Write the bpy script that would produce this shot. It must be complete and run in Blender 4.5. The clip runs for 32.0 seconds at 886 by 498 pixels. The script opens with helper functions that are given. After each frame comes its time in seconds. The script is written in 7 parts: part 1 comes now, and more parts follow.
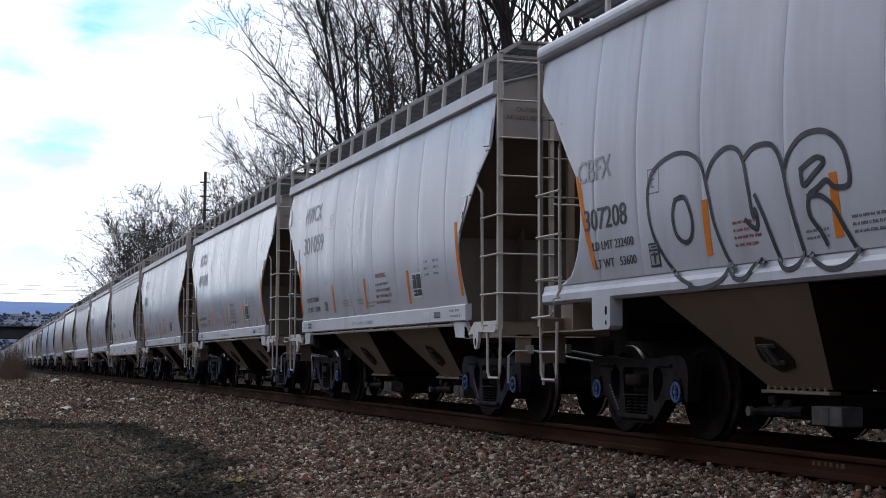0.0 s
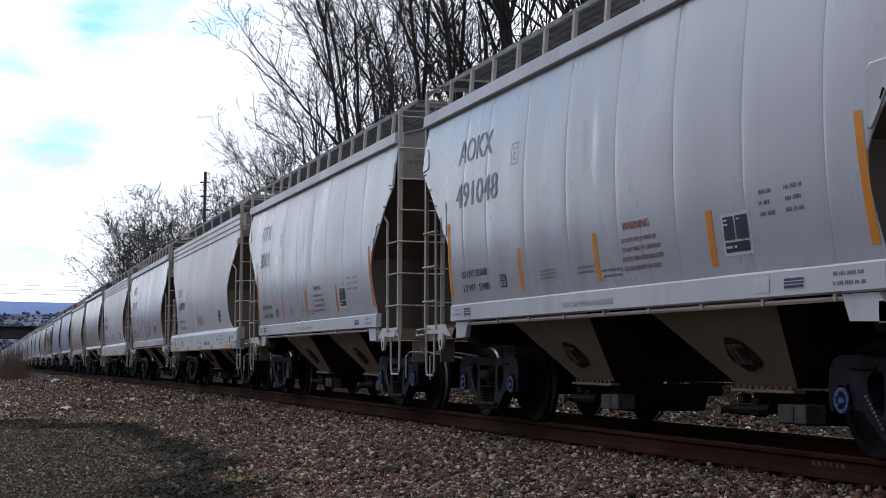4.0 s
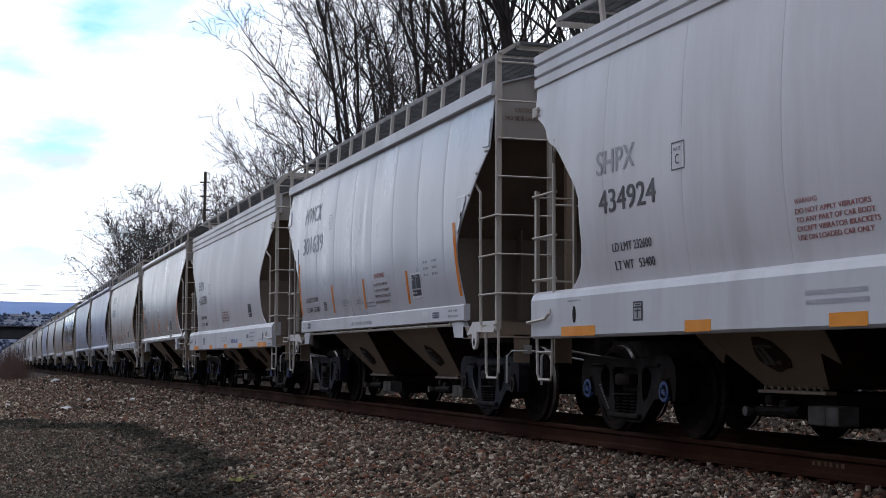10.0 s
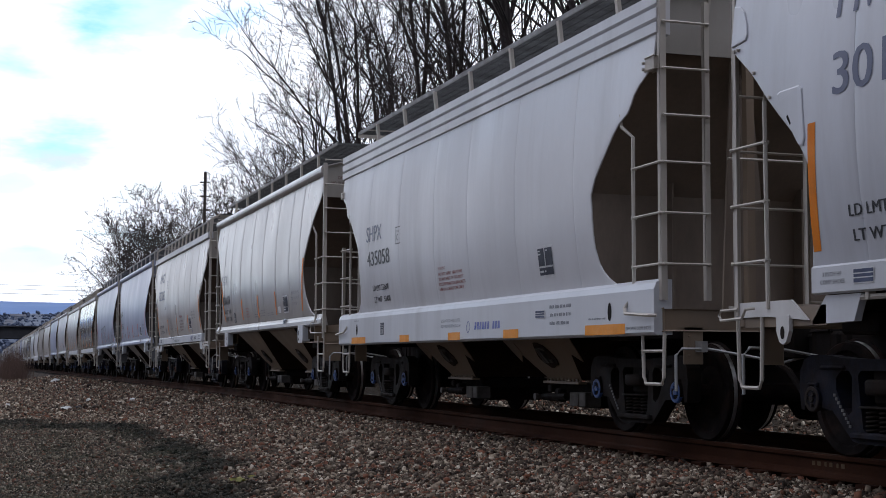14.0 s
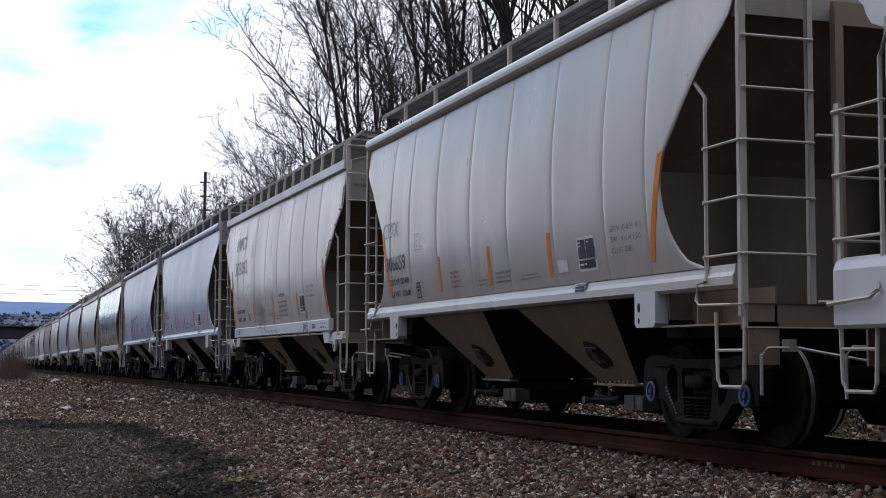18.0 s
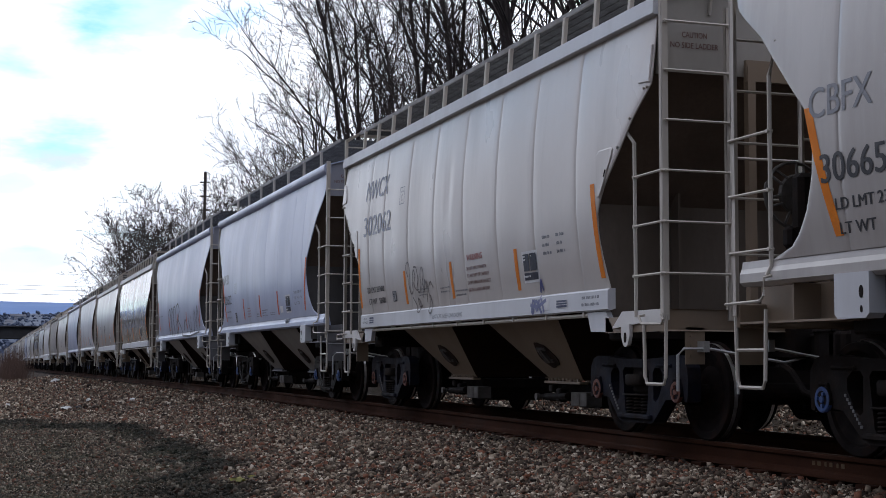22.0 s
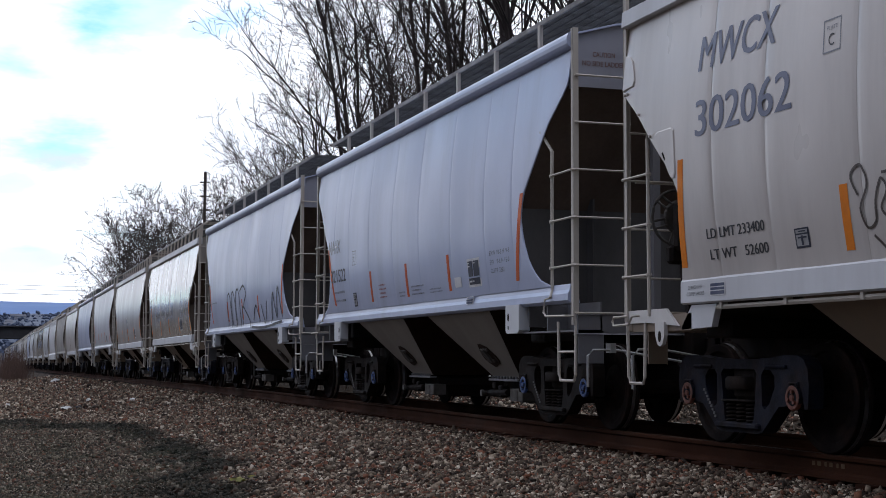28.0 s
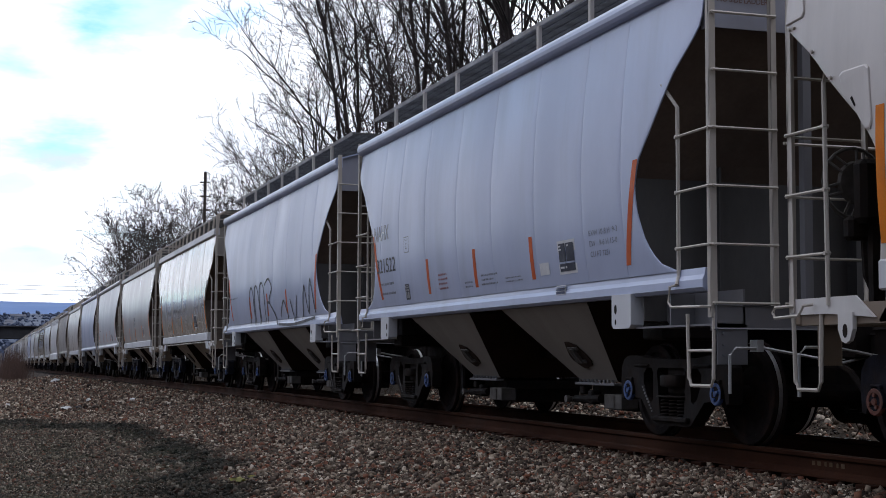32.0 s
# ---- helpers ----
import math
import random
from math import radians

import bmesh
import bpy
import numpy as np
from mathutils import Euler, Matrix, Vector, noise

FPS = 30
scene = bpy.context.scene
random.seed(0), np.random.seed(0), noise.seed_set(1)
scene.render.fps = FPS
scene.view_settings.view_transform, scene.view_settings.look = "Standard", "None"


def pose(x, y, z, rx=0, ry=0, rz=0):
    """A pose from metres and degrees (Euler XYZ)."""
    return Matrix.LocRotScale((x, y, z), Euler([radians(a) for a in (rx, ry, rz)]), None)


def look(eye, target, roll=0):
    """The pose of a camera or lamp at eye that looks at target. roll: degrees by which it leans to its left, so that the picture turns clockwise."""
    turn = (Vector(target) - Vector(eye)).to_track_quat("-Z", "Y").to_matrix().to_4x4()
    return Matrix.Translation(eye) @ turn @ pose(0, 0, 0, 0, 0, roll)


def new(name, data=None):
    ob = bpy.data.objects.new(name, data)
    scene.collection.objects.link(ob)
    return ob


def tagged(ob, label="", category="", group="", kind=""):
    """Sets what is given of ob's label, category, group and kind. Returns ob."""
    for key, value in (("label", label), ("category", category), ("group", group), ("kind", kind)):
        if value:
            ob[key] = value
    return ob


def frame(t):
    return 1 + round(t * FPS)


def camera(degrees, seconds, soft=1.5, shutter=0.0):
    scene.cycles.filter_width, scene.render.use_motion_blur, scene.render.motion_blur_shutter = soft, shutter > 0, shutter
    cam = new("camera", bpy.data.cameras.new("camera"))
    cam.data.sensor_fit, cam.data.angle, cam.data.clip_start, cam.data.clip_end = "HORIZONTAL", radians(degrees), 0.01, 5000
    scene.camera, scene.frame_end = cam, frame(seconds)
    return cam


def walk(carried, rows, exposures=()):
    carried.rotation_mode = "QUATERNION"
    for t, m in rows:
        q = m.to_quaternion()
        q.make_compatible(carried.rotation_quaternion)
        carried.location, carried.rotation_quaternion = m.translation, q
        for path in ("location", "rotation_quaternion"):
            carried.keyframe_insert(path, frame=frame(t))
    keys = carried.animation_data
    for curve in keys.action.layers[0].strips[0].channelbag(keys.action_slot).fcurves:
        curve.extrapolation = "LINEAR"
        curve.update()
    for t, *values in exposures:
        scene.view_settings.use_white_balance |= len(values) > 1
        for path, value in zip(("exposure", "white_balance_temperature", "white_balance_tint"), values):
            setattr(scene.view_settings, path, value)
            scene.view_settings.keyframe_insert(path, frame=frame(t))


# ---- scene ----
TRACK = 7.452        # the track's centre line runs along +y, this far beside the camera
PITCH = 12.88        # length of one car over its couplers
WHEEL = 0.457        # wheel radius
SECONDS = 32.0


def travelled(t):
    """Metres that the train has rolled since the start; it brakes all the way."""
    k = t / 16.0
    c = (88.52678452754547, -10.942649899802483, 19.705040867083838, -51.85566850093108,
         50.30709316326749, -25.261853988094725, 6.3437580958720154, -0.6175892559481291)
    return sum(a * k ** (i + 1) for i, a in enumerate(c))


BEND, BEND_A, BEND_B = 0.0085, 25.0, 65.0
GRADE, GRADE_A = 0.0042, 35.0      # the line falls gently in the distance


def aside(y):
    """How far the track has bent away to the side at y, and its heading there."""
    if y < BEND_A:
        return 0.0, 0.0
    if y < BEND_B:
        return BEND * (y - BEND_A) ** 2 / (2 * (BEND_B - BEND_A)), BEND * (y - BEND_A) / (BEND_B - BEND_A)
    return BEND * (BEND_B - BEND_A) / 2 + BEND * (y - BEND_B), BEND


def drop(y):
    """How far the line has fallen at y."""
    return GRADE * max(0.0, min(y, 400.0) - GRADE_A)


# ---- camera: it stands still on the gravel beside the track ----
cam = camera(34.42, SECONDS, soft=0.8)
EYE = Vector((0.0, 0.0, 0.753))
VIEW = look(EYE, EYE + Vector((0.31299, 0.94662, 0.07714)), 0.248)
walk(cam, [(0.0, VIEW), (SECONDS, VIEW)], exposures=[(0.0, 0.0), (SECONDS, 0.0)])

# ---- light: bright broken cloud, a veiled sun beyond the train ----
SUN_ELEVATION, SUN_AZIMUTH = 32.0, 28.0     # azimuth from +y towards +x
world = bpy.data.worlds.new("sky")
scene.world = world
world.use_nodes = True


def sky_nodes(tree):
    n, l = tree.nodes, tree.links
    n.clear()

    def maths(op, a, b=None, clamp=False):
        m = n.new("ShaderNodeMath")
        m.operation, m.use_clamp = op, clamp
        for i, v in enumerate((a, b)):
            if v is None:
                continue
            if isinstance(v, (int, float)):
                m.inputs[i].default_value = v
            else:
                l.new(v, m.inputs[i])
        return m.outputs[0]

    def dotted(vec, axis):
        d = n.new("ShaderNodeVectorMath"); d.operation = "DOT_PRODUCT"
        l.new(vec, d.inputs[0]); d.inputs[1].default_value = axis
        return d.outputs["Value"]

    def ramp(v, a, b, lo=0.0, hi=1.0):
        r = n.new("ShaderNodeMapRange"); r.interpolation_type = "SMOOTHSTEP"
        l.new(v, r.inputs[0])
        for i, k in enumerate((a, b, lo, hi)):
            r.inputs[i + 1].default_value = k
        return r.outputs[0]

    def blend(fac, a, b, mode="MIX"):
        m = n.new("ShaderNodeMix"); m.data_type, m.blend_type = "RGBA", mode
        for sock, v in ((m.inputs[0], fac), (m.inputs[6], a), (m.inputs[7], b)):
            if isinstance(v, (int, float)):
                sock.default_value = v
            elif isinstance(v, tuple):
                sock.default_value = (*v, 1)
            else:
                l.new(v, sock)
        return m.outputs[2]

    out = n.new("ShaderNodeOutputWorld")
    back = n.new("ShaderNodeBackground")
    sky = n.new("ShaderNodeTexSky")
    sky.sky_type, sky.sun_disc = "NISHITA", False
    sky.sun_elevation, sky.sun_rotation = radians(SUN_ELEVATION), radians(SUN_AZIMUTH)
    sky.air_density, sky.dust_density = 1.0, 0.6
    way = n.new("ShaderNodeTexCoord").outputs["Generated"]
    # a cloud deck overhead, with ragged holes
    up = maths("ADD", maths("MAXIMUM", dotted(way, (0, 0, 1)), 0.0), 0.16)
    flat = n.new("ShaderNodeCombineXYZ")
    l.new(maths("DIVIDE", dotted(way, (1, 0, 0)), up), flat.inputs[0])
    l.new(maths("DIVIDE", dotted(way, (0, 1, 0)), up), flat.inputs[1])
    deck = n.new("ShaderNodeTexNoise")
    deck.inputs["Scale"].default_value, deck.inputs["Detail"].default_value, deck.inputs["Roughness"].default_value = 1.1, 7.0, 0.55
    move = n.new("ShaderNodeMapping"); move.inputs["Location"].default_value = CLOUD_SHIFT
    l.new(flat.outputs[0], move.inputs[0]); l.new(move.outputs[0], deck.inputs["Vector"])
    cover = ramp(deck.outputs[0], 0.30, 0.46)
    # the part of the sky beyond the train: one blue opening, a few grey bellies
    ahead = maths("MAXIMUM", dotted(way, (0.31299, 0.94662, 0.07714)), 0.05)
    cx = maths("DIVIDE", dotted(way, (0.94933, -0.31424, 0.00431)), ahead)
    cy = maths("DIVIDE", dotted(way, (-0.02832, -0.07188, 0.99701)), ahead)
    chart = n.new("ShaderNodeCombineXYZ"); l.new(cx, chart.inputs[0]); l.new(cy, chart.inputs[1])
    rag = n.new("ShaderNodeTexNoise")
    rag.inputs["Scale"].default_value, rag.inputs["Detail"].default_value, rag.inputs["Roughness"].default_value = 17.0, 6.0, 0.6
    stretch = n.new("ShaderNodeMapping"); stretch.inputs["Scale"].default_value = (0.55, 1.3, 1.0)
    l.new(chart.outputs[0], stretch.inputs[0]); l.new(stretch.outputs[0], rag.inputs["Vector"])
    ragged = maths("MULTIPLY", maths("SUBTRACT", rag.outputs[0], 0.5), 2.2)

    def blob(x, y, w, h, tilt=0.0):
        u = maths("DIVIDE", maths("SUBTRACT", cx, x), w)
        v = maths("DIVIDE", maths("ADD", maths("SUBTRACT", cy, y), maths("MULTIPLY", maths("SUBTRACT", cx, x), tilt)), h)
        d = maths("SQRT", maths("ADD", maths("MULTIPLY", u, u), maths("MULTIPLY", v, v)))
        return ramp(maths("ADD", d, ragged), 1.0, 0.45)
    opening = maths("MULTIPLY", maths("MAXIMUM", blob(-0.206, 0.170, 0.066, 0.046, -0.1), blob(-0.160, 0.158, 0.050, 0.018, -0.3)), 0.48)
    # a wider opening, added out of view so the car sides reflect blue
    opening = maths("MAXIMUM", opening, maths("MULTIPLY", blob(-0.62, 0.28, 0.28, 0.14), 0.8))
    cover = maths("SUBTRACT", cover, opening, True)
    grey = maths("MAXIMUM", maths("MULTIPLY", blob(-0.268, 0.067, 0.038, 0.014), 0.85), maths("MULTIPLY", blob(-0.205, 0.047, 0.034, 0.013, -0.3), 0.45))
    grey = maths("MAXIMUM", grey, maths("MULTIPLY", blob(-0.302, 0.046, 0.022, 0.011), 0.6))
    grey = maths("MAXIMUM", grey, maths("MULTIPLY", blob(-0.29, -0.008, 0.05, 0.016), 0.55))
    belly = n.new("ShaderNodeTexNoise")
    belly.inputs["Scale"].default_value, belly.inputs["Detail"].default_value = 2.0, 5.0
    l.new(flat.outputs[0], belly.inputs["Vector"])
    tone = blend(ramp(belly.outputs[0], 0.35, 0.6), (0.72, 0.765, 0.865), (0.86, 0.90, 0.985))
    # cloud is far brighter towards the veiled sun than behind the camera
    sunward = dotted(way, tuple(SUN_WAY))
    glow = ramp(sunward, -0.5, 0.95, CLOUD_BACK, CLOUD_FRONT)
    # an overcast dome is brightest overhead, dim low down behind
    high = ramp(dotted(way, (0, 0, 1)), 0.0, 0.85, 0.30, 1.7)
    # the sun's side of the horizon, beyond the train, stays bright
    high = maths("MAXIMUM", high, ramp(dotted(way, (1, 0, 0)), 0.25, 0.75, 0.0, 0.9))
    front = ramp(sunward, 0.35, 0.85)
    glow = maths("MULTIPLY", glow, maths("ADD", maths("MULTIPLY", high, maths("SUBTRACT", 1.0, front)), front))
    lit = n.new("ShaderNodeCombineXYZ")
    for k in range(3):
        l.new(glow, lit.inputs[k])
    # thinner, bluer cloud away from the sun
    tone = blend(front, blend(1.0, tone, (0.98, 0.965, 1.065), "MULTIPLY"), tone)
    cloud = blend(1.0, tone, lit.outputs[0], "MULTIPLY")
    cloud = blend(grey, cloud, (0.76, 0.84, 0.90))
    blue = blend(1.0, sky.outputs[0], (SKY_GAIN * 0.5, SKY_GAIN * 0.95, SKY_GAIN * 1.2), "MULTIPLY")
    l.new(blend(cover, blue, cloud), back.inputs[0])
    back.inputs[1].default_value = 1.0
    l.new(back.outputs[0], out.inputs[0])


CLOUD_BACK, CLOUD_FRONT, SKY_GAIN, CLOUD_SHIFT = 0.38, 1.55, 0.125, (0.55, 0.2, 0.0)
SUN_WAY = Vector((math.sin(radians(SUN_AZIMUTH)) * math.cos(radians(SUN_ELEVATION)),
                  math.cos(radians(SUN_AZIMUTH)) * math.cos(radians(SUN_ELEVATION)), math.sin(radians(SUN_ELEVATION))))
sky_nodes(world.node_tree)

sun = new("sun", bpy.data.lights.new("sun", "SUN"))
sun.data.energy, sun.data.angle, sun.data.color = 0.5, radians(14), (1.0, 0.96, 0.9)
sun.matrix_world = look((0, 0, 60), Vector((0, 0, 60)) - SUN_WAY)

# ---- materials ----
def mix_node(n, l, a, b, fac, mode="MIX"):
    m = n.new("ShaderNodeMix")
    m.data_type, m.blend_type = "RGBA", mode
    for sock, v in ((m.inputs[0], fac), (m.inputs[6], a), (m.inputs[7], b)):
        if isinstance(v, (int, float)):
            sock.default_value = v
        elif isinstance(v, tuple):
            sock.default_value = (*v[:3], 1)
        else:
            l.new(v, sock)
    return m.outputs[2]


def noise_node(n, l, vec, scale, detail=4, rough=0.55, lo=0.35, hi=0.65):
    t = n.new("ShaderNodeTexNoise")
    t.inputs["Scale"].default_value, t.inputs["Detail"].default_value, t.inputs["Roughness"].default_value = scale, detail, rough
    l.new(vec, t.inputs["Vector"])
    r = n.new("ShaderNodeMapRange")
    r.inputs[1].default_value, r.inputs[2].default_value = lo, hi
    l.new(t.outputs[0], r.inputs[0])
    return r.outputs[0], t.outputs[0]


def material(name, colour, second=None, rough=0.6, metal=0.0, scale=3.0, fine=40.0, bump=0.15, stretch=(1, 1, 1),
             rough_var=0.12, dirt=None, dirt_amount=0.0, dirt_scale=1.2, coat=0.0, per_object=0.0, per_island=0.0,
             dirt_stretch=(1, 1, 1), coat_rough=0.1, spec=0.5, grain=0.35):
    """Two colours mixed by grain at two scales, with dirt blotches, uneven gloss and a fine relief."""
    m = bpy.data.materials.new(name)
    m.use_nodes = True
    n, l = m.node_tree.nodes, m.node_tree.links
    b = n["Principled BSDF"]
    coord = n.new("ShaderNodeTexCoord")
    mp = n.new("ShaderNodeMapping")
    mp.inputs["Scale"].default_value = stretch
    l.new(coord.outputs["Object"], mp.inputs[0])
    vec = mp.outputs[0]
    second = second or tuple(c * 0.82 for c in colour)
    big, _ = noise_node(n, l, vec, scale)
    small, raw = noise_node(n, l, vec, fine, 3)
    col = mix_node(n, l, colour, second, big)
    col = mix_node(n, l, col, tuple(c * 0.88 for c in second), small_half(n, l, small, grain))
    if dirt_amount:
        mp2 = n.new("ShaderNodeMapping")
        mp2.inputs["Scale"].default_value = dirt_stretch
        mp2.inputs["Location"].default_value = (3.1, 7.7, 1.3)
        l.new(coord.outputs["Object"], mp2.inputs[0])
        d, _ = noise_node(n, l, mp2.outputs[0], dirt_scale, 6, 0.62, 0.48, 0.75)
        k = n.new("ShaderNodeMath"); k.operation = "MULTIPLY"; k.inputs[1].default_value = dirt_amount
        l.new(d, k.inputs[0])
        col = mix_node(n, l, col, dirt, k.outputs[0])
    for amount, socket in ((per_object, "object"), (per_island, "island")):
        if amount:
            if socket == "object":
                src = n.new("ShaderNodeObjectInfo").outputs["Random"]
            else:
                src = n.new("ShaderNodeNewGeometry").outputs["Random Per Island"]
            r = n.new("ShaderNodeMapRange")
            r.inputs[3].default_value, r.inputs[4].default_value = 1 - amount, 1 + amount
            l.new(src, r.inputs[0])
            g = n.new("ShaderNodeCombineColor")
            for i in range(3):
                l.new(r.outputs[0], g.inputs[i])
            col = mix_node(n, l, col, g.outputs[0], 1.0, "MULTIPLY")
    l.new(col, b.inputs["Base Color"])
    rr = n.new("ShaderNodeMapRange")
    rr.inputs[3].default_value, rr.inputs[4].default_value = max(0.03, rough - rough_var), min(1, rough + rough_var)
    l.new(big, rr.inputs[0]); l.new(rr.outputs[0], b.inputs["Roughness"])
    b.inputs["Metallic"].default_value = metal
    b.inputs["Coat Weight"].default_value = coat
    b.inputs["Coat Roughness"].default_value = coat_rough
    b.inputs["Specular IOR Level"].default_value = spec
    if bump:
        bp = n.new("ShaderNodeBump")
        bp.inputs["Strength"].default_value, bp.inputs["Distance"].default_value = bump, 0.01
        l.new(raw, bp.inputs["Height"]); l.new(bp.outputs[0], b.inputs["Normal"])
    return m


def small_half(n, l, s, amount=0.35):
    k = n.new("ShaderNodeMath"); k.operation = "MULTIPLY"; k.inputs[1].default_value = amount
    l.new(s, k.inputs[0])
    return k.outputs[0]


GRIME = (0.16, 0.13, 0.105)


def paint(name, colour, rough=0.36, coat=0.45, dirt=0.35, coat_rough=0.28):
    return material(name, colour, tuple(c * 0.9 for c in colour), rough, 0.0, 0.7, 18.0, 0.012, (1, 1, 0.5), 0.08,
                    GRIME, dirt, 0.8, coat, 0.0, 0.0, (1.0, 2.2, 0.28), coat_rough, grain=0.1)


PAINT = {
    "lilac": paint("paint_pale_grey", (0.55, 0.56, 0.60)),
    "gloss": paint("paint_glossy_grey", (0.55, 0.56, 0.595), 0.32, 0.7, 0.3, 0.27),
    "shine": paint("paint_very_glossy_grey", (0.51, 0.52, 0.555), 0.30, 1.0, 0.3, 0.22),
    "cream": paint("paint_warm_cream_grey", (0.57, 0.525, 0.485), 0.34, 0.6, 0.3, 0.27),
    "centre": paint("paint_matt_grey", (0.66, 0.655, 0.665), 0.42, 0.3, 0.22, 0.25),
    "beige": paint("paint_beige_grey", (0.44, 0.405, 0.375), 0.34, 0.9, 0.4, 0.25),
    "blue": paint("paint_blue_grey", (0.435, 0.49, 0.655), 0.40, 0.4, 0.2, 0.22),
    "tan": paint("paint_tan", (0.40, 0.34, 0.265), 0.26, 1.0, 0.3, 0.12),
    "dull": paint("paint_dull_brown_grey", (0.30, 0.28, 0.26), 0.5, 0.0, 0.5),
}
SILL = paint("paint_sill_white", (0.62, 0.63, 0.65), 0.4, 0.0, 0.22)
# frame paints; some of the shade below the sill is mixed into them
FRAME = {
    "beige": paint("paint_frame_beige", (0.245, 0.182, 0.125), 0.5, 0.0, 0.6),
    "blue": paint("paint_frame_shaded_grey", (0.165, 0.165, 0.175), 0.5, 0.0, 0.45),
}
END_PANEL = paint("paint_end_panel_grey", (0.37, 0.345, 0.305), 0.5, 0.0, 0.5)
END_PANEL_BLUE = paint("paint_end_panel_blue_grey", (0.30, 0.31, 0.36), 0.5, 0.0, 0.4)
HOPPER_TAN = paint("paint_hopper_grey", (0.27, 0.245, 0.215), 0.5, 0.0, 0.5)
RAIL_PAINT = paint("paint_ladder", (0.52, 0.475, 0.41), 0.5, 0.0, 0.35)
# rust brown, darkened: the shade under the car is partly in this colour
RUSTY = material("shaded_rusty_sheet", (0.050, 0.026, 0.017), (0.030, 0.018, 0.013), 0.75, 0.0, 1.5, 30, 0.1, dirt=(0.03, 0.025, 0.02), dirt_amount=0.5, spec=0.12)
# end recess sheets: dirt, with part of the recess shade put into the tones
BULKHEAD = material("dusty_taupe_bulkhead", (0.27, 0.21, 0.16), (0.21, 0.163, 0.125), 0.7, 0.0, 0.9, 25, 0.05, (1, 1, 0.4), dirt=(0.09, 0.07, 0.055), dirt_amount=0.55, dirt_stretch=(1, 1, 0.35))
BULKHEAD_GREY = material("dusty_shaded_grey_bulkhead", (0.105, 0.100, 0.097), (0.078, 0.074, 0.072), 0.7, 0.0, 0.9, 25, 0.05, (1, 1, 0.4), dirt=(0.08, 0.07, 0.06), dirt_amount=0.55, dirt_stretch=(1, 1, 0.35))
BULKHEAD_DARK = material("shaded_brown_bulkhead", (0.15, 0.118, 0.092), (0.11, 0.085, 0.066), 0.7, 0.0, 0.9, 25, 0.05, (1, 1, 0.4), dirt=(0.05, 0.04, 0.03), dirt_amount=0.5, dirt_stretch=(1, 1, 0.35))
SLOPE_SHEET = material("grimy_shaded_brown_slope_sheet", (0.15, 0.108, 0.08), (0.10, 0.072, 0.055), 0.7, 0.0, 0.8, 25, 0.05, dirt=(0.04, 0.03, 0.025), dirt_amount=0.5)
# running gear: grime and rust, base colours lowered to deepen the under-car shade
STEEL_DARK = material("grimy_shaded_cast_steel", (0.010, 0.0085, 0.0085), (0.015, 0.011, 0.009), 0.75, 0.0, 5, 60, 0.2, dirt=(0.038, 0.023, 0.015), dirt_amount=0.5, dirt_scale=4, spec=0.12)
STEEL_BLUE = material("worn_blue_black_cast_steel", (0.010, 0.013, 0.025), (0.012, 0.010, 0.011), 0.7, 0.0, 5, 60, 0.2, dirt=(0.045, 0.027, 0.019), dirt_amount=0.4, dirt_scale=4, spec=0.12)
WHEEL_MAT = material("shaded_wheel_steel_rust", (0.012, 0.008, 0.007), (0.007, 0.005, 0.005), 0.85, 0.0, 4, 50, 0.1, dirt=(0.06, 0.028, 0.017), dirt_amount=0.4, dirt_scale=5, spec=0.12)
TREAD = material("polished_wheel_tread", (0.85, 0.85, 0.86), None, 0.42, 1.0, 8, 60, 0.03)


def rolled(m):
    """Steel rolled smooth along the rim: its gloss spreads along the rim."""
    n, l = m.node_tree.nodes, m.node_tree.links
    b = n["Principled BSDF"]
    t = n.new("ShaderNodeTangent")
    t.direction_type, t.axis = "RADIAL", "X"
    l.new(t.outputs[0], b.inputs["Tangent"])
    b.inputs["Anisotropic"].default_value, b.inputs["Anisotropic Rotation"].default_value = 0.5, 0.0


rolled(TREAD)
RAIL_SIDE = material("rusty_rail", (0.052, 0.018, 0.0075), (0.028, 0.0105, 0.0055), 0.85, 0.0, 2.0, 60, 0.25, (1, 0.5, 1), dirt=(0.016, 0.010, 0.007), dirt_amount=0.5, spec=0.08)
# rail head: shade and dark reflection of the cars are put into its colour
RAIL_TOP = material("shaded_rail_head", (0.055, 0.03, 0.019), (0.036, 0.022, 0.015), 0.7, 0.0, 2, 40, 0.03, spec=0.08)
BLUE_CAP = material("blue_bearing_cap", (0.035, 0.10, 0.30), (0.03, 0.07, 0.2), 0.5, 0.0, 10, 60, 0.1, dirt=(0.04, 0.035, 0.03), dirt_amount=0.5, dirt_scale=9)
DARK_CAP = material("grimy_dark_bearing_cap", (0.028, 0.022, 0.020), None, 0.7, 0.0, 10, 60, 0.1, dirt=(0.06, 0.04, 0.03), dirt_amount=0.5, dirt_scale=9, spec=0.2)
RED_CAP = material("rust_red_bearing_cap", (0.16, 0.05, 0.03), None, 0.6, 0.0, 10, 60, 0.1, dirt=(0.04, 0.035, 0.03), dirt_amount=0.5, dirt_scale=9)
GALV_EDGE = material("weathered_galvanised_edge", (0.30, 0.30, 0.29), (0.20, 0.19, 0.18), 0.6, 0.2, 4, 60, 0.05)
GRATE = material("galvanised_grating", (0.075, 0.08, 0.078), (0.05, 0.05, 0.048), 0.6, 0.2, 4, 60, 0.1)
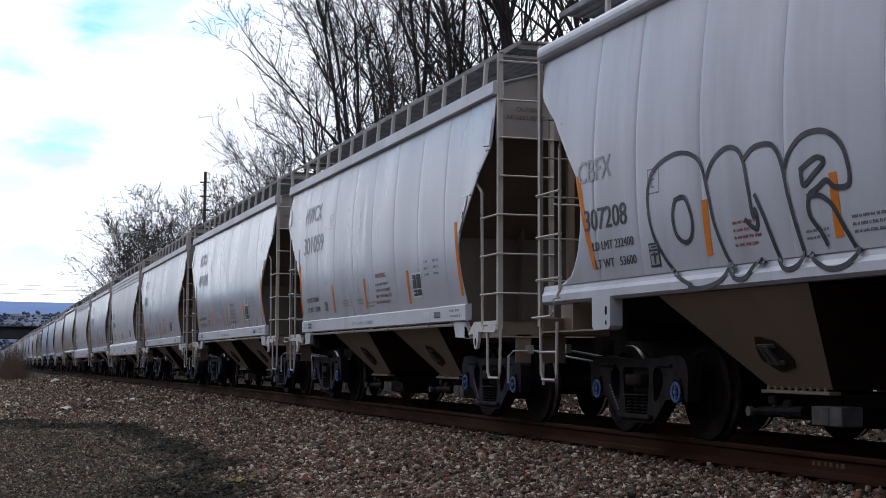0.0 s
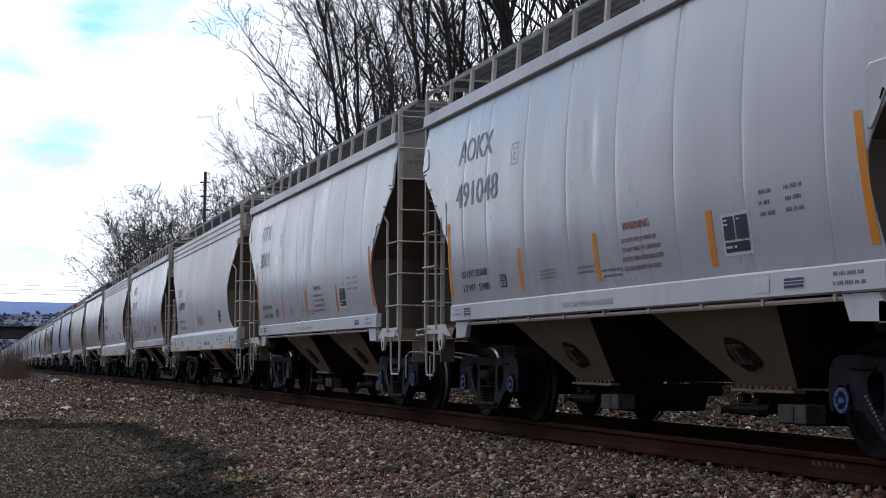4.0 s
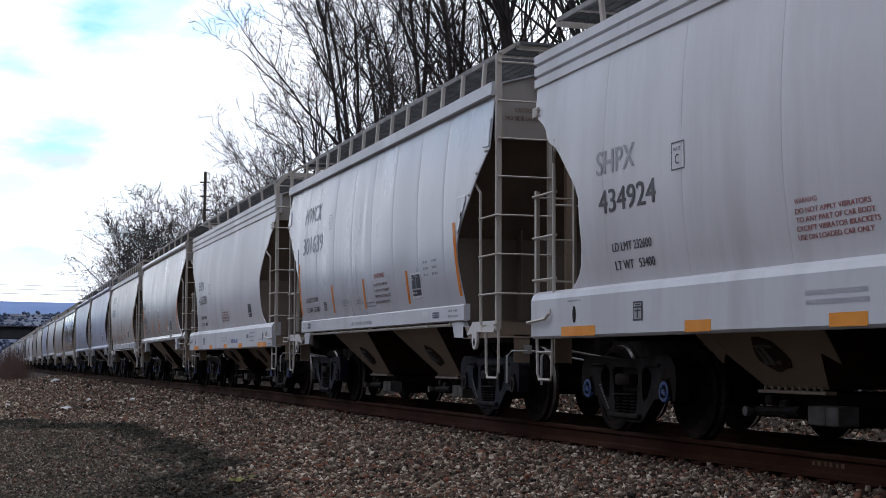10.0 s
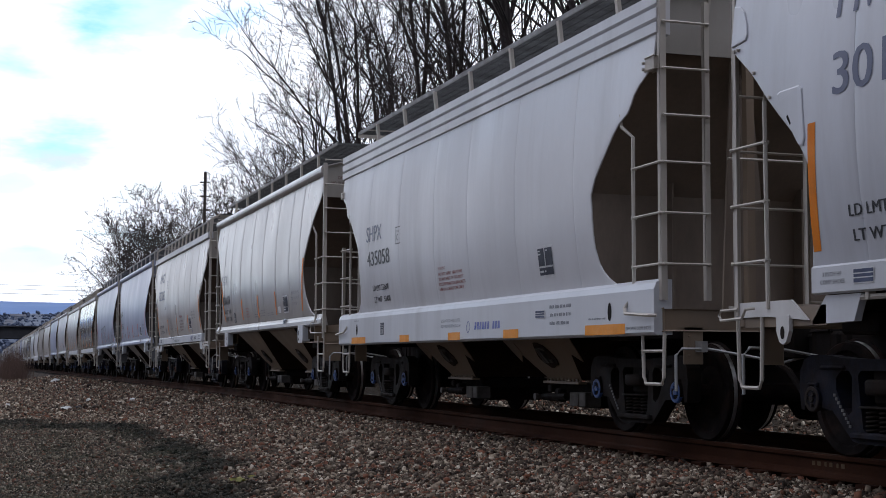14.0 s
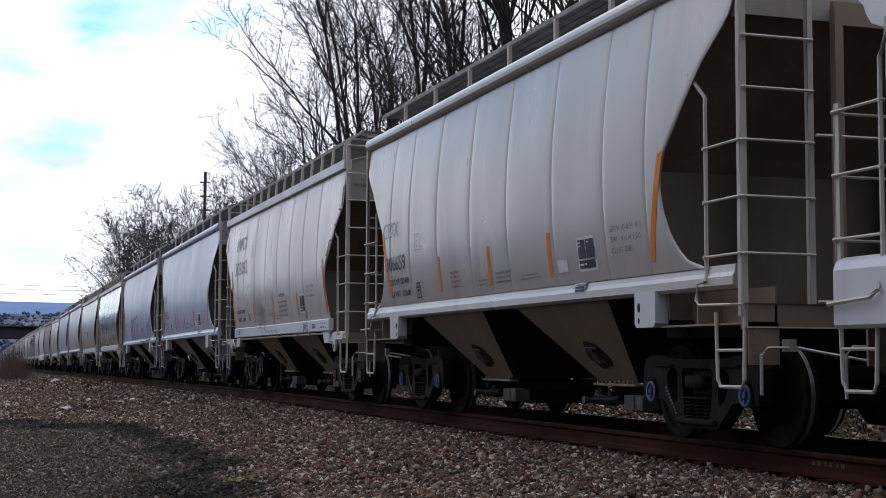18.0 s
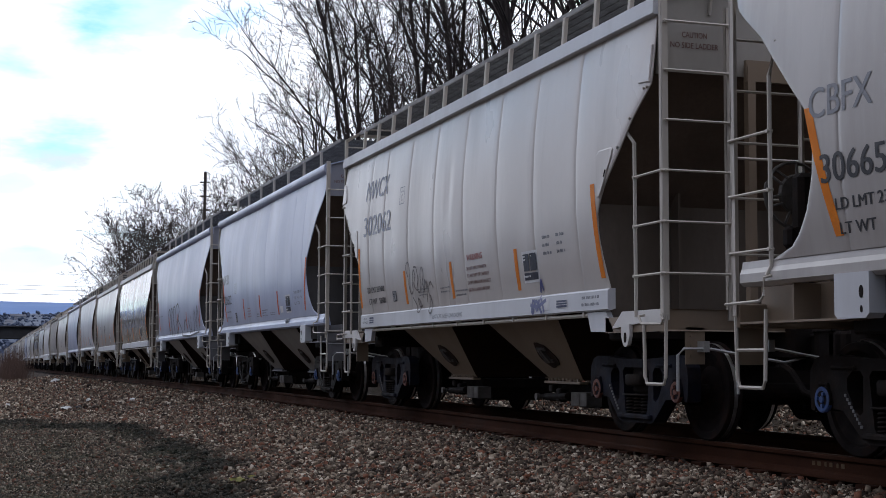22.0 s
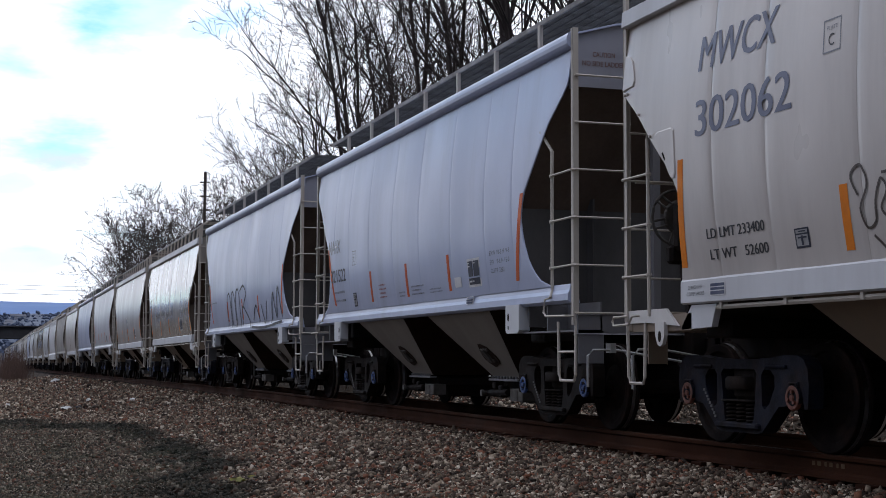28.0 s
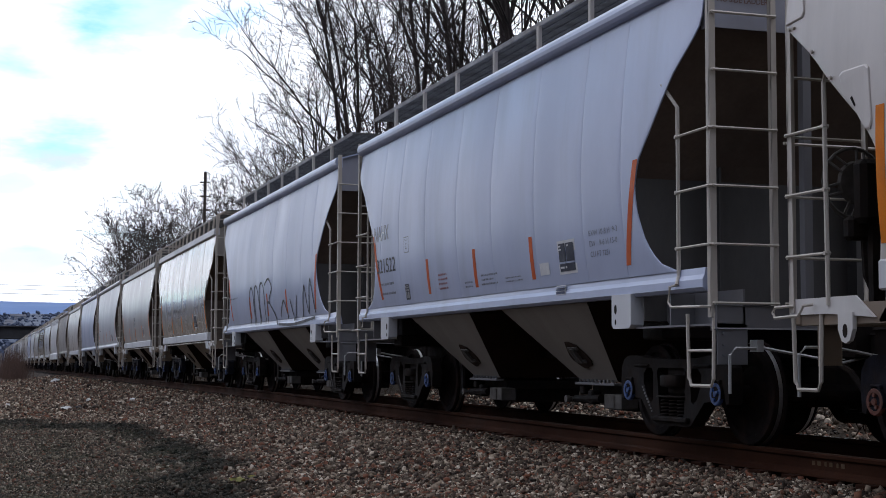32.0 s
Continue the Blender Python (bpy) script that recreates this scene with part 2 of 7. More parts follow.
ORANGE = material("orange_reflective_tape", (0.80, 0.235, 0.006), (0.70, 0.19, 0.005), 0.5, 0.0, 4, 60, 0.02, dirt=(0.30, 0.14, 0.05), dirt_amount=0.3, dirt_scale=5, coat=0.0, spec=0.25)
RED_TAPE = material("red_orange_reflective_tape", (0.66, 0.125, 0.022), (0.56, 0.10, 0.02), 0.5, 0.0, 4, 60, 0.02, dirt=(0.30, 0.12, 0.06), dirt_amount=0.3, dirt_scale=5, spec=0.25)
YELLOW = material("yellow_reflective_tape", (0.85, 0.31, 0.006), (0.75, 0.26, 0.005), 0.5, 0.0, 4, 60, 0.02, dirt=(0.3, 0.2, 0.1), dirt_amount=0.15, dirt_scale=5)
INK = {
    "blue": material("faded_blue_lettering", (0.048, 0.060, 0.135), (0.075, 0.085, 0.15), 0.4, 0, 6, 60, 0, coat=0.35, coat_rough=0.27),
    "black": material("black_lettering", (0.03, 0.03, 0.035), None, 0.5, 0, 6, 60, 0, coat=0.15, coat_rough=0.3),
    "pale": material("faded_grey_lettering", (0.15, 0.155, 0.18), None, 0.36, 0, 6, 60, 0, coat=0.7, coat_rough=0.27),
    "logo": material("bright_blue_lettering", (0.06, 0.09, 0.42), None, 0.36, 0, 6, 60, 0, coat=0.7, coat_rough=0.27),
    "red": material("faded_red_lettering", (0.36, 0.075, 0.06), None, 0.4, 0, 6, 60, 0, coat=0.35, coat_rough=0.27),
    "notice": material("dull_red_brown_lettering", (0.20, 0.085, 0.075), None, 0.5, 0, 6, 60, 0, coat=0.2, coat_rough=0.3),
    "worn": material("worn_dark_red_lettering", (0.17, 0.085, 0.07), None, 0.6, 0, 6, 60, 0),
    "tag": material("black_spray_paint", (0.02, 0.02, 0.03), None, 0.5, 0, 6, 60, 0, coat=0.15, coat_rough=0.3),
    "tagblue": material("blue_spray_paint", (0.04, 0.05, 0.22), None, 0.4, 0, 6, 60, 0, coat=0.5, coat_rough=0.3),
    "tagbrown": material("brown_spray_paint", (0.055, 0.034, 0.024), None, 0.4, 0, 6, 60, 0, coat=0.5, coat_rough=0.3),
}
PLACARD_WHITE = material("white_placard", (0.72, 0.72, 0.72), None, 0.5, 0, 6, 60, 0)
DATA_PALE = material("grey_stencil_field", (0.36, 0.36, 0.36), None, 0.5, 0, 6, 60, 0)
PLACARD_DARK = material("navy_placard_field", (0.018, 0.022, 0.045), None, 0.45, 0, 6, 60, 0)
PLACARD_NAVY = material("navy_sticker", (0.05, 0.065, 0.13), None, 0.5, 0, 6, 60, 0)
LUG_PAINT = paint("paint_lug_white", (0.66, 0.64, 0.61), 0.45, 0.0, 0.2)
CHALK = material("worn_pale_cast_marks", (0.20, 0.195, 0.19), (0.10, 0.1, 0.1), 0.7, 0, 20, 90, 0.1)
GATE_GREY = material("dusty_grey_gate_steel", (0.105, 0.095, 0.085), (0.065, 0.058, 0.05), 0.7, 0, 6, 60, 0.1, dirt=(0.05, 0.035, 0.025), dirt_amount=0.5, dirt_scale=5)
GALV = material("aluminium_plate", (0.48, 0.48, 0.47), None, 0.45, 0.5, 8, 60, 0.05)
BARK = material("grey_brown_bark", (0.035, 0.027, 0.026), (0.06, 0.048, 0.044), 0.9, 0, 2.5, 20, 0.5, (1, 1, 0.25))
TWIG = material("red_brown_twigs", (0.020, 0.013, 0.013), (0.034, 0.022, 0.020), 0.85, 0, 0.6, 8, 0)
TIE = material("creosoted_tie", (0.06, 0.045, 0.035), None, 0.9, 0, 3, 40, 0.4)


# ---- mesh helpers ----
MESHES = {}


def to_mesh(name, bm, smooth=False):
    bmesh.ops.recalc_face_normals(bm, faces=bm.faces)
    me = bpy.data.meshes.new(name)
    bm.to_mesh(me)
    bm.free()
    me.materials.append(None)
    if smooth:
        me.polygons.foreach_set("use_smooth", [True] * len(me.polygons))
    return me


def shared(key, build, smooth=False):
    """The mesh of that key, built once."""
    if key not in MESHES:
        bm = bmesh.new()
        build(bm)
        MESHES[key] = to_mesh(key if isinstance(key, str) else str(key[0]), bm, smooth)
    return MESHES[key]


def part(name, me, mat, parent=None, label="", at=None):
    """Links a mesh, or a bmesh, as one object under parent, in its own material."""
    if isinstance(me, bmesh.types.BMesh):
        me = to_mesh(name, me)
    ob = new(name, me)
    if parent is not None:
        ob.parent = parent
    if at is not None:
        ob.matrix_basis = at
    if mat is not None:
        if not me.materials:
            me.materials.append(None)
        ob.material_slots[0].link = "OBJECT"
        ob.material_slots[0].material = mat
    return tagged(ob, label=label)


def box(bm, x0, x1, y0, y1, z0, z1, bevel=0.0):
    made = bmesh.ops.create_cube(bm, size=1.0)["verts"]
    for v in made:
        v.co = Vector((x0 + (v.co.x + 0.5) * (x1 - x0), y0 + (v.co.y + 0.5) * (y1 - y0), z0 + (v.co.z + 0.5) * (z1 - z0)))
    if bevel:
        edges = list({e for v in made for e in v.link_edges})
        bmesh.ops.bevel(bm, geom=edges, offset=bevel, segments=1, affect="EDGES", profile=0.5)


def prism(bm, outline, axis, a, b):
    """A polygon swept along an axis from a to b; the outline's two numbers are the other two axes in order."""
    def at(p, q):
        if axis == "x":
            return (q, p[0], p[1])
        if axis == "y":
            return (p[0], q, p[1])
        return (p[0], p[1], q)
    one = [bm.verts.new(at(p, a)) for p in outline]
    two = [bm.verts.new(at(p, b)) for p in outline]
    bm.faces.new(one)
    bm.faces.new(two[::-1])
    for i in range(len(outline)):
        j = (i + 1) % len(outline)
        bm.faces.new((one[i], one[j], two[j], two[i]))


def tube(bm, points, radius, sides=6, closed_ends=True):
    """A round bar along points."""
    pts = [Vector(p) for p in points]
    rings = []
    for i, p in enumerate(pts):
        d = (pts[min(i + 1, len(pts) - 1)] - pts[max(i - 1, 0)]).normalized()
        up = Vector((0, 0, 1)) if abs(d.z) < 0.9 else Vector((1, 0, 0))
        s = d.cross(up).normalized()
        q = d.cross(s)
        rings.append([bm.verts.new(p + radius * (math.cos(2 * math.pi * k / sides) * s + math.sin(2 * math.pi * k / sides) * q)) for k in range(sides)])
    for r0, r1 in zip(rings, rings[1:]):
        for k in range(sides):
            bm.faces.new((r0[k], r0[(k + 1) % sides], r1[(k + 1) % sides], r1[k]))
    if closed_ends:
        bm.faces.new(rings[0])
        bm.faces.new(rings[-1][::-1])


def lathe(bm, profile, sides=24, axis="x"):
    """A turned body: profile of (along the axis, radius)."""
    rings = []
    for a, r in profile:
        ring = []
        for k in range(sides):
            c, s = r * math.cos(2 * math.pi * k / sides), r * math.sin(2 * math.pi * k / sides)
            ring.append(bm.verts.new((a, c, s) if axis == "x" else ((c, s, a) if axis == "z" else (c, a, s))))
        rings.append(ring)
    for r0, r1 in zip(rings, rings[1:]):
        for k in range(sides):
            bm.faces.new((r0[k], r0[(k + 1) % sides], r1[(k + 1) % sides], r1[k]))
    bm.faces.new(rings[0])
    bm.faces.new(rings[-1][::-1])


def lerp_table(table, z):
    if z <= table[0][0]:
        return table[0][1]
    for (a, p), (b, q) in zip(table, table[1:]):
        if z <= b:
            return p + (q - p) * (z - a) / (b - a)
    return table[-1][1]


# ---- ground ----
LAND = [(-60, -1.0), (-12, -0.66), (-3, -0.62), (2.2, -0.60), (3.4, -0.50), (4.6, -0.355), (5.6, -0.26), (6.2, -0.245), (6.7, -0.245), (8.8, -0.24),
        (9.6, -0.28), (11.2, -0.34), (12.5, -0.1), (15, 0.75), (20, 1.5), (60, 2.4)]


def land(x, y):
    """Height of the ground beside the track, which bends away in the distance."""
    return lerp_table(LAND, x - aside(y)[0]) - drop(y) + 0.03 * noise.noise((x * 0.5, y * 0.5, 0)) * (1 if x < 5.4 else 0.2)


def gravel_material():
    m = bpy.data.materials.new("track_side_gravel")
    m.use_nodes = True
    n, l = m.node_tree.nodes, m.node_tree.links
    b = n["Principled BSDF"]
    geo = n.new("ShaderNodeNewGeometry")
    pos = geo.outputs["Position"]
    cell = n.new("ShaderNodeTexVoronoi"); cell.inputs["Scale"].default_value = 22.0
    l.new(pos, cell.inputs["Vector"])
    hue = n.new("ShaderNodeValToRGB")
    stops = ((0.0, (0.045, 0.036, 0.030)), (0.3, (0.088, 0.069, 0.056)), (0.55, (0.12, 0.086, 0.067)), (0.8, (0.155, 0.125, 0.104)), (1.0, (0.24, 0.205, 0.175)))
    hue.color_ramp.elements[0].color, hue.color_ramp.elements[1].color = (*stops[0][1], 1), (*stops[-1][1], 1)
    for p, c in stops[1:-1]:
        hue.color_ramp.elements.new(p).color = (*c, 1)
    sep = n.new("ShaderNodeSeparateColor"); l.new(cell.outputs["Color"], sep.inputs[0])
    l.new(sep.outputs[0], hue.inputs[0])
    big, _ = noise_node(n, l, pos, 0.35, 5)
    mid, _ = noise_node(n, l, pos, 5.0, 6, 0.7, 0.38, 0.62)
    col = mix_node(n, l, hue.outputs[0], (0.024, 0.020, 0.017), mid)
    col = mix_node(n, l, col, (0.06, 0.057, 0.055), small_half(n, l, big))
    col = dark_hollow_nodes(n, l, pos, col)
    col = bed_shade_nodes(n, l, pos, col)
    # earth and dry grass away from the gravel
    split = n.new("ShaderNodeSeparateXYZ"); l.new(pos, split.inputs[0])
    far = n.new("ShaderNodeMapRange"); far.inputs[1].default_value, far.inputs[2].default_value = 260.0, 340.0
    l.new(split.outputs[1], far.inputs[0])
    side = n.new("ShaderNodeMapRange"); side.inputs[1].default_value, side.inputs[2].default_value = 9.2, 10.6
    l.new(split.outputs[0], side.inputs[0])
    both = n.new("ShaderNodeMath"); both.operation = "MAXIMUM"
    l.new(far.outputs[0], both.inputs[0]); l.new(side.outputs[0], both.inputs[1])
    patch, _ = noise_node(n, l, pos, 0.08, 6)
    litter, _ = noise_node(n, l, pos, 9.0, 6, 0.7, 0.4, 0.6)
    grass = mix_node(n, l, mix_node(n, l, (0.036, 0.024, 0.015), (0.019, 0.013, 0.009), patch), (0.010, 0.007, 0.005), litter)
    col = mix_node(n, l, col, grass, both.outputs[0])
    l.new(col, b.inputs["Base Color"])
    b.inputs["Roughness"].default_value = 0.9
    b.inputs["Specular IOR Level"].default_value = 0.05
    bp = n.new("ShaderNodeBump"); bp.inputs["Strength"].default_value, bp.inputs["Distance"].default_value = 0.9, 0.03
    inv = n.new("ShaderNodeMath"); inv.operation = "SUBTRACT"; inv.inputs[0].default_value = 1.0
    l.new(cell.outputs["Distance"], inv.inputs[1]); l.new(inv.outputs[0], bp.inputs["Height"])
    l.new(bp.outputs[0], b.inputs["Normal"])
    return m


def dark_hollow_nodes(n, l, pos, col):
    """A dark greenish hollow in the gravel, with a ragged edge and a mossy spot."""
    warp = n.new("ShaderNodeTexNoise"); warp.inputs["Scale"].default_value, warp.inputs["Detail"].default_value = 0.55, 6.0
    l.new(pos, warp.inputs["Vector"])
    shift = n.new("ShaderNodeVectorMath"); shift.operation = "MULTIPLY_ADD"
    l.new(warp.outputs["Color"], shift.inputs[0]); shift.inputs[1].default_value = (1.6, 7.0, 0); l.new(pos, shift.inputs[2])
    loc = n.new("ShaderNodeMapping"); loc.vector_type = "POINT"
    loc.inputs["Location"].default_value = (-DARK_HOLLOW[0] - 0.8, -DARK_HOLLOW[1] - 3.5, 0)
    l.new(shift.outputs[0], loc.inputs[0])
    size = n.new("ShaderNodeVectorMath"); size.operation = "DIVIDE"; size.inputs[1].default_value = (DARK_HOLLOW[2], DARK_HOLLOW[3], 1000.0)
    l.new(loc.outputs[0], size.inputs[0])
    dist = n.new("ShaderNodeVectorMath"); dist.operation = "LENGTH"; l.new(size.outputs[0], dist.inputs[0])
    edge = n.new("ShaderNodeMapRange"); edge.inputs[1].default_value, edge.inputs[2].default_value = 1.0, 0.72
    edge.inputs[3].default_value, edge.inputs[4].default_value = 0.0, 0.36
    l.new(dist.outputs["Value"], edge.inputs[0])
    col = mix_node(n, l, col, (0.026, 0.029, 0.024), edge.outputs[0])
    # blacker along the rim
    off = n.new("ShaderNodeMath"); off.operation = "SUBTRACT"; off.inputs[1].default_value = 0.86
    l.new(dist.outputs["Value"], off.inputs[0])
    mag = n.new("ShaderNodeMath"); mag.operation = "ABSOLUTE"; l.new(off.outputs[0], mag.inputs[0])
    rim = n.new("ShaderNodeMapRange"); rim.interpolation_type = "SMOOTHSTEP"
    for i, v in enumerate((0.26, 0.03, 0.0, 1.0)):
        rim.inputs[i + 1].default_value = v
    l.new(mag.outputs[0], rim.inputs[0])
    # the black of the rim is broken into patches
    torn, _ = noise_node(n, l, pos, 0.8, 6, 0.65, 0.28, 0.48)
    both = n.new("ShaderNodeMath"); both.operation = "MULTIPLY"; l.new(rim.outputs[0], both.inputs[0]); l.new(torn, both.inputs[1])
    k = n.new("ShaderNodeMath"); k.operation = "MULTIPLY"; k.inputs[1].default_value = 0.86
    l.new(both.outputs[0], k.inputs[0])
    col = mix_node(n, l, col, (0.006, 0.008, 0.006), k.outputs[0])
    # thin green film in patches inside the hollow
    film, _ = noise_node(n, l, pos, 1.3, 6, 0.65, 0.46, 0.62)
    inside = n.new("ShaderNodeMath"); inside.operation = "MULTIPLY"; l.new(edge.outputs[0], inside.inputs[0]); l.new(film, inside.inputs[1])
    return mix_node(n, l, col, (0.030, 0.040, 0.022), inside.outputs[0])


def bed_shade_nodes(n, l, pos, col):
    """Darkens the oily ballast between the rails: the train's shade put into the colour."""
    split = n.new("ShaderNodeSeparateXYZ"); l.new(pos, split.inputs[0])
    off = n.new("ShaderNodeMath"); off.operation = "SUBTRACT"; off.inputs[1].default_value = TRACK
    l.new(split.outputs[0], off.inputs[0])
    mag = n.new("ShaderNodeMath"); mag.operation = "ABSOLUTE"; l.new(off.outputs[0], mag.inputs[0])
    band = n.new("ShaderNodeMapRange"); band.inputs[1].default_value, band.inputs[2].default_value = 0.95, 0.6
    band.inputs[3].default_value, band.inputs[4].default_value = 0.0, 0.85
    l.new(mag.outputs[0], band.inputs[0])
    return mix_node(n, l, col, (0.014, 0.012, 0.011), band.outputs[0])


DARK_HOLLOW = (0.85, 21.5, 2.45, 10.8)
GRAVEL = gravel_material()


def build_ground():
    xs = [-2500, -600, -150, -60, -30, -12] + [x * 0.5 for x in range(-16, 4)] + [x * 0.2 for x in range(10, 60)] + [12.5, 13, 14, 16, 20, 30, 60, 150, 600, 2500]
    ys = [-1500, -300, -60, -20, 0] + [y * 0.5 for y in range(10, 80)] + list(range(40, 100, 3)) + list(range(100, 300, 15)) + [320, 400, 600, 1000, 2000, 4000]
    verts, faces = [], []
    for y in ys:
        bend = aside(y)[0]
        for x in xs:
            px = x + (bend if abs(x) < 100 else 0)
            z = land(px, y)
            verts.append((px, y, z))
    w = len(xs)
    for j in range(len(ys) - 1):
        for i in range(w - 1):
            a = j * w + i
            faces.append((a, a + 1, a + w + 1, a + w))
    me = bpy.data.meshes.new("ground")
    me.from_pydata(verts, [], faces)
    me.polygons.foreach_set("use_smooth", [True] * len(me.polygons))
    part("ground", me, GRAVEL)
    tagged(bpy.data.objects["ground"], "brown-grey gravel ground beside the railway track", "ground", kind="structure")


def stones_material():
    m = bpy.data.materials.new("crushed_ballast_stone")
    m.use_nodes = True
    n, l = m.node_tree.nodes, m.node_tree.links
    b = n["Principled BSDF"]
    geo = n.new("ShaderNodeNewGeometry")
    hue = n.new("ShaderNodeValToRGB")
    stops = ((0.0, (0.012, 0.009, 0.006)), (0.25, (0.063, 0.038, 0.026)), (0.36, (0.23, 0.088, 0.048)), (0.44, (0.086, 0.060, 0.042)), (0.62, (0.097, 0.077, 0.055)),
             (0.78, (0.22, 0.163, 0.113)), (0.91, (0.37, 0.30, 0.22)), (1.0, (0.62, 0.54, 0.43)))
    hue.color_ramp.elements[0].color, hue.color_ramp.elements[1].color = (*stops[0][1], 1), (*stops[-1][1], 1)
    for p, c in stops[1:-1]:
        hue.color_ramp.elements.new(p).color = (*c, 1)
    l.new(geo.outputs["Random Per Island"], hue.inputs[0])
    grain, raw = noise_node(n, l, geo.outputs["Position"], 60.0, 4)
    col = mix_node(n, l, hue.outputs[0], (0.066, 0.055, 0.047), small_half(n, l, grain))
    col = dark_hollow_nodes(n, l, geo.outputs["Position"], col)
    col = bed_shade_nodes(n, l, geo.outputs["Position"], col)
    l.new(col, b.inputs["Base Color"])
    b.inputs["Roughness"].default_value = 0.8
    b.inputs["Specular IOR Level"].default_value = 0.12
    return m


def build_stones():
    """Loose crushed stones over the gravel, thick beside the track and thinner towards the path."""
    rng = np.random.default_rng(7)
    cube = bmesh.new()
    bmesh.ops.create_cube(cube, size=1.35)
    bmesh.ops.triangulate(cube, faces=cube.faces)
    base = np.array([v.co[:] for v in cube.verts])
    tris = np.array([[v.index for v in f.verts] for f in cube.faces])
    cube.free()
    groups = []
    # (x0, x1, y0, y1, count, mean radius)
    for x0, x1, y0, y1, count, size in ((2.2, 6.62, 8.2, 14, 33000, 0.0185), (0.0, 2.4, 9.2, 16, 15000, 0.0125), (2.0, 6.62, 14, 22, 31000, 0.0205),
                                        (0.0, 2.2, 16, 26, 15000, 0.0145), (2.0, 6.6, 22, 34, 24000, 0.0215), (0.2, 2.1, 26, 34.2, 7000, 0.019), (0.3, 6.6, 34, 60, 15000, 0.030),
                                        (0.5, 6.4, 60, 110, 7000, 0.042), (8.35, 14.5, 10, 40, 11000, 0.036), (6.85, 8.05, 9, 30, 3000, 0.028)):
        x, y = rng.uniform(x0, x1, count), rng.uniform(y0, y1, count)
        r = size * rng.lognormal(0, 0.28, count)
        groups.append(np.stack([x, y, r], 1))
    g = np.concatenate(groups)
    bend = np.array([aside(v)[0] for v in g[:, 1]])
    g[:, 0] += bend
    z = np.array([land(a, b) for a, b in g[:, :2]])
    n = len(g)
    jag = rng.uniform(0.4, 1.3, (n, len(base), 1))
    axes = rng.uniform(0.55, 1.3, (n, 1, 3))
    pts = base[None] * jag * axes
    ang = rng.uniform(0, 2 * np.pi, n)
    tilt = rng.uniform(-1.2, 1.2, n)
    c, s = np.cos(tilt)[:, None], np.sin(tilt)[:, None]
    px, pz = pts[..., 0] * c - pts[..., 2] * s, pts[..., 0] * s + pts[..., 2] * c
    c, s = np.cos(ang)[:, None], np.sin(ang)[:, None]
    qx, qy = px * c - pts[..., 1] * s, px * s + pts[..., 1] * c
    pts = np.stack([qx, qy, pz], -1) * g[:, 2][:, None, None]
    pts += np.stack([g[:, 0], g[:, 1], z + g[:, 2] * rng.uniform(0.0, 0.75, n)], -1)[:, None]
    faces = (tris[None] + (np.arange(n) * len(base))[:, None, None]).reshape(-1, 3)
    me = bpy.data.meshes.new("ballast_stones")
    me.vertices.add(n * len(base)); me.vertices.foreach_set("co", pts.reshape(-1))
    me.loops.add(faces.size); me.loops.foreach_set("vertex_index", faces.reshape(-1))
    me.polygons.add(len(faces)); me.polygons.foreach_set("loop_start", np.arange(len(faces)) * 3)
    me.update(calc_edges=True)
    me.validate()
    ob = part("ballast_stones", me, stones_material())
    tagged(ob, "loose crushed brown and grey ballast stones", "gravel", kind="stuff")


build_ground()
build_stones()


OCHRE = material("ochre_chalk", (0.10, 0.06, 0.025), None, 0.9, 0, 20, 90, 0)


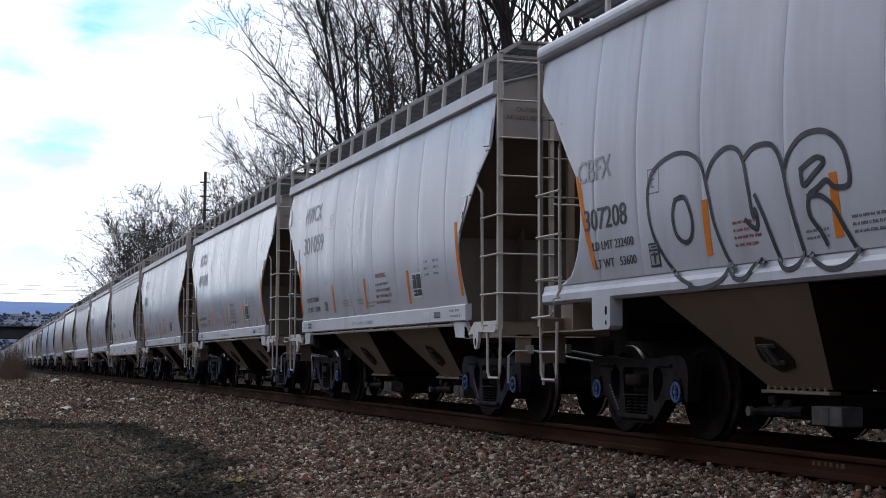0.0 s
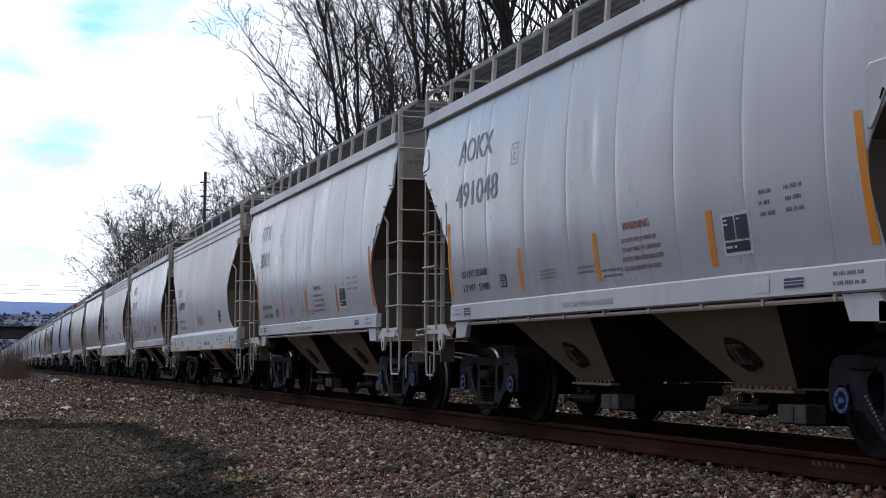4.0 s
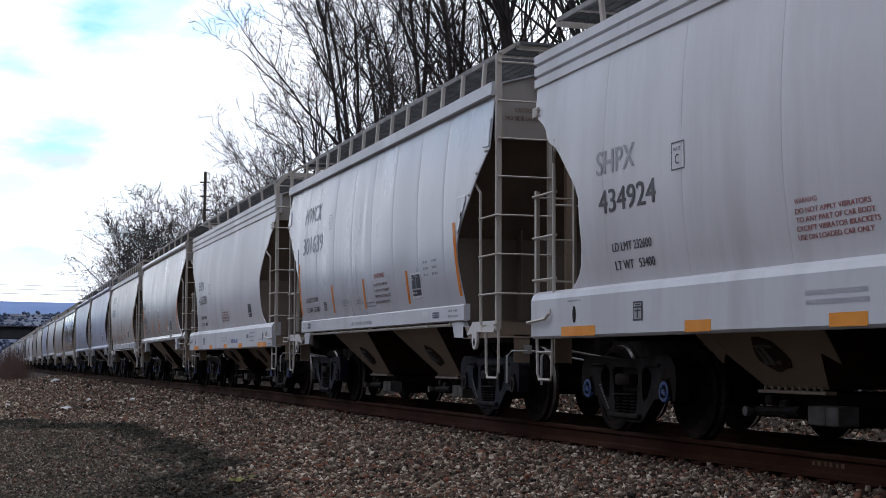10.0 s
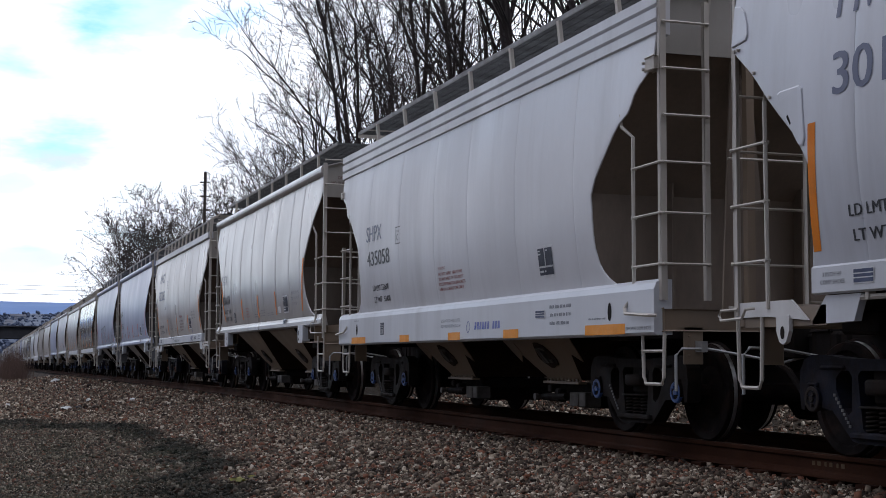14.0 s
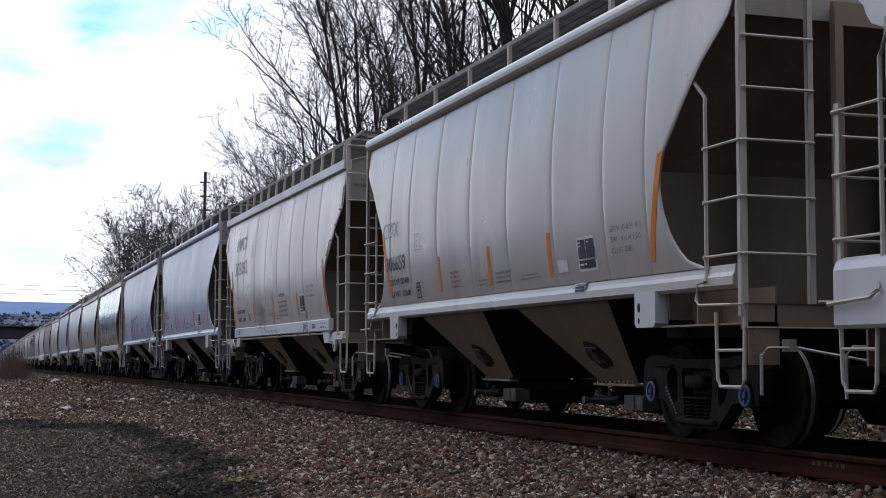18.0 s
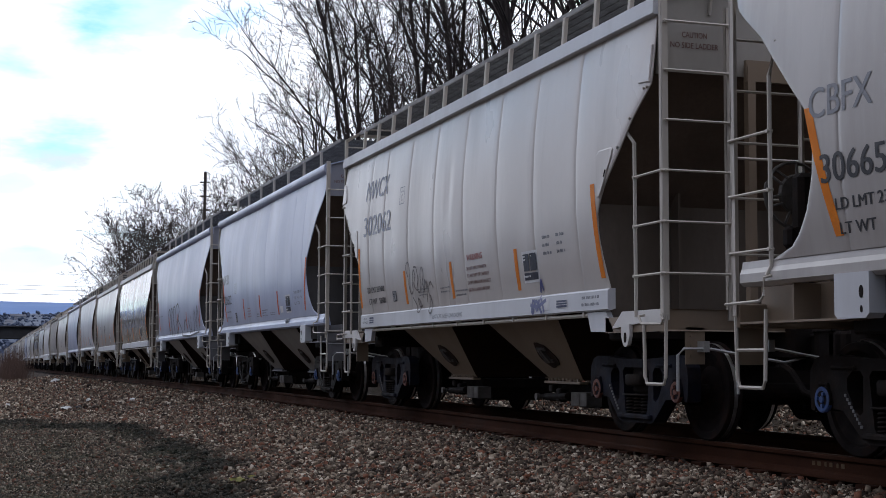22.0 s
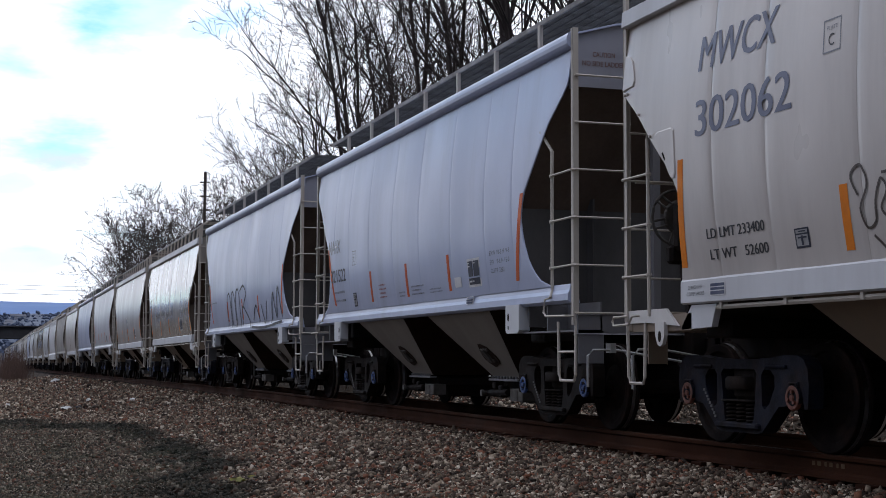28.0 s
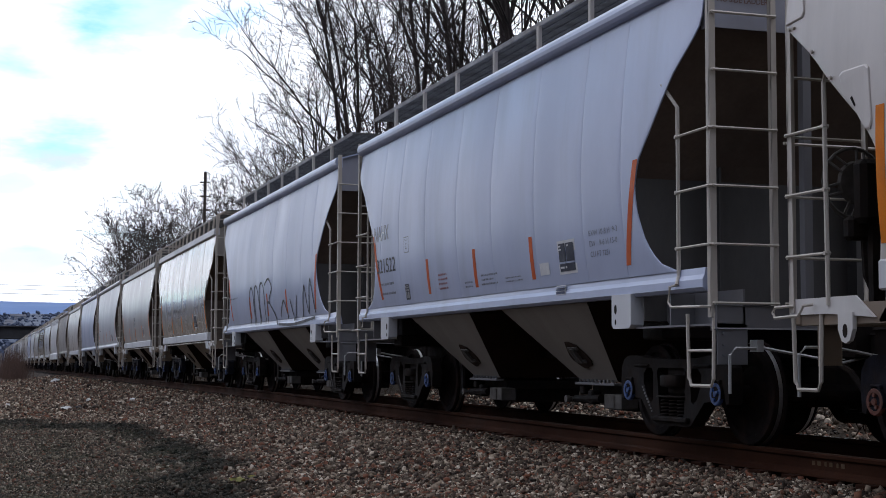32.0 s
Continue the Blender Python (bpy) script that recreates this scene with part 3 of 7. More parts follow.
# ---- track ----
def build_track():
    prof = [(-0.075, -0.195), (0.075, -0.195), (0.075, -0.182), (0.02, -0.158), (0.011, -0.14), (0.011, -0.055), (0.036, -0.038), (0.037, -0.012), (0.03, -0.003),
            (-0.03, -0.003), (-0.037, -0.012), (-0.036, -0.038), (-0.011, -0.055), (-0.011, -0.14), (-0.02, -0.158), (-0.075, -0.182)]
    ys = [-120, -40, 0, 20] + list(range(25, 66, 4)) + [100, 200, 320, 520]
    for x in (-0.7545, 0.7545):
        bm = bmesh.new()
        rings = []
        for y in ys:
            d, h = aside(y)
            rings.append([bm.verts.new((TRACK + d + x + p, y, q)) for p, q in [(p, q - drop(y)) for p, q in prof]])
        for a, b in zip(rings, rings[1:]):
            for k in range(len(prof)):
                bm.faces.new((a[k], a[(k + 1) % len(prof)], b[(k + 1) % len(prof)], b[k]))
        bm.faces.new(rings[0]); bm.faces.new(rings[-1][::-1])
        rail = part("rail", bm, RAIL_SIDE)
        tagged(rail, "long rust-brown steel rail on the ballast", "rail", "rails of the track")
        bm = bmesh.new()
        rings = []
        for y in ys:
            d, h = aside(y)
            rings.append([bm.verts.new((TRACK + d + x + p, y, q - drop(y))) for p, q in ((-0.026, -0.004), (0.026, -0.004), (0.026, 0.0), (-0.026, 0.0))])
        for a, b in zip(rings, rings[1:]):
            for k in range(4):
                bm.faces.new((a[k], a[(k + 1) % 4], b[(k + 1) % 4], b[k]))
        part("running_surface", bm, RAIL_TOP, rail, "brown running surface, darkened for the train's shade")
        if x < 0:
            # raised rolling mark on the web
            for k, w in enumerate((0.05, 0.03, 0.045, 0.03, 0.05, 0.04)):
                y = 9.95 + k * 0.085
                bm = bmesh.new()
                box(bm, TRACK + x - 0.0145, TRACK + x - 0.011, y, y + w, -0.105, -0.07)
                part("rolling_mark", bm, OCHRE, rail, "raised unreadable rolling mark")

    def tie(bm):
        box(bm, -1.3, 1.3, -0.115, 0.115, -0.40, -0.252, 0.012)
    def tie_plate(bm):
        box(bm, -0.17, 0.17, -0.10, 0.10, -0.254, -0.193, 0.006)
    plate = shared("tie_plate", tie_plate)
    me = shared("tie", tie)
    for k in range(110):
        y = -8 + k * 0.53
        d, h = aside(y)
        ob = part("tie", me, TIE, None, "", pose(TRACK + d, y, -drop(y), 0, 0, -math.degrees(h)))
        tagged(ob, "dark creosoted wooden railway tie sunk in ballast", "railway tie", "ties under the rails")
        if 5 < y < 40:
            for x in (-0.7545, 0.7545):
                part("tie_plate", plate, RAIL_SIDE, ob, "rusty tie plate under the rail", pose(x, 0, 0))


build_track()


# ---- trees, bare, in a row beyond the track ----
def tree_meshes(seed, height, spread, upright=0.5, stems=1, twiggy=1.0, thin=0.009, lean_to=(0.0, 0.0), fan=0.0, sweep=False):
    """Trunk with limbs, and a crown of fine bare twigs, as two vertex and face lists of tapered bars."""
    rng = np.random.default_rng(seed)
    wood, twig = ([], []), ([], [])

    def bar(store, a, b, ra, rb, sides):
        d = b - a
        d = d / (np.linalg.norm(d) + 1e-9)
        up = np.array((0.0, 0, 1)) if abs(d[2]) < 0.9 else np.array((1.0, 0, 0))
        s = np.cross(d, up); s /= np.linalg.norm(s)
        q = np.cross(d, s)
        i0 = len(store[0])
        for p, rad in ((a, ra), (b, rb)):
            for k in range(sides):
                w = 2 * math.pi * k / sides
                store[0].append(tuple(p + rad * (math.cos(w) * s + math.sin(w) * q)))
        for k in range(sides):
            store[1].append((i0 + k, i0 + (k + 1) % sides, i0 + sides + (k + 1) % sides, i0 + sides + k))

    def grow(p, d, length, rad, level):
        steps = (7, 6, 4, 3, 2)[level]
        seg = length / steps
        kids = []
        for i in range(steps):
            bend = ((0.09, 0.14, 0.19, 0.22, 0.2) if sweep else (0.07, 0.11, 0.13, 0.13, 0.12))[level]
            d = d + rng.normal(0, bend, 3) + np.array((0, 0, 0.05 * upright * (1 if level else 0)))
            d /= np.linalg.norm(d)
            q = p + d * seg
            taper = 0.62 if level < 3 else 0.5
            r0, r1 = rad * (1 - taper * i / steps), rad * (1 - taper * (i + 1) / steps)
            if level < 2:
                bar(wood, p, q, r0, r1, 6 if level == 0 else 4)
            else:
                bar(twig, p, q, r0, r1, 3)
            f = (i + 1) / steps
            kids.append((q, d, r1, f))
            p = q
        if level == 4:
            return
        count = (int(10 * spread), 7 if sweep else 6, int(5.4 * twiggy), int(3.2 * twiggy))[level]
        for k in range(count):
            f = (0.30 if level == 0 else 0.15) + (1 - (0.30 if level == 0 else 0.15)) * (k + rng.uniform(0, 1)) / count
            q, dd, r1, _ = kids[min(steps - 1, int(f * steps))]
            side = rng.normal(0, 1, 3)
            side -= dd * side.dot(dd)
            side /= np.linalg.norm(side)
            angle = rng.uniform(0.38, 0.95) if sweep else rng.uniform(0.5, 1.05) * (1.2 - 0.4 * upright)
            nd = dd * math.cos(angle) + side * math.sin(angle) + np.array((0, 0, 0.16 * upright))
            nd /= np.linalg.norm(nd)
            ln = length * (0.46 if sweep else 0.60, 0.57, 0.56, 0.62)[level] * rng.uniform(0.65, 1.1) * (1.1 - 0.55 * f)
            grow(q, nd, ln, max(thin, r1 * (0.64, 0.60, 0.58, 0.6)[level]), level + 1)

    for k in range(stems):
        lean = rng.normal(0, 0.06 + 0.1 * (stems > 1), 3)
        w = 2 * math.pi * (k + 0.3) / stems
        d0 = np.array((lean[0] + lean_to[0] + fan * math.cos(w), lean[1] + lean_to[1] + fan * math.sin(w), 1.0)); d0 /= np.linalg.norm(d0)
        p0 = np.array((rng.normal(0, 0.35) if stems > 1 else 0.0, rng.normal(0, 0.35) if stems > 1 else 0.0, -0.3))
        grow(p0, d0, height * rng.uniform(0.82, 1.0), 0.0125 * height * ((0.62 if sweep else 0.75) if stems > 1 else 1), 0)
    meshes = []
    for nm, (v, f) in (("trunk", wood), ("crown", twig)):
        me = bpy.data.meshes.new(nm)
        me.from_pydata(v, [], f)
        me.materials.append(None)
        meshes.append(me)
    return meshes


KINDS = [tree_meshes(11, 15.0, 1.0, 0.5, 1, 1.15, 0.0105), tree_meshes(23, 16.0, 1.1, 0.7, 2, 1.0, 0.0105), tree_meshes(37, 13.0, 1.15, 0.35, 1, 1.2, 0.0105),
         tree_meshes(41, 15.0, 1.0, 0.9, 3, 0.85), tree_meshes(59, 11.0, 1.3, 0.3, 2, 1.1),
         tree_meshes(61, 10.0, 1.2, 0.5, 3, 0.8, 0.018), tree_meshes(67, 10.5, 1.1, 0.6, 3, 0.8, 0.018),
         tree_meshes(71, 14.5, 1.0, 0.75, 4, 0.95, 0.0135, (0.04, 0.0), 0.14), tree_meshes(83, 14.0, 0.95, 0.8, 3, 0.95, 0.0135, (-0.03, 0.0), 0.20),
         tree_meshes(97, 9.0, 1.0, 0.6, 3, 0.85, 0.011, (-0.08, 0.0), 0.22, True),
         tree_meshes(103, 12.5, 1.0, 0.7, 3, 1.15, 0.0085, (-0.09, 0.0), 0.14, True), tree_meshes(109, 15.0, 0.9, 0.75, 3, 1.15, 0.0085, (-0.09, 0.0), 0.13, True)]


def plant(kind, x, y, scale, turn):
    base = new("bare_tree")
    base.location, base.rotation_euler, base.scale = (x, y, land(x, y) - 0.1), (0, 0, radians(turn)), (scale, scale, scale)
    tagged(base, "leafless grey-brown tree with fine twigs behind the train", "tree", "bare trees along the track")
    part("trunk", KINDS[kind][0], BARK, base)
    part("crown", KINDS[kind][1], TWIG, base, "bare dark twigs")


def build_trees():
    rng = random.Random(5)
    rows = [(15.5, 33, 3, 1.0), (14.6, 36, 1, 1.0), (17.0, 39, 3, 1.15), (15.0, 41.5, 0, 1.05), (15.8, 44.5, 11, 1.08), (15.4, 48, 11, 1.05),
            (15.4, 52, 11, 1.0), (15.6, 56, 11, 1.1), (15.6, 60, 10, 1.0), (15.8, 67, 10, 0.8), (16.6, 72, 9, 1.2), (16.8, 79, 9, 1.0), (16.4, 86, 9, 0.8),
            (16.0, 90, 9, 0.85), (17.0, 99, 9, 0.9), (15.6, 108, 6, 0.9), (17.5, 118, 5, 0.95), (16.5, 128, 9, 1.05), (18.0, 138, 9, 1.2), (17.5, 150, 5, 1.12),
            (16.4, 160, 6, 1.1), (18.5, 172, 5, 1.05), (18, 186, 6, 1.05), (19, 202, 5, 1.0), (20, 224, 6, 0.9), (21, 252, 5, 0.85), (22.0, 285, 6, 0.75),
            (21, 37, 1, 1.2)]
    for x, y, kind, scale in rows:
        scale *= 1.2 if 100 < y < 180 else 1.0
        plant(kind, x, y, scale, rng.uniform(0, 360) if kind < 7 else rng.uniform(-30, 30))


build_trees()


def build_brush():
    """Dead stalks and brambles on the strip between the track and the trees."""
    rng = np.random.default_rng(31)
    verts, faces = [], []
    for _ in range(11000):
        y = 7 + 135 * rng.random() ** 1.6
        x = 11.6 + 7.5 * rng.random() ** 0.8
        z = land(x, y) - 0.03
        h = rng.uniform(0.15, 0.62) * (1 + (x - 11.6) * 0.20)
        p = np.array((x, y, z))
        d = rng.normal(0, 0.55, 3); d[2] = 1.0
        r = rng.uniform(0.005, 0.011)
        for k in range(3):
            q = p + d / np.linalg.norm(d) * h / 3
            i0 = len(verts)
            for c, w in ((p, r), (q, r * 0.75)):
                verts.extend(((c[0] - w, c[1] - w, c[2]), (c[0] + w, c[1] - w, c[2]), (c[0], c[1] + w, c[2])))
            faces.extend(((i0, i0 + 1, i0 + 4, i0 + 3), (i0 + 1, i0 + 2, i0 + 5, i0 + 4), (i0 + 2, i0, i0 + 3, i0 + 5)))
            p = q
            r *= 0.75
            d = d + rng.normal(0, 0.45, 3)
    me = bpy.data.meshes.new("dead_brush")
    me.from_pydata(verts, [], faces)
    tagged(part("dead_brush", me, BRUSH), "dead brown stalks and brambles under the trees", "brush", kind="stuff")


BRUSH = material("dead_brown_brush", (0.045, 0.026, 0.016), (0.022, 0.014, 0.010), 0.9, 0, 0.8, 10, 0, spec=0.05)
build_brush()


# ---- far things ----
FAR_DARK = material("dark_bridge_steel", (0.03, 0.03, 0.035), None, 0.7, 0, 0.3, 4, 0)
CONCRETE = material("pale_concrete", (0.34, 0.33, 0.31), None, 0.85, 0, 0.3, 4, 0.1)
# the haze of the distance is put into these two blue base colours
HILL = material("haze_tinted_wooded_hill", (0.10, 0.19, 0.40), (0.08, 0.155, 0.33), 0.95, 0, 0.004, 0.05, 0)
SLOPE = material("haze_tinted_town_slope", (0.085, 0.11, 0.165), (0.035, 0.05, 0.085), 0.95, 0, 0.06, 0.5, 0)
WEED = material("dry_red_brown_weeds", (0.13, 0.075, 0.055), (0.085, 0.055, 0.042), 0.9, 0, 1.5, 8, 0)
WIRE = material("power_line_cable", (0.05, 0.05, 0.055), None, 0.6, 0, 3, 30, 0)
POLE = material("weathered_pole_wood", (0.075, 0.06, 0.05), None, 0.9, 0, 3, 30, 0.2, (1, 1, 0.2))


def ridge(name, label, mat, y, x0, x1, low, high, seed, step):
    """A long hill: a sheet that rises to an uneven crest and falls behind it."""
    verts, faces = [], []
    xs = np.arange(x0, x1 + step, step)
    for x in xs:
        top = low + (high - low) * (0.5 + 0.5 * noise.fractal((x / (step * 30), seed, 0), 0.7, 2.0, 5))
        for dy, z in ((-0.35, -8.0), (-0.22, top * 0.35), (-0.08, top * 0.8), (0, top), (0.2, top * 0.5), (0.4, -8)):
            verts.append((x, y * (1 + dy), z))
    for i in range(len(xs) - 1):
        for k in range(5):
            a = i * 6 + k
            faces.append((a, a + 6, a + 7, a + 1))
    me = bpy.data.meshes.new(name)
    me.from_pydata(verts, [], faces)
    me.polygons.foreach_set("use_smooth", [True] * len(me.polygons))
    tagged(part(name, me, mat), label, "hill", kind="structure")


ridge("hill_far", "wooded hills on the horizon, tinted blue for haze", HILL, 3600, -1800, 900, 118, 150, 3.0, 40)
ridge("hill_near", "slope with a small town, tinted for haze", SLOPE, 1500, -800, 500, 28, 58, 8.0, 18)


def build_far():
    rng = random.Random(9)
    # dark girder bridge across the line
    bridge = new("road_bridge")
    bridge.location = (0, 330, 0)
    tagged(bridge, "dark steel girder bridge crossing beyond the train", "bridge")
    bm = bmesh.new()
    box(bm, -60, 60, -3, 3, 4.9, 7.4, 0.15)
    part("girder", bm, FAR_DARK, bridge)
    bm = bmesh.new()
    box(bm, -60, 60, -3.6, 3.6, 7.4, 7.75, 0.05)
    part("deck", bm, FAR_DARK, bridge)
    for x in (-46, -30, 30, 46):
        bm = bmesh.new()
        box(bm, x - 0.6, x + 0.6, -2.4, 2.4, -6, 4.9, 0.1)
        part("pier", bm, CONCRETE, bridge, "pale concrete pier")
    # pale wall along the far side under the bridge
    bm = bmesh.new()
    prism(bm, [(-80, -4.0), (9, -4.0), (9, 2.0), (-80, 2.6)], "y", 420, 424)
    tagged(part("concrete_wall", bm, CONCRETE), "pale concrete wall beyond the bridge", "wall")
    # small houses on the slope
    wall_mats = [material("far_wall_" + nm, c, None, 0.9, 0, 1, 4, 0) for nm, c in (("white", (0.42, 0.45, 0.5)), ("brick", (0.20, 0.17, 0.19)), ("grey", (0.26, 0.29, 0.34)))]
    roof_mat = material("far_roof", (0.13, 0.14, 0.17), None, 0.9, 0, 1, 4, 0)
    for k in range(60):
        x = rng.uniform(-70, 160)
        y = rng.uniform(1120, 1420)
        z = 4 + (y - 1100) / 320 * 33 + rng.uniform(-4, 4)
        w, d, h = rng.uniform(4, 9), rng.uniform(5, 7), rng.uniform(2.5, 4.5)
        home = new("far_house")
        home.location = (x, y, z)
        tagged(home, "small distant house on the hazy slope", "house", "houses of the far town")
        bm = bmesh.new(); box(bm, -w / 2, w / 2, -d / 2, d / 2, -14, h)
        part("wall", bm, wall_mats[k % 3], home)
        bm = bmesh.new(); prism(bm, [(-d / 2 - 0.4, h), (d / 2 + 0.4, h), (0, h + 2)], "x", -w / 2 - 0.3, w / 2 + 0.3)
        part("roof", bm, roof_mat, home)
    # far woods on the slope
    verts, faces = [], []
    for k in range(7000):
        y = rng.uniform(700, 1480)
        x = rng.uniform(-140, 330) * y / 1500
        z = max(-4, (y - 1000) / 480 * 42) + rng.uniform(-2, 3)
        s = rng.uniform(1.6, 4.0)
        i0 = len(verts)
        for a in range(5):
            verts.append((x + s * 0.6 * math.cos(a * 1.257), y, z + s * (0.5 + 0.5 * math.sin(a * 1.257)) * rng.uniform(0.7, 1.2)))
        verts.append((x, y - s * 0.4, z + s * 0.5))
        for a in range(5):
            faces.append((i0 + a, i0 + (a + 1) % 5, i0 + 5))
    me = bpy.data.meshes.new("far_woods")
    me.from_pydata(verts, [], faces)
    tagged(part("far_woods", me, SLOPE), "bare woods on the far slope, tinted for haze", "woods", kind="stuff")
    # power lines
    for z, y in ((33.5, 700), (35.6, 700), (37.8, 705)):
        bm = bmesh.new()
        tube(bm, [(-120 + 10 * i, y, z + 3.0 * ((i - 20) / 20) ** 2 - 3) for i in range(41)], 0.075, 4)
        tagged(part("power_line", bm, WIRE), "thin dark overhead power line", "cable", "power lines")
    # utility pole behind the train
    px, py = 14.2, 92.0
    pole = new("utility_pole")
    pole.location = (px, py, land(px, py) - 0.2)
    tagged(pole, "weathered wooden utility pole with short crossarms", "utility pole")
    bm = bmesh.new(); tube(bm, [(0, 0, 0), (0, 0, 6), (0.02, 0, 12.9)], 0.10, 8)
    part("post", bm, POLE, pole)
    for z in (12.2, 11.3, 10.4):
        bm = bmesh.new(); box(bm, -0.32, 0.32, -0.05, 0.05, z - 0.05, z + 0.05, 0.01)
        part("crossarm", bm, POLE, pole)
        for x in (-0.27, 0.27):
            bm = bmesh.new(); lathe(bm, [(z + 0.06, 0.03), (z + 0.12, 0.06), (z + 0.22, 0.05), (z + 0.26, 0.02)], 8, "z")
            part("insulator", bm, CONCRETE, pole)
    # dry weeds beside the far track
    verts, faces = [], []
    for k in range(850):
        y = rng.uniform(104, 142)
        t = rng.gauss(0, 1)
        x = 3.3 + (y - 104) * 0.012 + t * 0.55
        h = rng.uniform(0.9, 2.9) * (1.0 if t < 0.9 else 0.6)
        z = land(x, y) - 0.05
        lx, ly = rng.gauss(0, 0.16) * h, rng.gauss(0, 0.16) * h
        w = 0.012
        i0 = len(verts)
        verts += [(x - w, y, z), (x + w, y, z), (x, y + w, z), (x + lx, y + ly, z + h)]
        faces += [(i0, i0 + 1, i0 + 3), (i0 + 1, i0 + 2, i0 + 3), (i0 + 2, i0, i0 + 3)]
        for b in range(3):
            f = rng.uniform(0.4, 0.9)
            ax, ay, az = x + lx * f, y + ly * f, z + h * f
            i0 = len(verts)
            bx, bz = rng.gauss(0, 0.16), rng.uniform(0.08, 0.3)
            verts += [(ax - 0.01, ay, az), (ax + 0.01, ay, az), (ax, ay + 0.01, az + 0.01), (ax + bx, ay + rng.gauss(0, 0.1), az + bz)]
            faces += [(i0, i0 + 1, i0 + 3), (i0 + 1, i0 + 2, i0 + 3), (i0 + 2, i0, i0 + 3)]
    me = bpy.data.meshes.new("dry_weeds")
    me.from_pydata(verts, [], faces)
    tagged(part("dry_weeds", me, WEED), "dry red-brown weeds beside the track", "weeds", kind="stuff")


build_far()


# ---- litter and moss on the gravel ----
LITTER = material("white_litter", (0.75, 0.75, 0.73), (0.6, 0.6, 0.58), 0.6, 0, 20, 80, 0.1)
MOSS = material("yellow_green_moss", (0.20, 0.17, 0.03), (0.11, 0.11, 0.03), 0.95, 0, 12, 60, 0.5)


def lump(name, x, y, sx, sy, sz, mat, label, category, seed):
    bm = bmesh.new()
    bmesh.ops.create_icosphere(bm, subdivisions=2, radius=1.0)
    for v in bm.verts:
        k = 0.65 + 0.6 * noise.noise(v.co * 2.2 + Vector((seed, 0, 0)))
        v.co = Vector((v.co.x * sx * k, v.co.y * sy * k, max(-0.1, v.co.z) * sz * k))
    ob = part(name, bm, mat, None, "", pose(x, y, land(x, y) + 0.03, 0, 0, seed * 40))
    tagged(ob, label, category)


lump("paper_scrap", 4.6, 82.5, 0.34, 0.24, 0.28, LITTER, "crumpled white paper scrap on the gravel", "litter", 1)
lump("paper_scrap", 3.42, 43.7, 0.13, 0.10, 0.10, LITTER, "small white paper scrap on the gravel", "litter", 2)
lump("paper_scrap", 4.28, 39.8, 0.13, 0.10, 0.10, LITTER, "small white paper scrap on the gravel", "litter", 3)
lump("paper_scrap", 1.1, 43.0, 0.11, 0.09, 0.09, LITTER, "small white paper scrap on the gravel", "litter", 4)
lump("paper_scrap", 2.45, 38.5, 0.2, 0.1, 0.08, LITTER, "flattened white wrapper on the gravel", "litter", 5)
lump("dark_scrap", 2.75, 38.3, 0.2, 0.1, 0.09, FAR_DARK, "dark scrap of rubber on the gravel", "litter", 6)
lump("moss_tuft", 2.72, 15.0, 0.16, 0.11, 0.05, MOSS, "yellow-green moss tuft between the stones", "moss", 7)
lump("moss_tuft", 2.9, 15.2, 0.07, 0.06, 0.04, MOSS, "yellow-green moss tuft between the stones", "moss", 8)


# ---- covered hopper cars: x across (the seen side is -x), y along, z from the rail head ----
SIDE_KNOTS = [(1.2, 1.49), (1.46, 1.508), (1.8, 1.56), (2.2, 1.598), (2.6, 1.608), (3.0, 1.597), (3.4, 1.565), (3.7, 1.53), (4.1, 1.48)]


def smooth_table(knots, step):
    """The same bulging line in short steps, through a rounded curve."""
    out = []
    for i in range(len(knots) - 1):
        (z1, p1), (z2, p2) = knots[i], knots[i + 1]
        za, pa = knots[max(i - 1, 0)]
        zb, pb = knots[min(i + 2, len(knots) - 1)]
        m1, m2 = (p2 - pa) / (z2 - za), (pb - p1) / (zb - z1)
        n = max(1, round((z2 - z1) / step))
        for k in range(n):
            t = k / n
            h = z2 - z1
            out.append((z1 + h * t, p1 * (2 * t ** 3 - 3 * t * t + 1) + h * m1 * (t ** 3 - 2 * t * t + t) + p2 * (3 * t * t - 2 * t ** 3) + h * m2 * (t ** 3 - t * t)))
    return out + [knots[-1]]


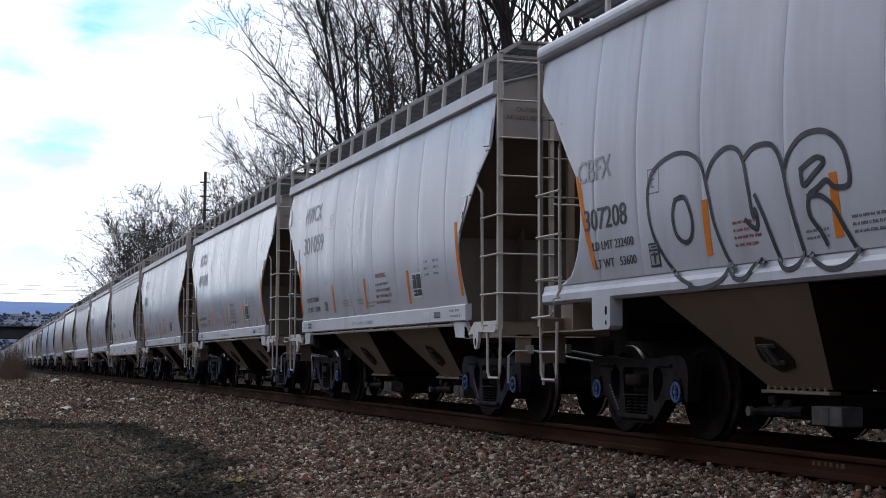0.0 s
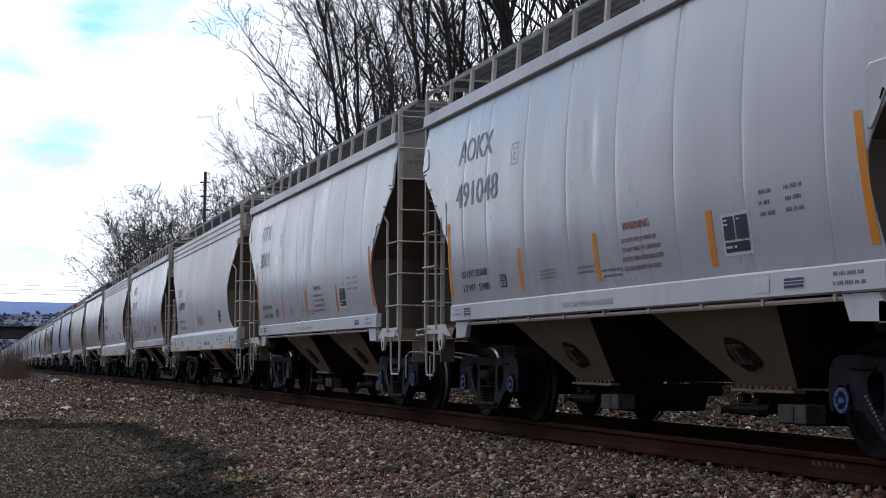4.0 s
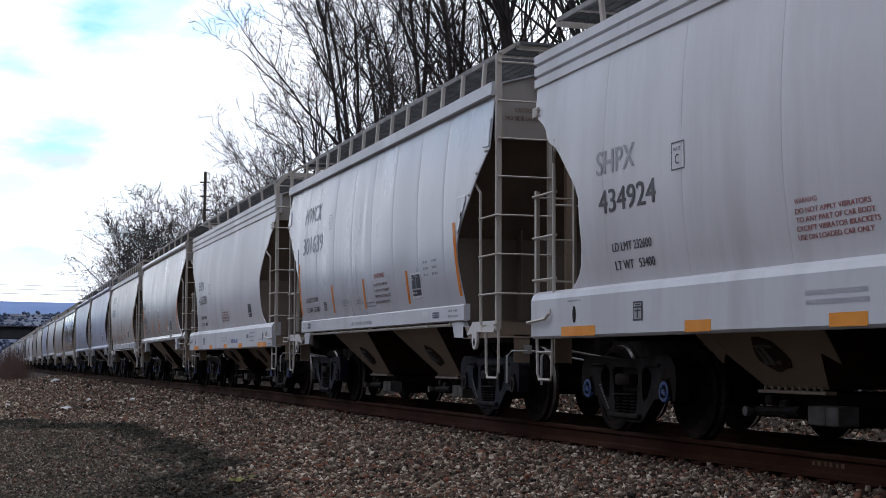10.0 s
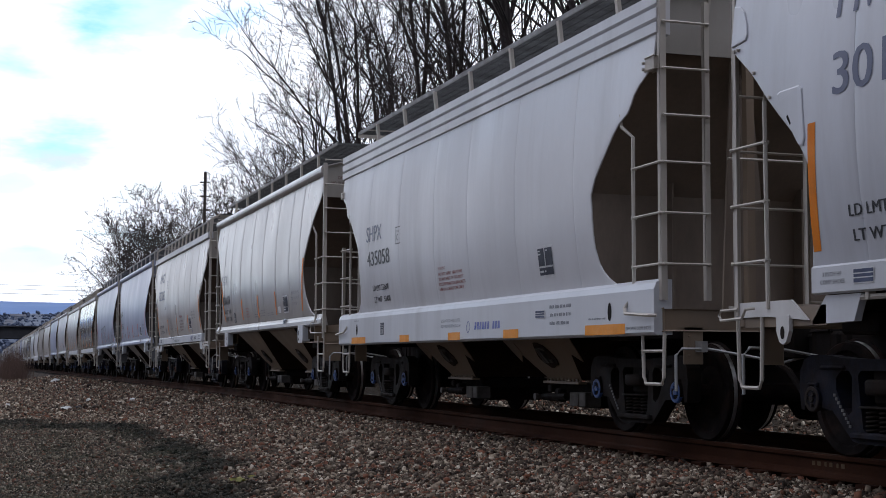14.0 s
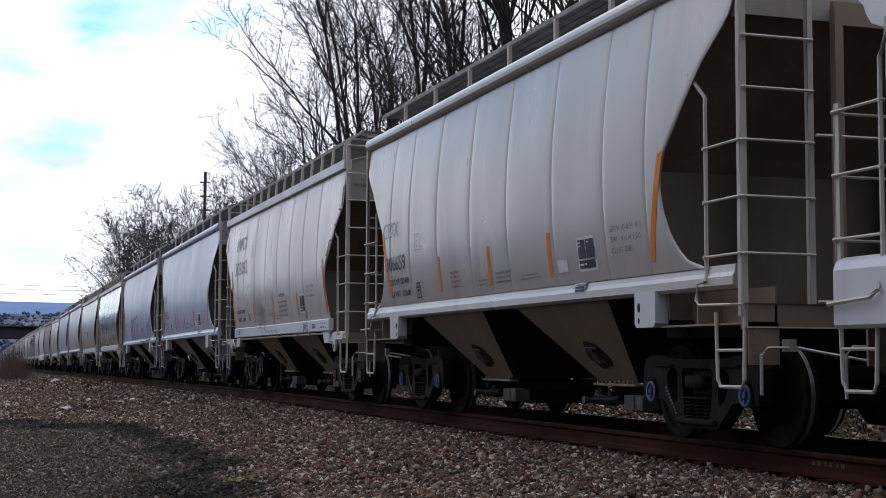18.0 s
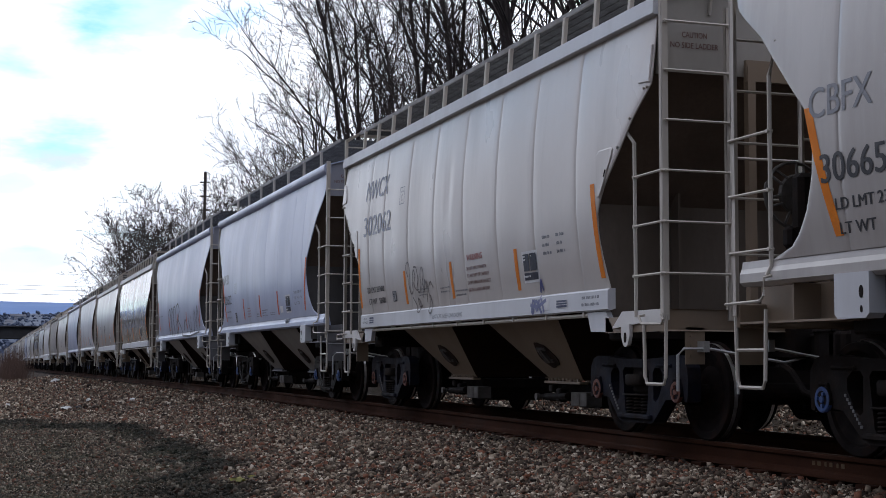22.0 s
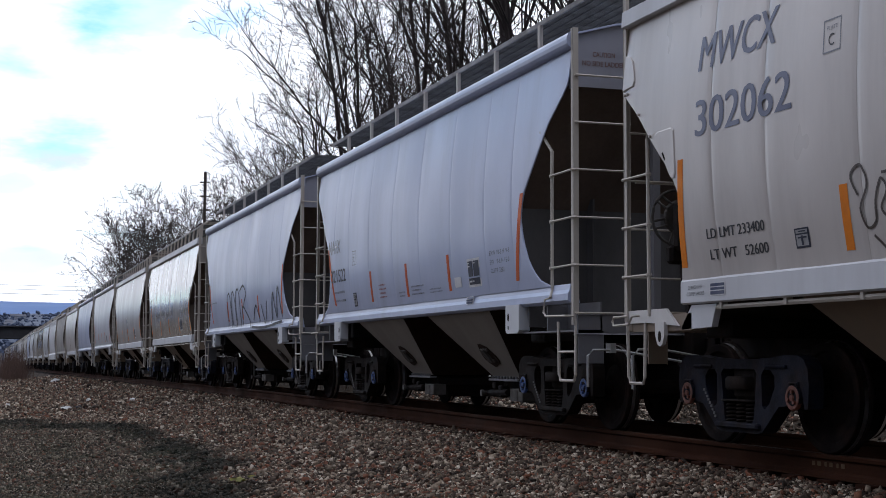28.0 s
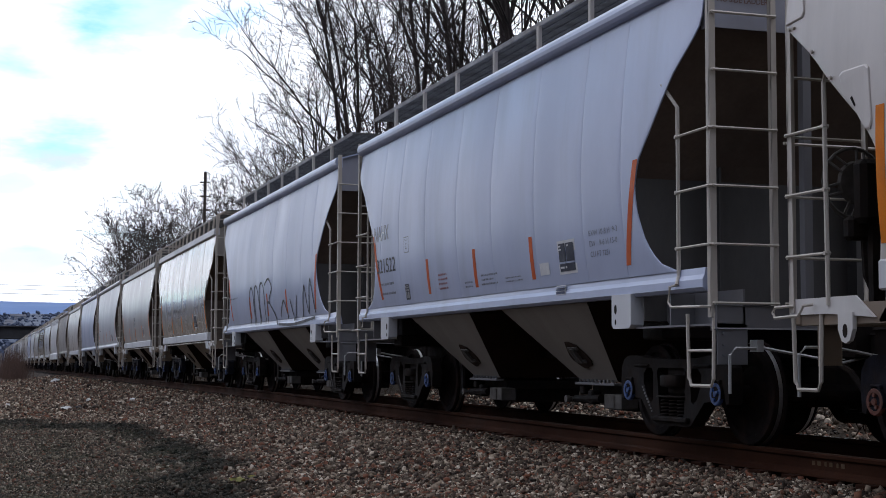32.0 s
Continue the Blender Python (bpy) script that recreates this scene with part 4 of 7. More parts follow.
SIDE_X = smooth_table(SIDE_KNOTS, 0.1)
KIND = {
    # ribbed sill tab car
    "A": dict(sill=(1.24, 1.46), sill_half=4.65, eave=(3.935, 4.105), eave_half=5.74, seams=(-4.05, -2.89, -1.71, -0.52, 0.68, 1.87, 3.1, 3.95),
              edge=[(1.46, 4.66), (1.6, 4.62), (2.0, 4.545), (2.2, 4.56), (2.32, 4.63), (2.45, 4.73), (2.6, 4.90), (2.8, 5.12), (3.0, 5.32), (3.2, 5.58), (3.26, 5.67), (3.30, 5.71), (3.6, 5.71), (3.95, 5.70)],
              posts=0.84, foot=(4.52, 2.30), head=(5.68, 3.42)),
    # long sill car with jacking pads
    "B": dict(sill=(1.35, 1.55), sill_half=5.66, eave=(4.03, 4.215), eave_half=5.72, seams=(-4.2, -3.28, -1.98, -0.63, 0.65, 1.97, 3.2, 4.15),
              edge=[(1.55, 5.2), (1.58, 4.98), (1.66, 4.82), (1.85, 4.64), (2.1, 4.52), (2.35, 4.48), (2.6, 4.56), (2.85, 4.80), (3.3, 5.22), (3.42, 5.38), (3.55, 5.55), (3.64, 5.64), (3.7, 5.67), (4.0, 5.67)],
              posts=1.46, foot=(4.42, 2.46), head=(5.64, 3.64)),
    # deep sill car with a triple-ribbed eave
    "C": dict(sill=(0.985, 1.49), sill_half=5.80, eave=(3.745, 4.145), eave_half=5.80, seams=(-4.04, -2.37, -0.73, 0.62, 2.24, 3.85),
              edge=[(1.49, 4.88), (1.53, 4.76), (1.6, 4.63), (1.72, 4.53), (1.9, 4.47), (2.4, 4.47), (2.55, 4.57), (2.74, 4.78), (2.94, 5.0), (3.06, 5.17), (3.09, 5.30), (3.16, 5.35), (3.27, 5.41), (3.36, 5.57), (3.39, 5.63), (3.42, 5.74), (3.75, 5.76)],
              posts=1.5, foot=(4.42, 2.42), head=(5.68, 3.60)),
}
KIND["D"] = dict(KIND["B"])      # the same body with closer ladder rungs
BOARD_Z = {"A": 4.57, "B": 4.65, "C": 4.58, "D": 4.62}      # top of the roof walkways


SKIN = {"dent": 0}


def skin_x(kind, y, z, dent):
    """Half width of the side at a place, with the dents and waves of thin sheet."""
    x = lerp_table(SIDE_X, z) + 0.006 * noise.noise((y * 0.8, z * 0.9, dent * 3.1)) + 0.003 * noise.noise((y * 2.6, z * 1.5, dent + 5.0))
    if kind == "A":
        x += 0.006 * noise.noise((y * 1.3, z * 0.45, dent * 2.7)) - 0.018 * math.exp(-((y - 0.05) / 0.09) ** 2 - ((z - 2.95) / 0.32) ** 2)
        x += 0.012 * math.exp(-((y + 0.16) / 0.12) ** 2 - ((z - 2.95) / 0.45) ** 2)
    return x


def raised(kind, outline, lift, dent=0):
    """A thin plate of any outline laid on the curved side, with a chamfered rim."""
    bm = bmesh.new()
    cy, cz = sum(p[0] for p in outline) / len(outline), sum(p[1] for p in outline) / len(outline)
    rings = []
    for shrink, up in ((1.0, -0.006), (1.0, lift * 0.6), (0.95, lift)):
        rings.append([bm.verts.new((-skin_x(kind, cy + (y - cy) * shrink, cz + (z - cz) * shrink, dent) - up, cy + (y - cy) * shrink, cz + (z - cz) * shrink)) for y, z in outline])
    n = len(outline)
    for a, b in zip(rings, rings[1:]):
        for i in range(n):
            bm.faces.new((a[i], a[(i + 1) % n], b[(i + 1) % n], b[i]))
    bm.faces.new(rings[-1])
    bm.faces.new(rings[0][::-1])
    return bm


def side_panel(kind, k, sx, dent=0, fine=True):
    """One pressed panel of the curved side, between two weld seams; the end ones follow the cut-away edge."""
    spec = KIND[kind]
    seams = (-9.0, *spec["seams"], 9.0)
    a, b = seams[k], seams[k + 1]
    lo, hi = spec["sill"][1] - 0.01, spec["eave"][0] + 0.03

    def build(bm):
        rows = 30 if fine else 10
        steps = (0.0, 0.008, 0.018, 0.032, 0.05, 0.14, 0.23, 0.32, 0.41, 0.5, 0.59, 0.68, 0.77, 0.86, 0.95, 0.968, 0.982, 0.992, 1.0)
        if not fine:
            steps = (0.0, 0.05, 0.35, 0.65, 0.95, 1.0)
        cols = len(steps) - 1
        fronts, backs = [], []
        for i in range(rows + 1):
            z = lo + (hi - lo) * i / rows
            end = lerp_table(spec["edge"], z)
            ya, yb = max(a, -end), min(b, end)
            front, back = [], []
            for j in range(cols + 1):
                f = steps[j]
                y = ya + (yb - ya) * f
                near = min(1.0, min(f, 1 - f) / 0.05)
                rise = near * near * (3 - 2 * near)
                x = skin_x(kind, y, z, dent) - (0.0075 if dent == 9 else {"A": 0.0036, "B": 0.0030, "C": 0.0030, "D": 0.0065}[kind]) * (1 - rise)
                front.append(bm.verts.new((sx * x, y, z)))
                back.append(bm.verts.new((sx * (x - 0.012), y, z)))
            fronts.append(front)
            backs.append(back)
        for i in range(rows):
            for j in range(cols):
                bm.faces.new((fronts[i][j], fronts[i][j + 1], fronts[i + 1][j + 1], fronts[i + 1][j]))
                bm.faces.new((backs[i][j], backs[i + 1][j], backs[i + 1][j + 1], backs[i][j + 1]))
        for i in range(rows):
            bm.faces.new((fronts[i][0], fronts[i + 1][0], backs[i + 1][0], backs[i][0]))
            bm.faces.new((fronts[i][cols], backs[i][cols], backs[i + 1][cols], fronts[i + 1][cols]))
    return shared(("side_panel", kind, k, sx, dent, fine), build, True)


def build_side(bm, kind, sx):
    """The far side as one sheet."""
    spec = KIND[kind]
    lo, hi = spec["sill"][1] - 0.01, spec["eave"][0] + 0.03
    grid = []
    for i in range(17):
        z = lo + (hi - lo) * i / 16
        end = lerp_table(spec["edge"], z)
        x = lerp_table(SIDE_X, z)
        grid.append([[bm.verts.new((sx * (x - t), -end + 2 * end * j / 12, z)) for j in range(13)] for t in (0, 0.012)])
    for i in range(16):
        for j in range(12):
            for s in (0, 1):
                bm.faces.new((grid[i][s][j], grid[i][s][j + 1], grid[i + 1][s][j + 1], grid[i + 1][s][j]))


def ladder_parts(car, kind, sx, sy, detail):
    """End and side ladders on one corner of a car."""
    spec = KIND[kind]
    ye = 5.77 if kind == "A" and sy > 0 else (5.79 if kind in "BD" else 5.84)
    ys = 5.27 if kind == "A" else (5.20 if kind in "BD" else 5.28)
    top = spec["eave"][1] + 0.02
    low = 1.12 if kind != "C" else 1.30
    short = kind == "C" and sy > 0
    if short:
        top = 2.62
    x0, x1 = 1.50, {"A": 0.84, "B": 0.90, "C": 1.05, "D": 0.86}[kind]

    def corner(bm):
        box(bm, sx * (x0 + 0.03), sx * (x0 - 0.03), sy * ye - 0.008, sy * ye + 0.008, low, top)
        box(bm, sx * (x0 + 0.03), sx * (x0 + 0.018), sy * (ye - 0.055), sy * ye, low, top)

    def inner(bm):
        box(bm, sx * (x1 + 0.025), sx * (x1 - 0.025), sy * ye - 0.008, sy * ye + 0.008, low, 3.9 if short else top - 0.1)
        box(bm, sx * (x1 + 0.025), sx * (x1 + 0.015), sy * (ye - 0.05), sy * ye, low, 3.9 if short else top - 0.1)

    def riser(bm):
        knee = 4.43 if kind == "A" else 4.345
        box(bm, sx * (x0 + 0.03), sx * (x0 - 0.03), sy * ye - 0.008, sy * ye + 0.008, top, knee)
        box(bm, sx * (x0 + 0.03), sx * (x0 + 0.018), sy * (ye - 0.055), sy * ye, top, knee)
        prism(bm, [(sx * (x0 + 0.03), knee), (sx * 1.29, BOARD_Z[kind]), (sx * 1.22, BOARD_Z[kind]), (sx * (x0 - 0.03), knee - 0.03)], "y", sy * ye - 0.008, sy * ye + 0.008)
        prism(bm, [(sx * (x0 + 0.03), knee), (sx * 1.29, BOARD_Z[kind]), (sx * 1.278, BOARD_Z[kind]), (sx * (x0 + 0.018), knee)], "y", sy * (ye - 0.055), sy * ye)

    rungs = {"A": (1.54, 2.008, 2.475, 2.938, 3.397, 3.85, 4.32), "B": (1.24, 1.738, 2.236, 2.734, 3.232, 3.73)}.get(
        kind, (1.627, 2.092, 2.556, 2.99, 3.422, 3.853, 4.29))
    ladder = part("end_ladder", shared(("corner_stile", kind, sx, sy), corner), RAIL_PAINT, car)
    part("stile", shared(("inner_stile", kind, sx, sy), inner), RAIL_PAINT, ladder)
    if kind not in "BD" and not short:
        part("grab_rail", shared(("ladder_riser", kind, sx, sy), riser), RAIL_PAINT, ladder)

    def rung(bm):
        tube(bm, [(sx * (x0 + 0.01), sy * (ye + 0.03), 0), (sx * (x1 - 0.01), sy * (ye + 0.03), 0)], 0.0125, 6)
        for x in (x0, x1):
            tube(bm, [(sx * x, sy * (ye + 0.034), 0), (sx * x, sy * (ye - 0.01), 0)], 0.018, 6)
    me = shared(("end_rung", kind, sx, sy), rung)
    for z in (rungs[:3] if short else rungs):
        part("rung", me, RAIL_PAINT, ladder, "", pose(0, 0, z))

    if kind == "A":
        def side(bm):
            tube(bm, [(sx * 1.58, sy * (ys - 0.12), 2.96), (sx * 1.53, sy * ys, 2.80), (sx * 1.52, sy * ys, 1.16)], 0.018, 6)
        heights = rungs[:3]
    elif kind in "BD":
        def side(bm):
            tube(bm, [(sx * 1.57, sy * 5.0, 3.24), (sx * 1.52, sy * ys, 3.0), (sx * 1.52, sy * ys, 1.5), (sx * 1.55, sy * (ys + 0.02), 1.42)], 0.018, 6)
        heights = rungs[1:4] if kind == "B" else rungs[:3]
    else:
        def side(bm):
            tube(bm, [(sx * 1.58, sy * 5.12, 3.10), (sx * 1.58, sy * 5.13, 2.98), (sx * 1.53, sy * ys, 2.86), (sx * 1.53, sy * ys, 1.40), (sx * 1.61, sy * (ys - 0.04), 1.24), (sx * 1.63, sy * (ys + 0.02), 1.19), (sx * 1.63, sy * (ye - 0.04), 1.16), (sx * 1.58, sy * ye, 1.16)], 0.018, 6)
        heights = rungs[:3]
    lad = part("side_ladder", shared(("side_stile", kind, sx, sy), side), RAIL_PAINT, car)

    def srung(bm):
        tube(bm, [(sx * 1.535, sy * (ys - 0.01), 0), (sx * 1.545, sy * (ye + 0.01), 0)], 0.0125, 6)
        for y in (ys, ye):
            tube(bm, [(sx * 1.50, sy * y, 0), (sx * 1.55, sy * y, 0)], 0.018, 6)
    me = shared(("side_rung", kind, sx, sy), srung)
    for z in heights:
        part("rung", me, RAIL_PAINT, lad, "", pose(0, 0, z))

    # stirrup step under the corner
    def step(bm):
        hi = 1.16 if kind != "C" else 1.0
        tube(bm, [(sx * 1.5, sy * (ys + 0.12), hi), (sx * 1.5, sy * (ys + 0.14), 0.60), (sx * 1.5, sy * (ys + 0.18), 0.54),
                  (sx * 1.5, sy * (ye - 0.06), 0.54), (sx * 1.5, sy * (ye - 0.02), 0.60), (sx * 1.5, sy * ye, hi)], 0.017, 6)
        if kind != "A":
            tube(bm, [(sx * 1.5, sy * (ys + 0.13), 0.84), (sx * 1.5, sy * (ye - 0.01), 0.84)], 0.015, 6)
    part("step", shared(("step", kind, sx, sy), step), RAIL_PAINT, car)

    # hand hold on the sill
    def hold(bm):
        if kind == "A":
            line = [(1.53, 5.46, 1.17), (1.60, 5.48, 1.16), (1.60, 5.54, 1.09), (1.60, ye + 0.10, 1.08), (1.60, ye + 0.13, 1.12), (1.60, ye + 0.10, 1.16), (1.53, ye - 0.05, 1.17)]
        else:
            line = [(1.53, ys - 0.02, 1.42), (1.60, ys - 0.02, 1.40), (1.61, ys - 0.03, 1.26), (1.61, ys + 0.03, 1.22), (1.61, ye - 0.03, 1.21), (1.53, ye, 1.21)]
        tube(bm, [(sx * x, sy * y, z) for x, y, z in line], 0.013, 6)
    if detail and kind != "C":
        part("hand_hold", shared(("hold", kind, sx, sy), hold), RAIL_PAINT, car)


def end_parts(car, kind, sy, body, frame_mat, detail):
    spec = KIND[kind]
    fy, fz = spec["foot"]
    hy, hz = spec["head"]
    top = spec["eave"][0]

    # the tone stands in for how shaded this kind's end recess is
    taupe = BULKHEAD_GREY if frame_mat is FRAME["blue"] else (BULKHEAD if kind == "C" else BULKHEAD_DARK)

    def sheet(bm, line, inset):
        """A plate across the car, from side sheet to side sheet, along a line of (y, z)."""
        rings = []
        for y, z in line:
            w = lerp_table(SIDE_X, z) - 0.022
            rings.append([bm.verts.new((s * w, sy * (y - d), z + e)) for d, e in ((0, 0), (inset, inset * 0.5)) for s in (-1, 1)])
        for a, b in zip(rings, rings[1:]):
            for p, q in ((0, 1), (1, 3), (3, 2), (2, 0)):
                bm.faces.new((a[p], a[q], b[q], b[p]))

    def slope(bm):
        line = [(fy + 0.01, fz)] + [(e - 0.035, z) for z, e in spec["edge"] if fz + 0.05 < z < hz - 0.04] + [(hy - 0.10, hz + 0.02)]
        sheet(bm, [(min(y, fy + (hy - 0.10 - fy) * (z - fz) / (hz + 0.02 - fz)), z) for y, z in line], 0.02)
    part("end_slope_sheet", shared(("slope", kind, sy), slope), SLOPE_SHEET if kind != "C" else BULKHEAD, car, "grimy brown end slope sheet, toned for its shade")

    def panel(bm):
        crown = spec["eave"][1]
        pts = [(-1.47, hz), (1.47, hz), (1.47, crown - 0.03), (1.0, crown + 0.105), (0.5, crown + 0.18), (0, crown + 0.20), (-0.5, crown + 0.18), (-1.0, crown + 0.105), (-1.47, crown - 0.03)]
        prism(bm, pts, "y", sy * hy - 0.006, sy * hy + 0.006)
        for s in (-1, 1):
            box(bm, s * 1.49, s * 1.47, sy * (hy - 0.05), sy * (hy + 0.06), hz - 0.02, top + 0.1)
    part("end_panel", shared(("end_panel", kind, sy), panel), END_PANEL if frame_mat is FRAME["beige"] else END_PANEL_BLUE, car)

    def bulkhead(bm):
        rows = [1.12, 1.3, 1.55, 1.8, 2.1, fz]
        sheet(bm, [(fy, z) for z in rows], 0.016)
        for x in (-0.75, 0.75):
            box(bm, x - 0.012, x + 0.012, sy * fy, sy * (fy + 0.16), 1.1, fz + 0.12)
    part("bulkhead", shared(("bulkhead", kind, sy), bulkhead), taupe, car, "dusty end bulkhead plate, toned for its shade")

    ye = 5.77 if kind == "A" and sy > 0 else 5.84

    def platform(bm):
        box(bm, -1.50, 1.50, sy * (ye - 0.10), sy * (ye + 0.0) - sy * 0.02, 1.02, 1.22, 0.012)
        box(bm, -0.62, 0.62, sy * fy, sy * (ye - 0.1), 1.09, 1.11)
        if kind not in "BD":
            box(bm, -1.49, -1.43, sy * fy, sy * (ye - 0.1), 1.02, 1.17)
            box(bm, 1.43, 1.49, sy * fy, sy * (ye - 0.1), 1.02, 1.17)
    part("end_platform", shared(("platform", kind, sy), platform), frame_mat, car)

    def upright(bm):
        box(bm, -0.04, 0.04, sy * (ye - 0.16), sy * (ye - 0.08), 1.2, hz + 0.1)
    for x in (-0.55, 0.55):
        part("end_post", shared(("end_post", kind, sy), upright), frame_mat, car, "", pose(x, 0, 0))

    def crossover(bm):
        zt = BOARD_Z[kind]
        for i in range(1, 8):
            y = sy * (ye - 0.62 + 0.075 * i)
            box(bm, -1.24, 1.24, y - 0.004, y + 0.004, zt - 0.03, zt - 0.004)
        for i in range(60):
            x = -1.22 + 2.44 * i / 59
            box(bm, x - 0.004, x + 0.004, sy * (ye - 0.60), sy * (ye - 0.03), zt - 0.022, zt - 0.008)
    if kind not in "BD":
        walkway = part("crossover_walkway", shared(("crossover", kind, sy), crossover), GRATE, car, "grating walkway across the end")

        def lip(bm):
            box(bm, -1.27, 1.27, sy * (ye - 0.02), sy * (ye + 0.005), BOARD_Z[kind] - 0.08, BOARD_Z[kind], 0.004)
            box(bm, -1.27, 1.27, sy * (ye - 0.63), sy * (ye - 0.61), BOARD_Z[kind] - 0.05, BOARD_Z[kind], 0.004)
        part("walkway_edge", shared(("crossover_lip", kind, sy), lip), RAIL_PAINT, walkway, "beige walkway edge")

        def brace(bm):
            for x in (-0.95, -0.55, 0.55, 0.95):
                tube(bm, [(x, sy * (hy + 0.01), 3.98), (x, sy * (ye - 0.03), 4.53)], 0.018, 5)
        part("walkway_brace", shared(("crossover_brace", kind, sy), brace), RAIL_PAINT, walkway)

    def beam(bm):
        box(bm, -0.6, 0.6, sy * (ye - 0.13), sy * (ye - 0.09), hz - 0.05, hz + 0.15)
    part("cross_beam", shared(("cross_beam", kind, sy), beam), frame_mat, car)

    def grab(bm):
        tube(bm, [(-0.84, sy * ye, 0), (0.84, sy * ye, 0)], 0.014, 6)
    for z in (2.62, 1.24):
        part("grab_bar", shared(("grab_bar", kind, sy), grab), RAIL_PAINT, car, "", pose(0, 0, z))

    if kind == "C":
        def gusset(bm):
            prism(bm, [(-0.62, hz + 0.45), (-0.48, hz + 0.45), (-0.30, 1.9), (-0.18, 1.22), (-0.75, 1.22), (-0.72, 1.9)], "y", sy * (ye - 0.30), sy * (ye - 0.27))
            tube(bm, [(-0.66, sy * (ye - 0.26), hz + 0.4), (-0.60, sy * (ye - 0.26), hz - 0.1), (-0.52, sy * (ye - 0.26), hz - 0.25)], 0.03, 6)
        part("end_gusset", shared(("end_gusset", sy), gusset), taupe, car, "broad tapered end gusset plate")

        for s in (-1, 1):
            def bracket(bm):
                box(bm, s * 1.575, s * 1.50, sy * 5.64, sy * 5.80, 3.42, 3.54, 0.012)
                for q in (3.44, 3.50):
                    tube(bm, [(s * 1.56, sy * 5.62, q), (s * 1.60, sy * 5.62, q)], 0.014, 6)
            part("corner_bracket", shared(("corner_bracket", sy, s), bracket), RAIL_PAINT, car)
    for s in (-1, 1):
        def plate(bm):
            # lower corner plate that carries the steps
            a, b = (1.49, 1.20) if kind in "BD" else (1.30, 1.10)
            box(bm, s * a, s * b, sy * (ye - 0.02), sy * (ye - 0.035), 0.72, 1.06, 0.004)
            for z in (0.80, 0.89, 0.98):
                tube(bm, [(s * (a - 0.06), sy * (ye - 0.03), z), (s * (a - 0.06), sy * (ye - 0.005), z)], 0.014, 6)
        part("end_plate", shared(("end_plate", kind, sy, s), plate), frame_mat, car)

    def coupler(bm):
        box(bm, -0.11, 0.11, sy * 5.8, sy * 6.20, 0.76, 0.98, 0.02)
        box(bm, -0.17, 0.13, sy * 6.18, sy * 6.40, 0.70, 1.02, 0.03)
        box(bm, -0.20, -0.09, sy * 6.30, sy * 6.46, 0.70, 1.02, 0.03)
        box(bm, 0.05, 0.15, sy * 6.36, sy * 6.44, 0.74, 0.98, 0.02)
        box(bm, -0.22, 0.22, sy * 5.78, sy * 5.84, 0.66, 1.10, 0.01)
    part("coupler", shared(("coupler", sy), coupler), STEEL_DARK, car)
    if not detail:
        return

    def lever(bm):
        tube(bm, [(-1.42, sy * (ye + 0.06), 0.48), (-1.42, sy * (ye + 0.06), 0.80), (-1.36, sy * (ye + 0.06), 0.86), (-1.1, sy * (ye + 0.08), 0.86),
                  (-0.35, sy * (ye + 0.10), 0.74), (-0.1, sy * (ye + 0.12), 0.80)], 0.014, 6)
        box(bm, -1.18, -1.12, sy * (ye - 0.02), sy * (ye + 0.10), 0.83, 0.93)
    part("uncoupling_lever", shared(("lever", kind, sy), lever), GALV, car)

    def hose(bm):
        tube(bm, [(-0.36, sy * 5.9, 0.72), (-0.38, sy * 6.1, 0.66), (-0.36, sy * 6.28, 0.48), (-0.28, sy * 6.42, 0.42)], 0.03, 6)
    part("brake_hose", shared(("hose", sy), hose), STEEL_DARK, car)
    if sy > 0:
        def wheel(bm):
            ring = [(0.27 * math.cos(a * math.pi / 10) - 1.02, 5.66, 2.12 + 0.27 * math.sin(a * math.pi / 10)) for a in range(21)]
            tube(bm, ring, 0.016, 6)
            for a in range(6):
                w = a * math.pi / 3 + 0.3
                c, s = math.cos(w), math.sin(w)
                for q in (-0.035, 0.035):
                    tube(bm, [(-1.02 + 0.15 * c - q * s, 5.61, 2.12 + 0.15 * s + q * c), (-1.02 + 0.27 * c - q * s, 5.66, 2.12 + 0.27 * s + q * c)], 0.012, 5)
            # dished middle
            rows = [[bm.verts.new((-1.02 + r * math.cos(k * math.pi / 10), y, 2.12 + r * math.sin(k * math.pi / 10))) for k in range(20)] for r, y in ((0.17, 5.625), (0.155, 5.60), (0.06, 5.585), (0.04, 5.63), (0.01, 5.63))]
            for a, b in zip(rows, rows[1:]):
                for k in range(20):
                    bm.faces.new((a[k], a[(k + 1) % 20], b[(k + 1) % 20], b[k]))
            tube(bm, [(-1.02, 5.40, 2.12), (-1.02, 5.60, 2.12)], 0.045, 8)
        # most cars carry the hand brake on the far half of the end
        place = pose(0, 0, 0) if SKIN["dent"] in (8, 9) else pose(1.45, 0, 0.1)
        part("brake_wheel", shared("brake_wheel", wheel), GATE_GREY, car, "grimy grey spoked hand-brake wheel", place)

        def gear(bm):
            box(bm, -1.20, -0.84, 5.28, 5.44, 1.78, 2.26, 0.04)
            box(bm, -1.22, -1.02, 5.42, 5.54, 1.66, 1.84, 0.03)
            box(bm, -1.07, -0.97, 5.36, 5.42, 1.2, 1.80)
            tube(bm, [(-1.06, 5.48, 1.7), (-1.06, 5.46, 1.4), (-0.95, 5.44, 1.15)], 0.028, 6)
            tube(bm, [(-0.3, 5.2, 1.45), (-0.9, 5.2, 1.45)], 0.16, 12)
        part("brake_gear", shared("brake_gear", gear), STEEL_DARK, car, "dark brake gear box and air reservoir", place)


TRUCK_AT = {"A": 4.40, "B": 4.24, "C": 4.43, "D": 4.24}


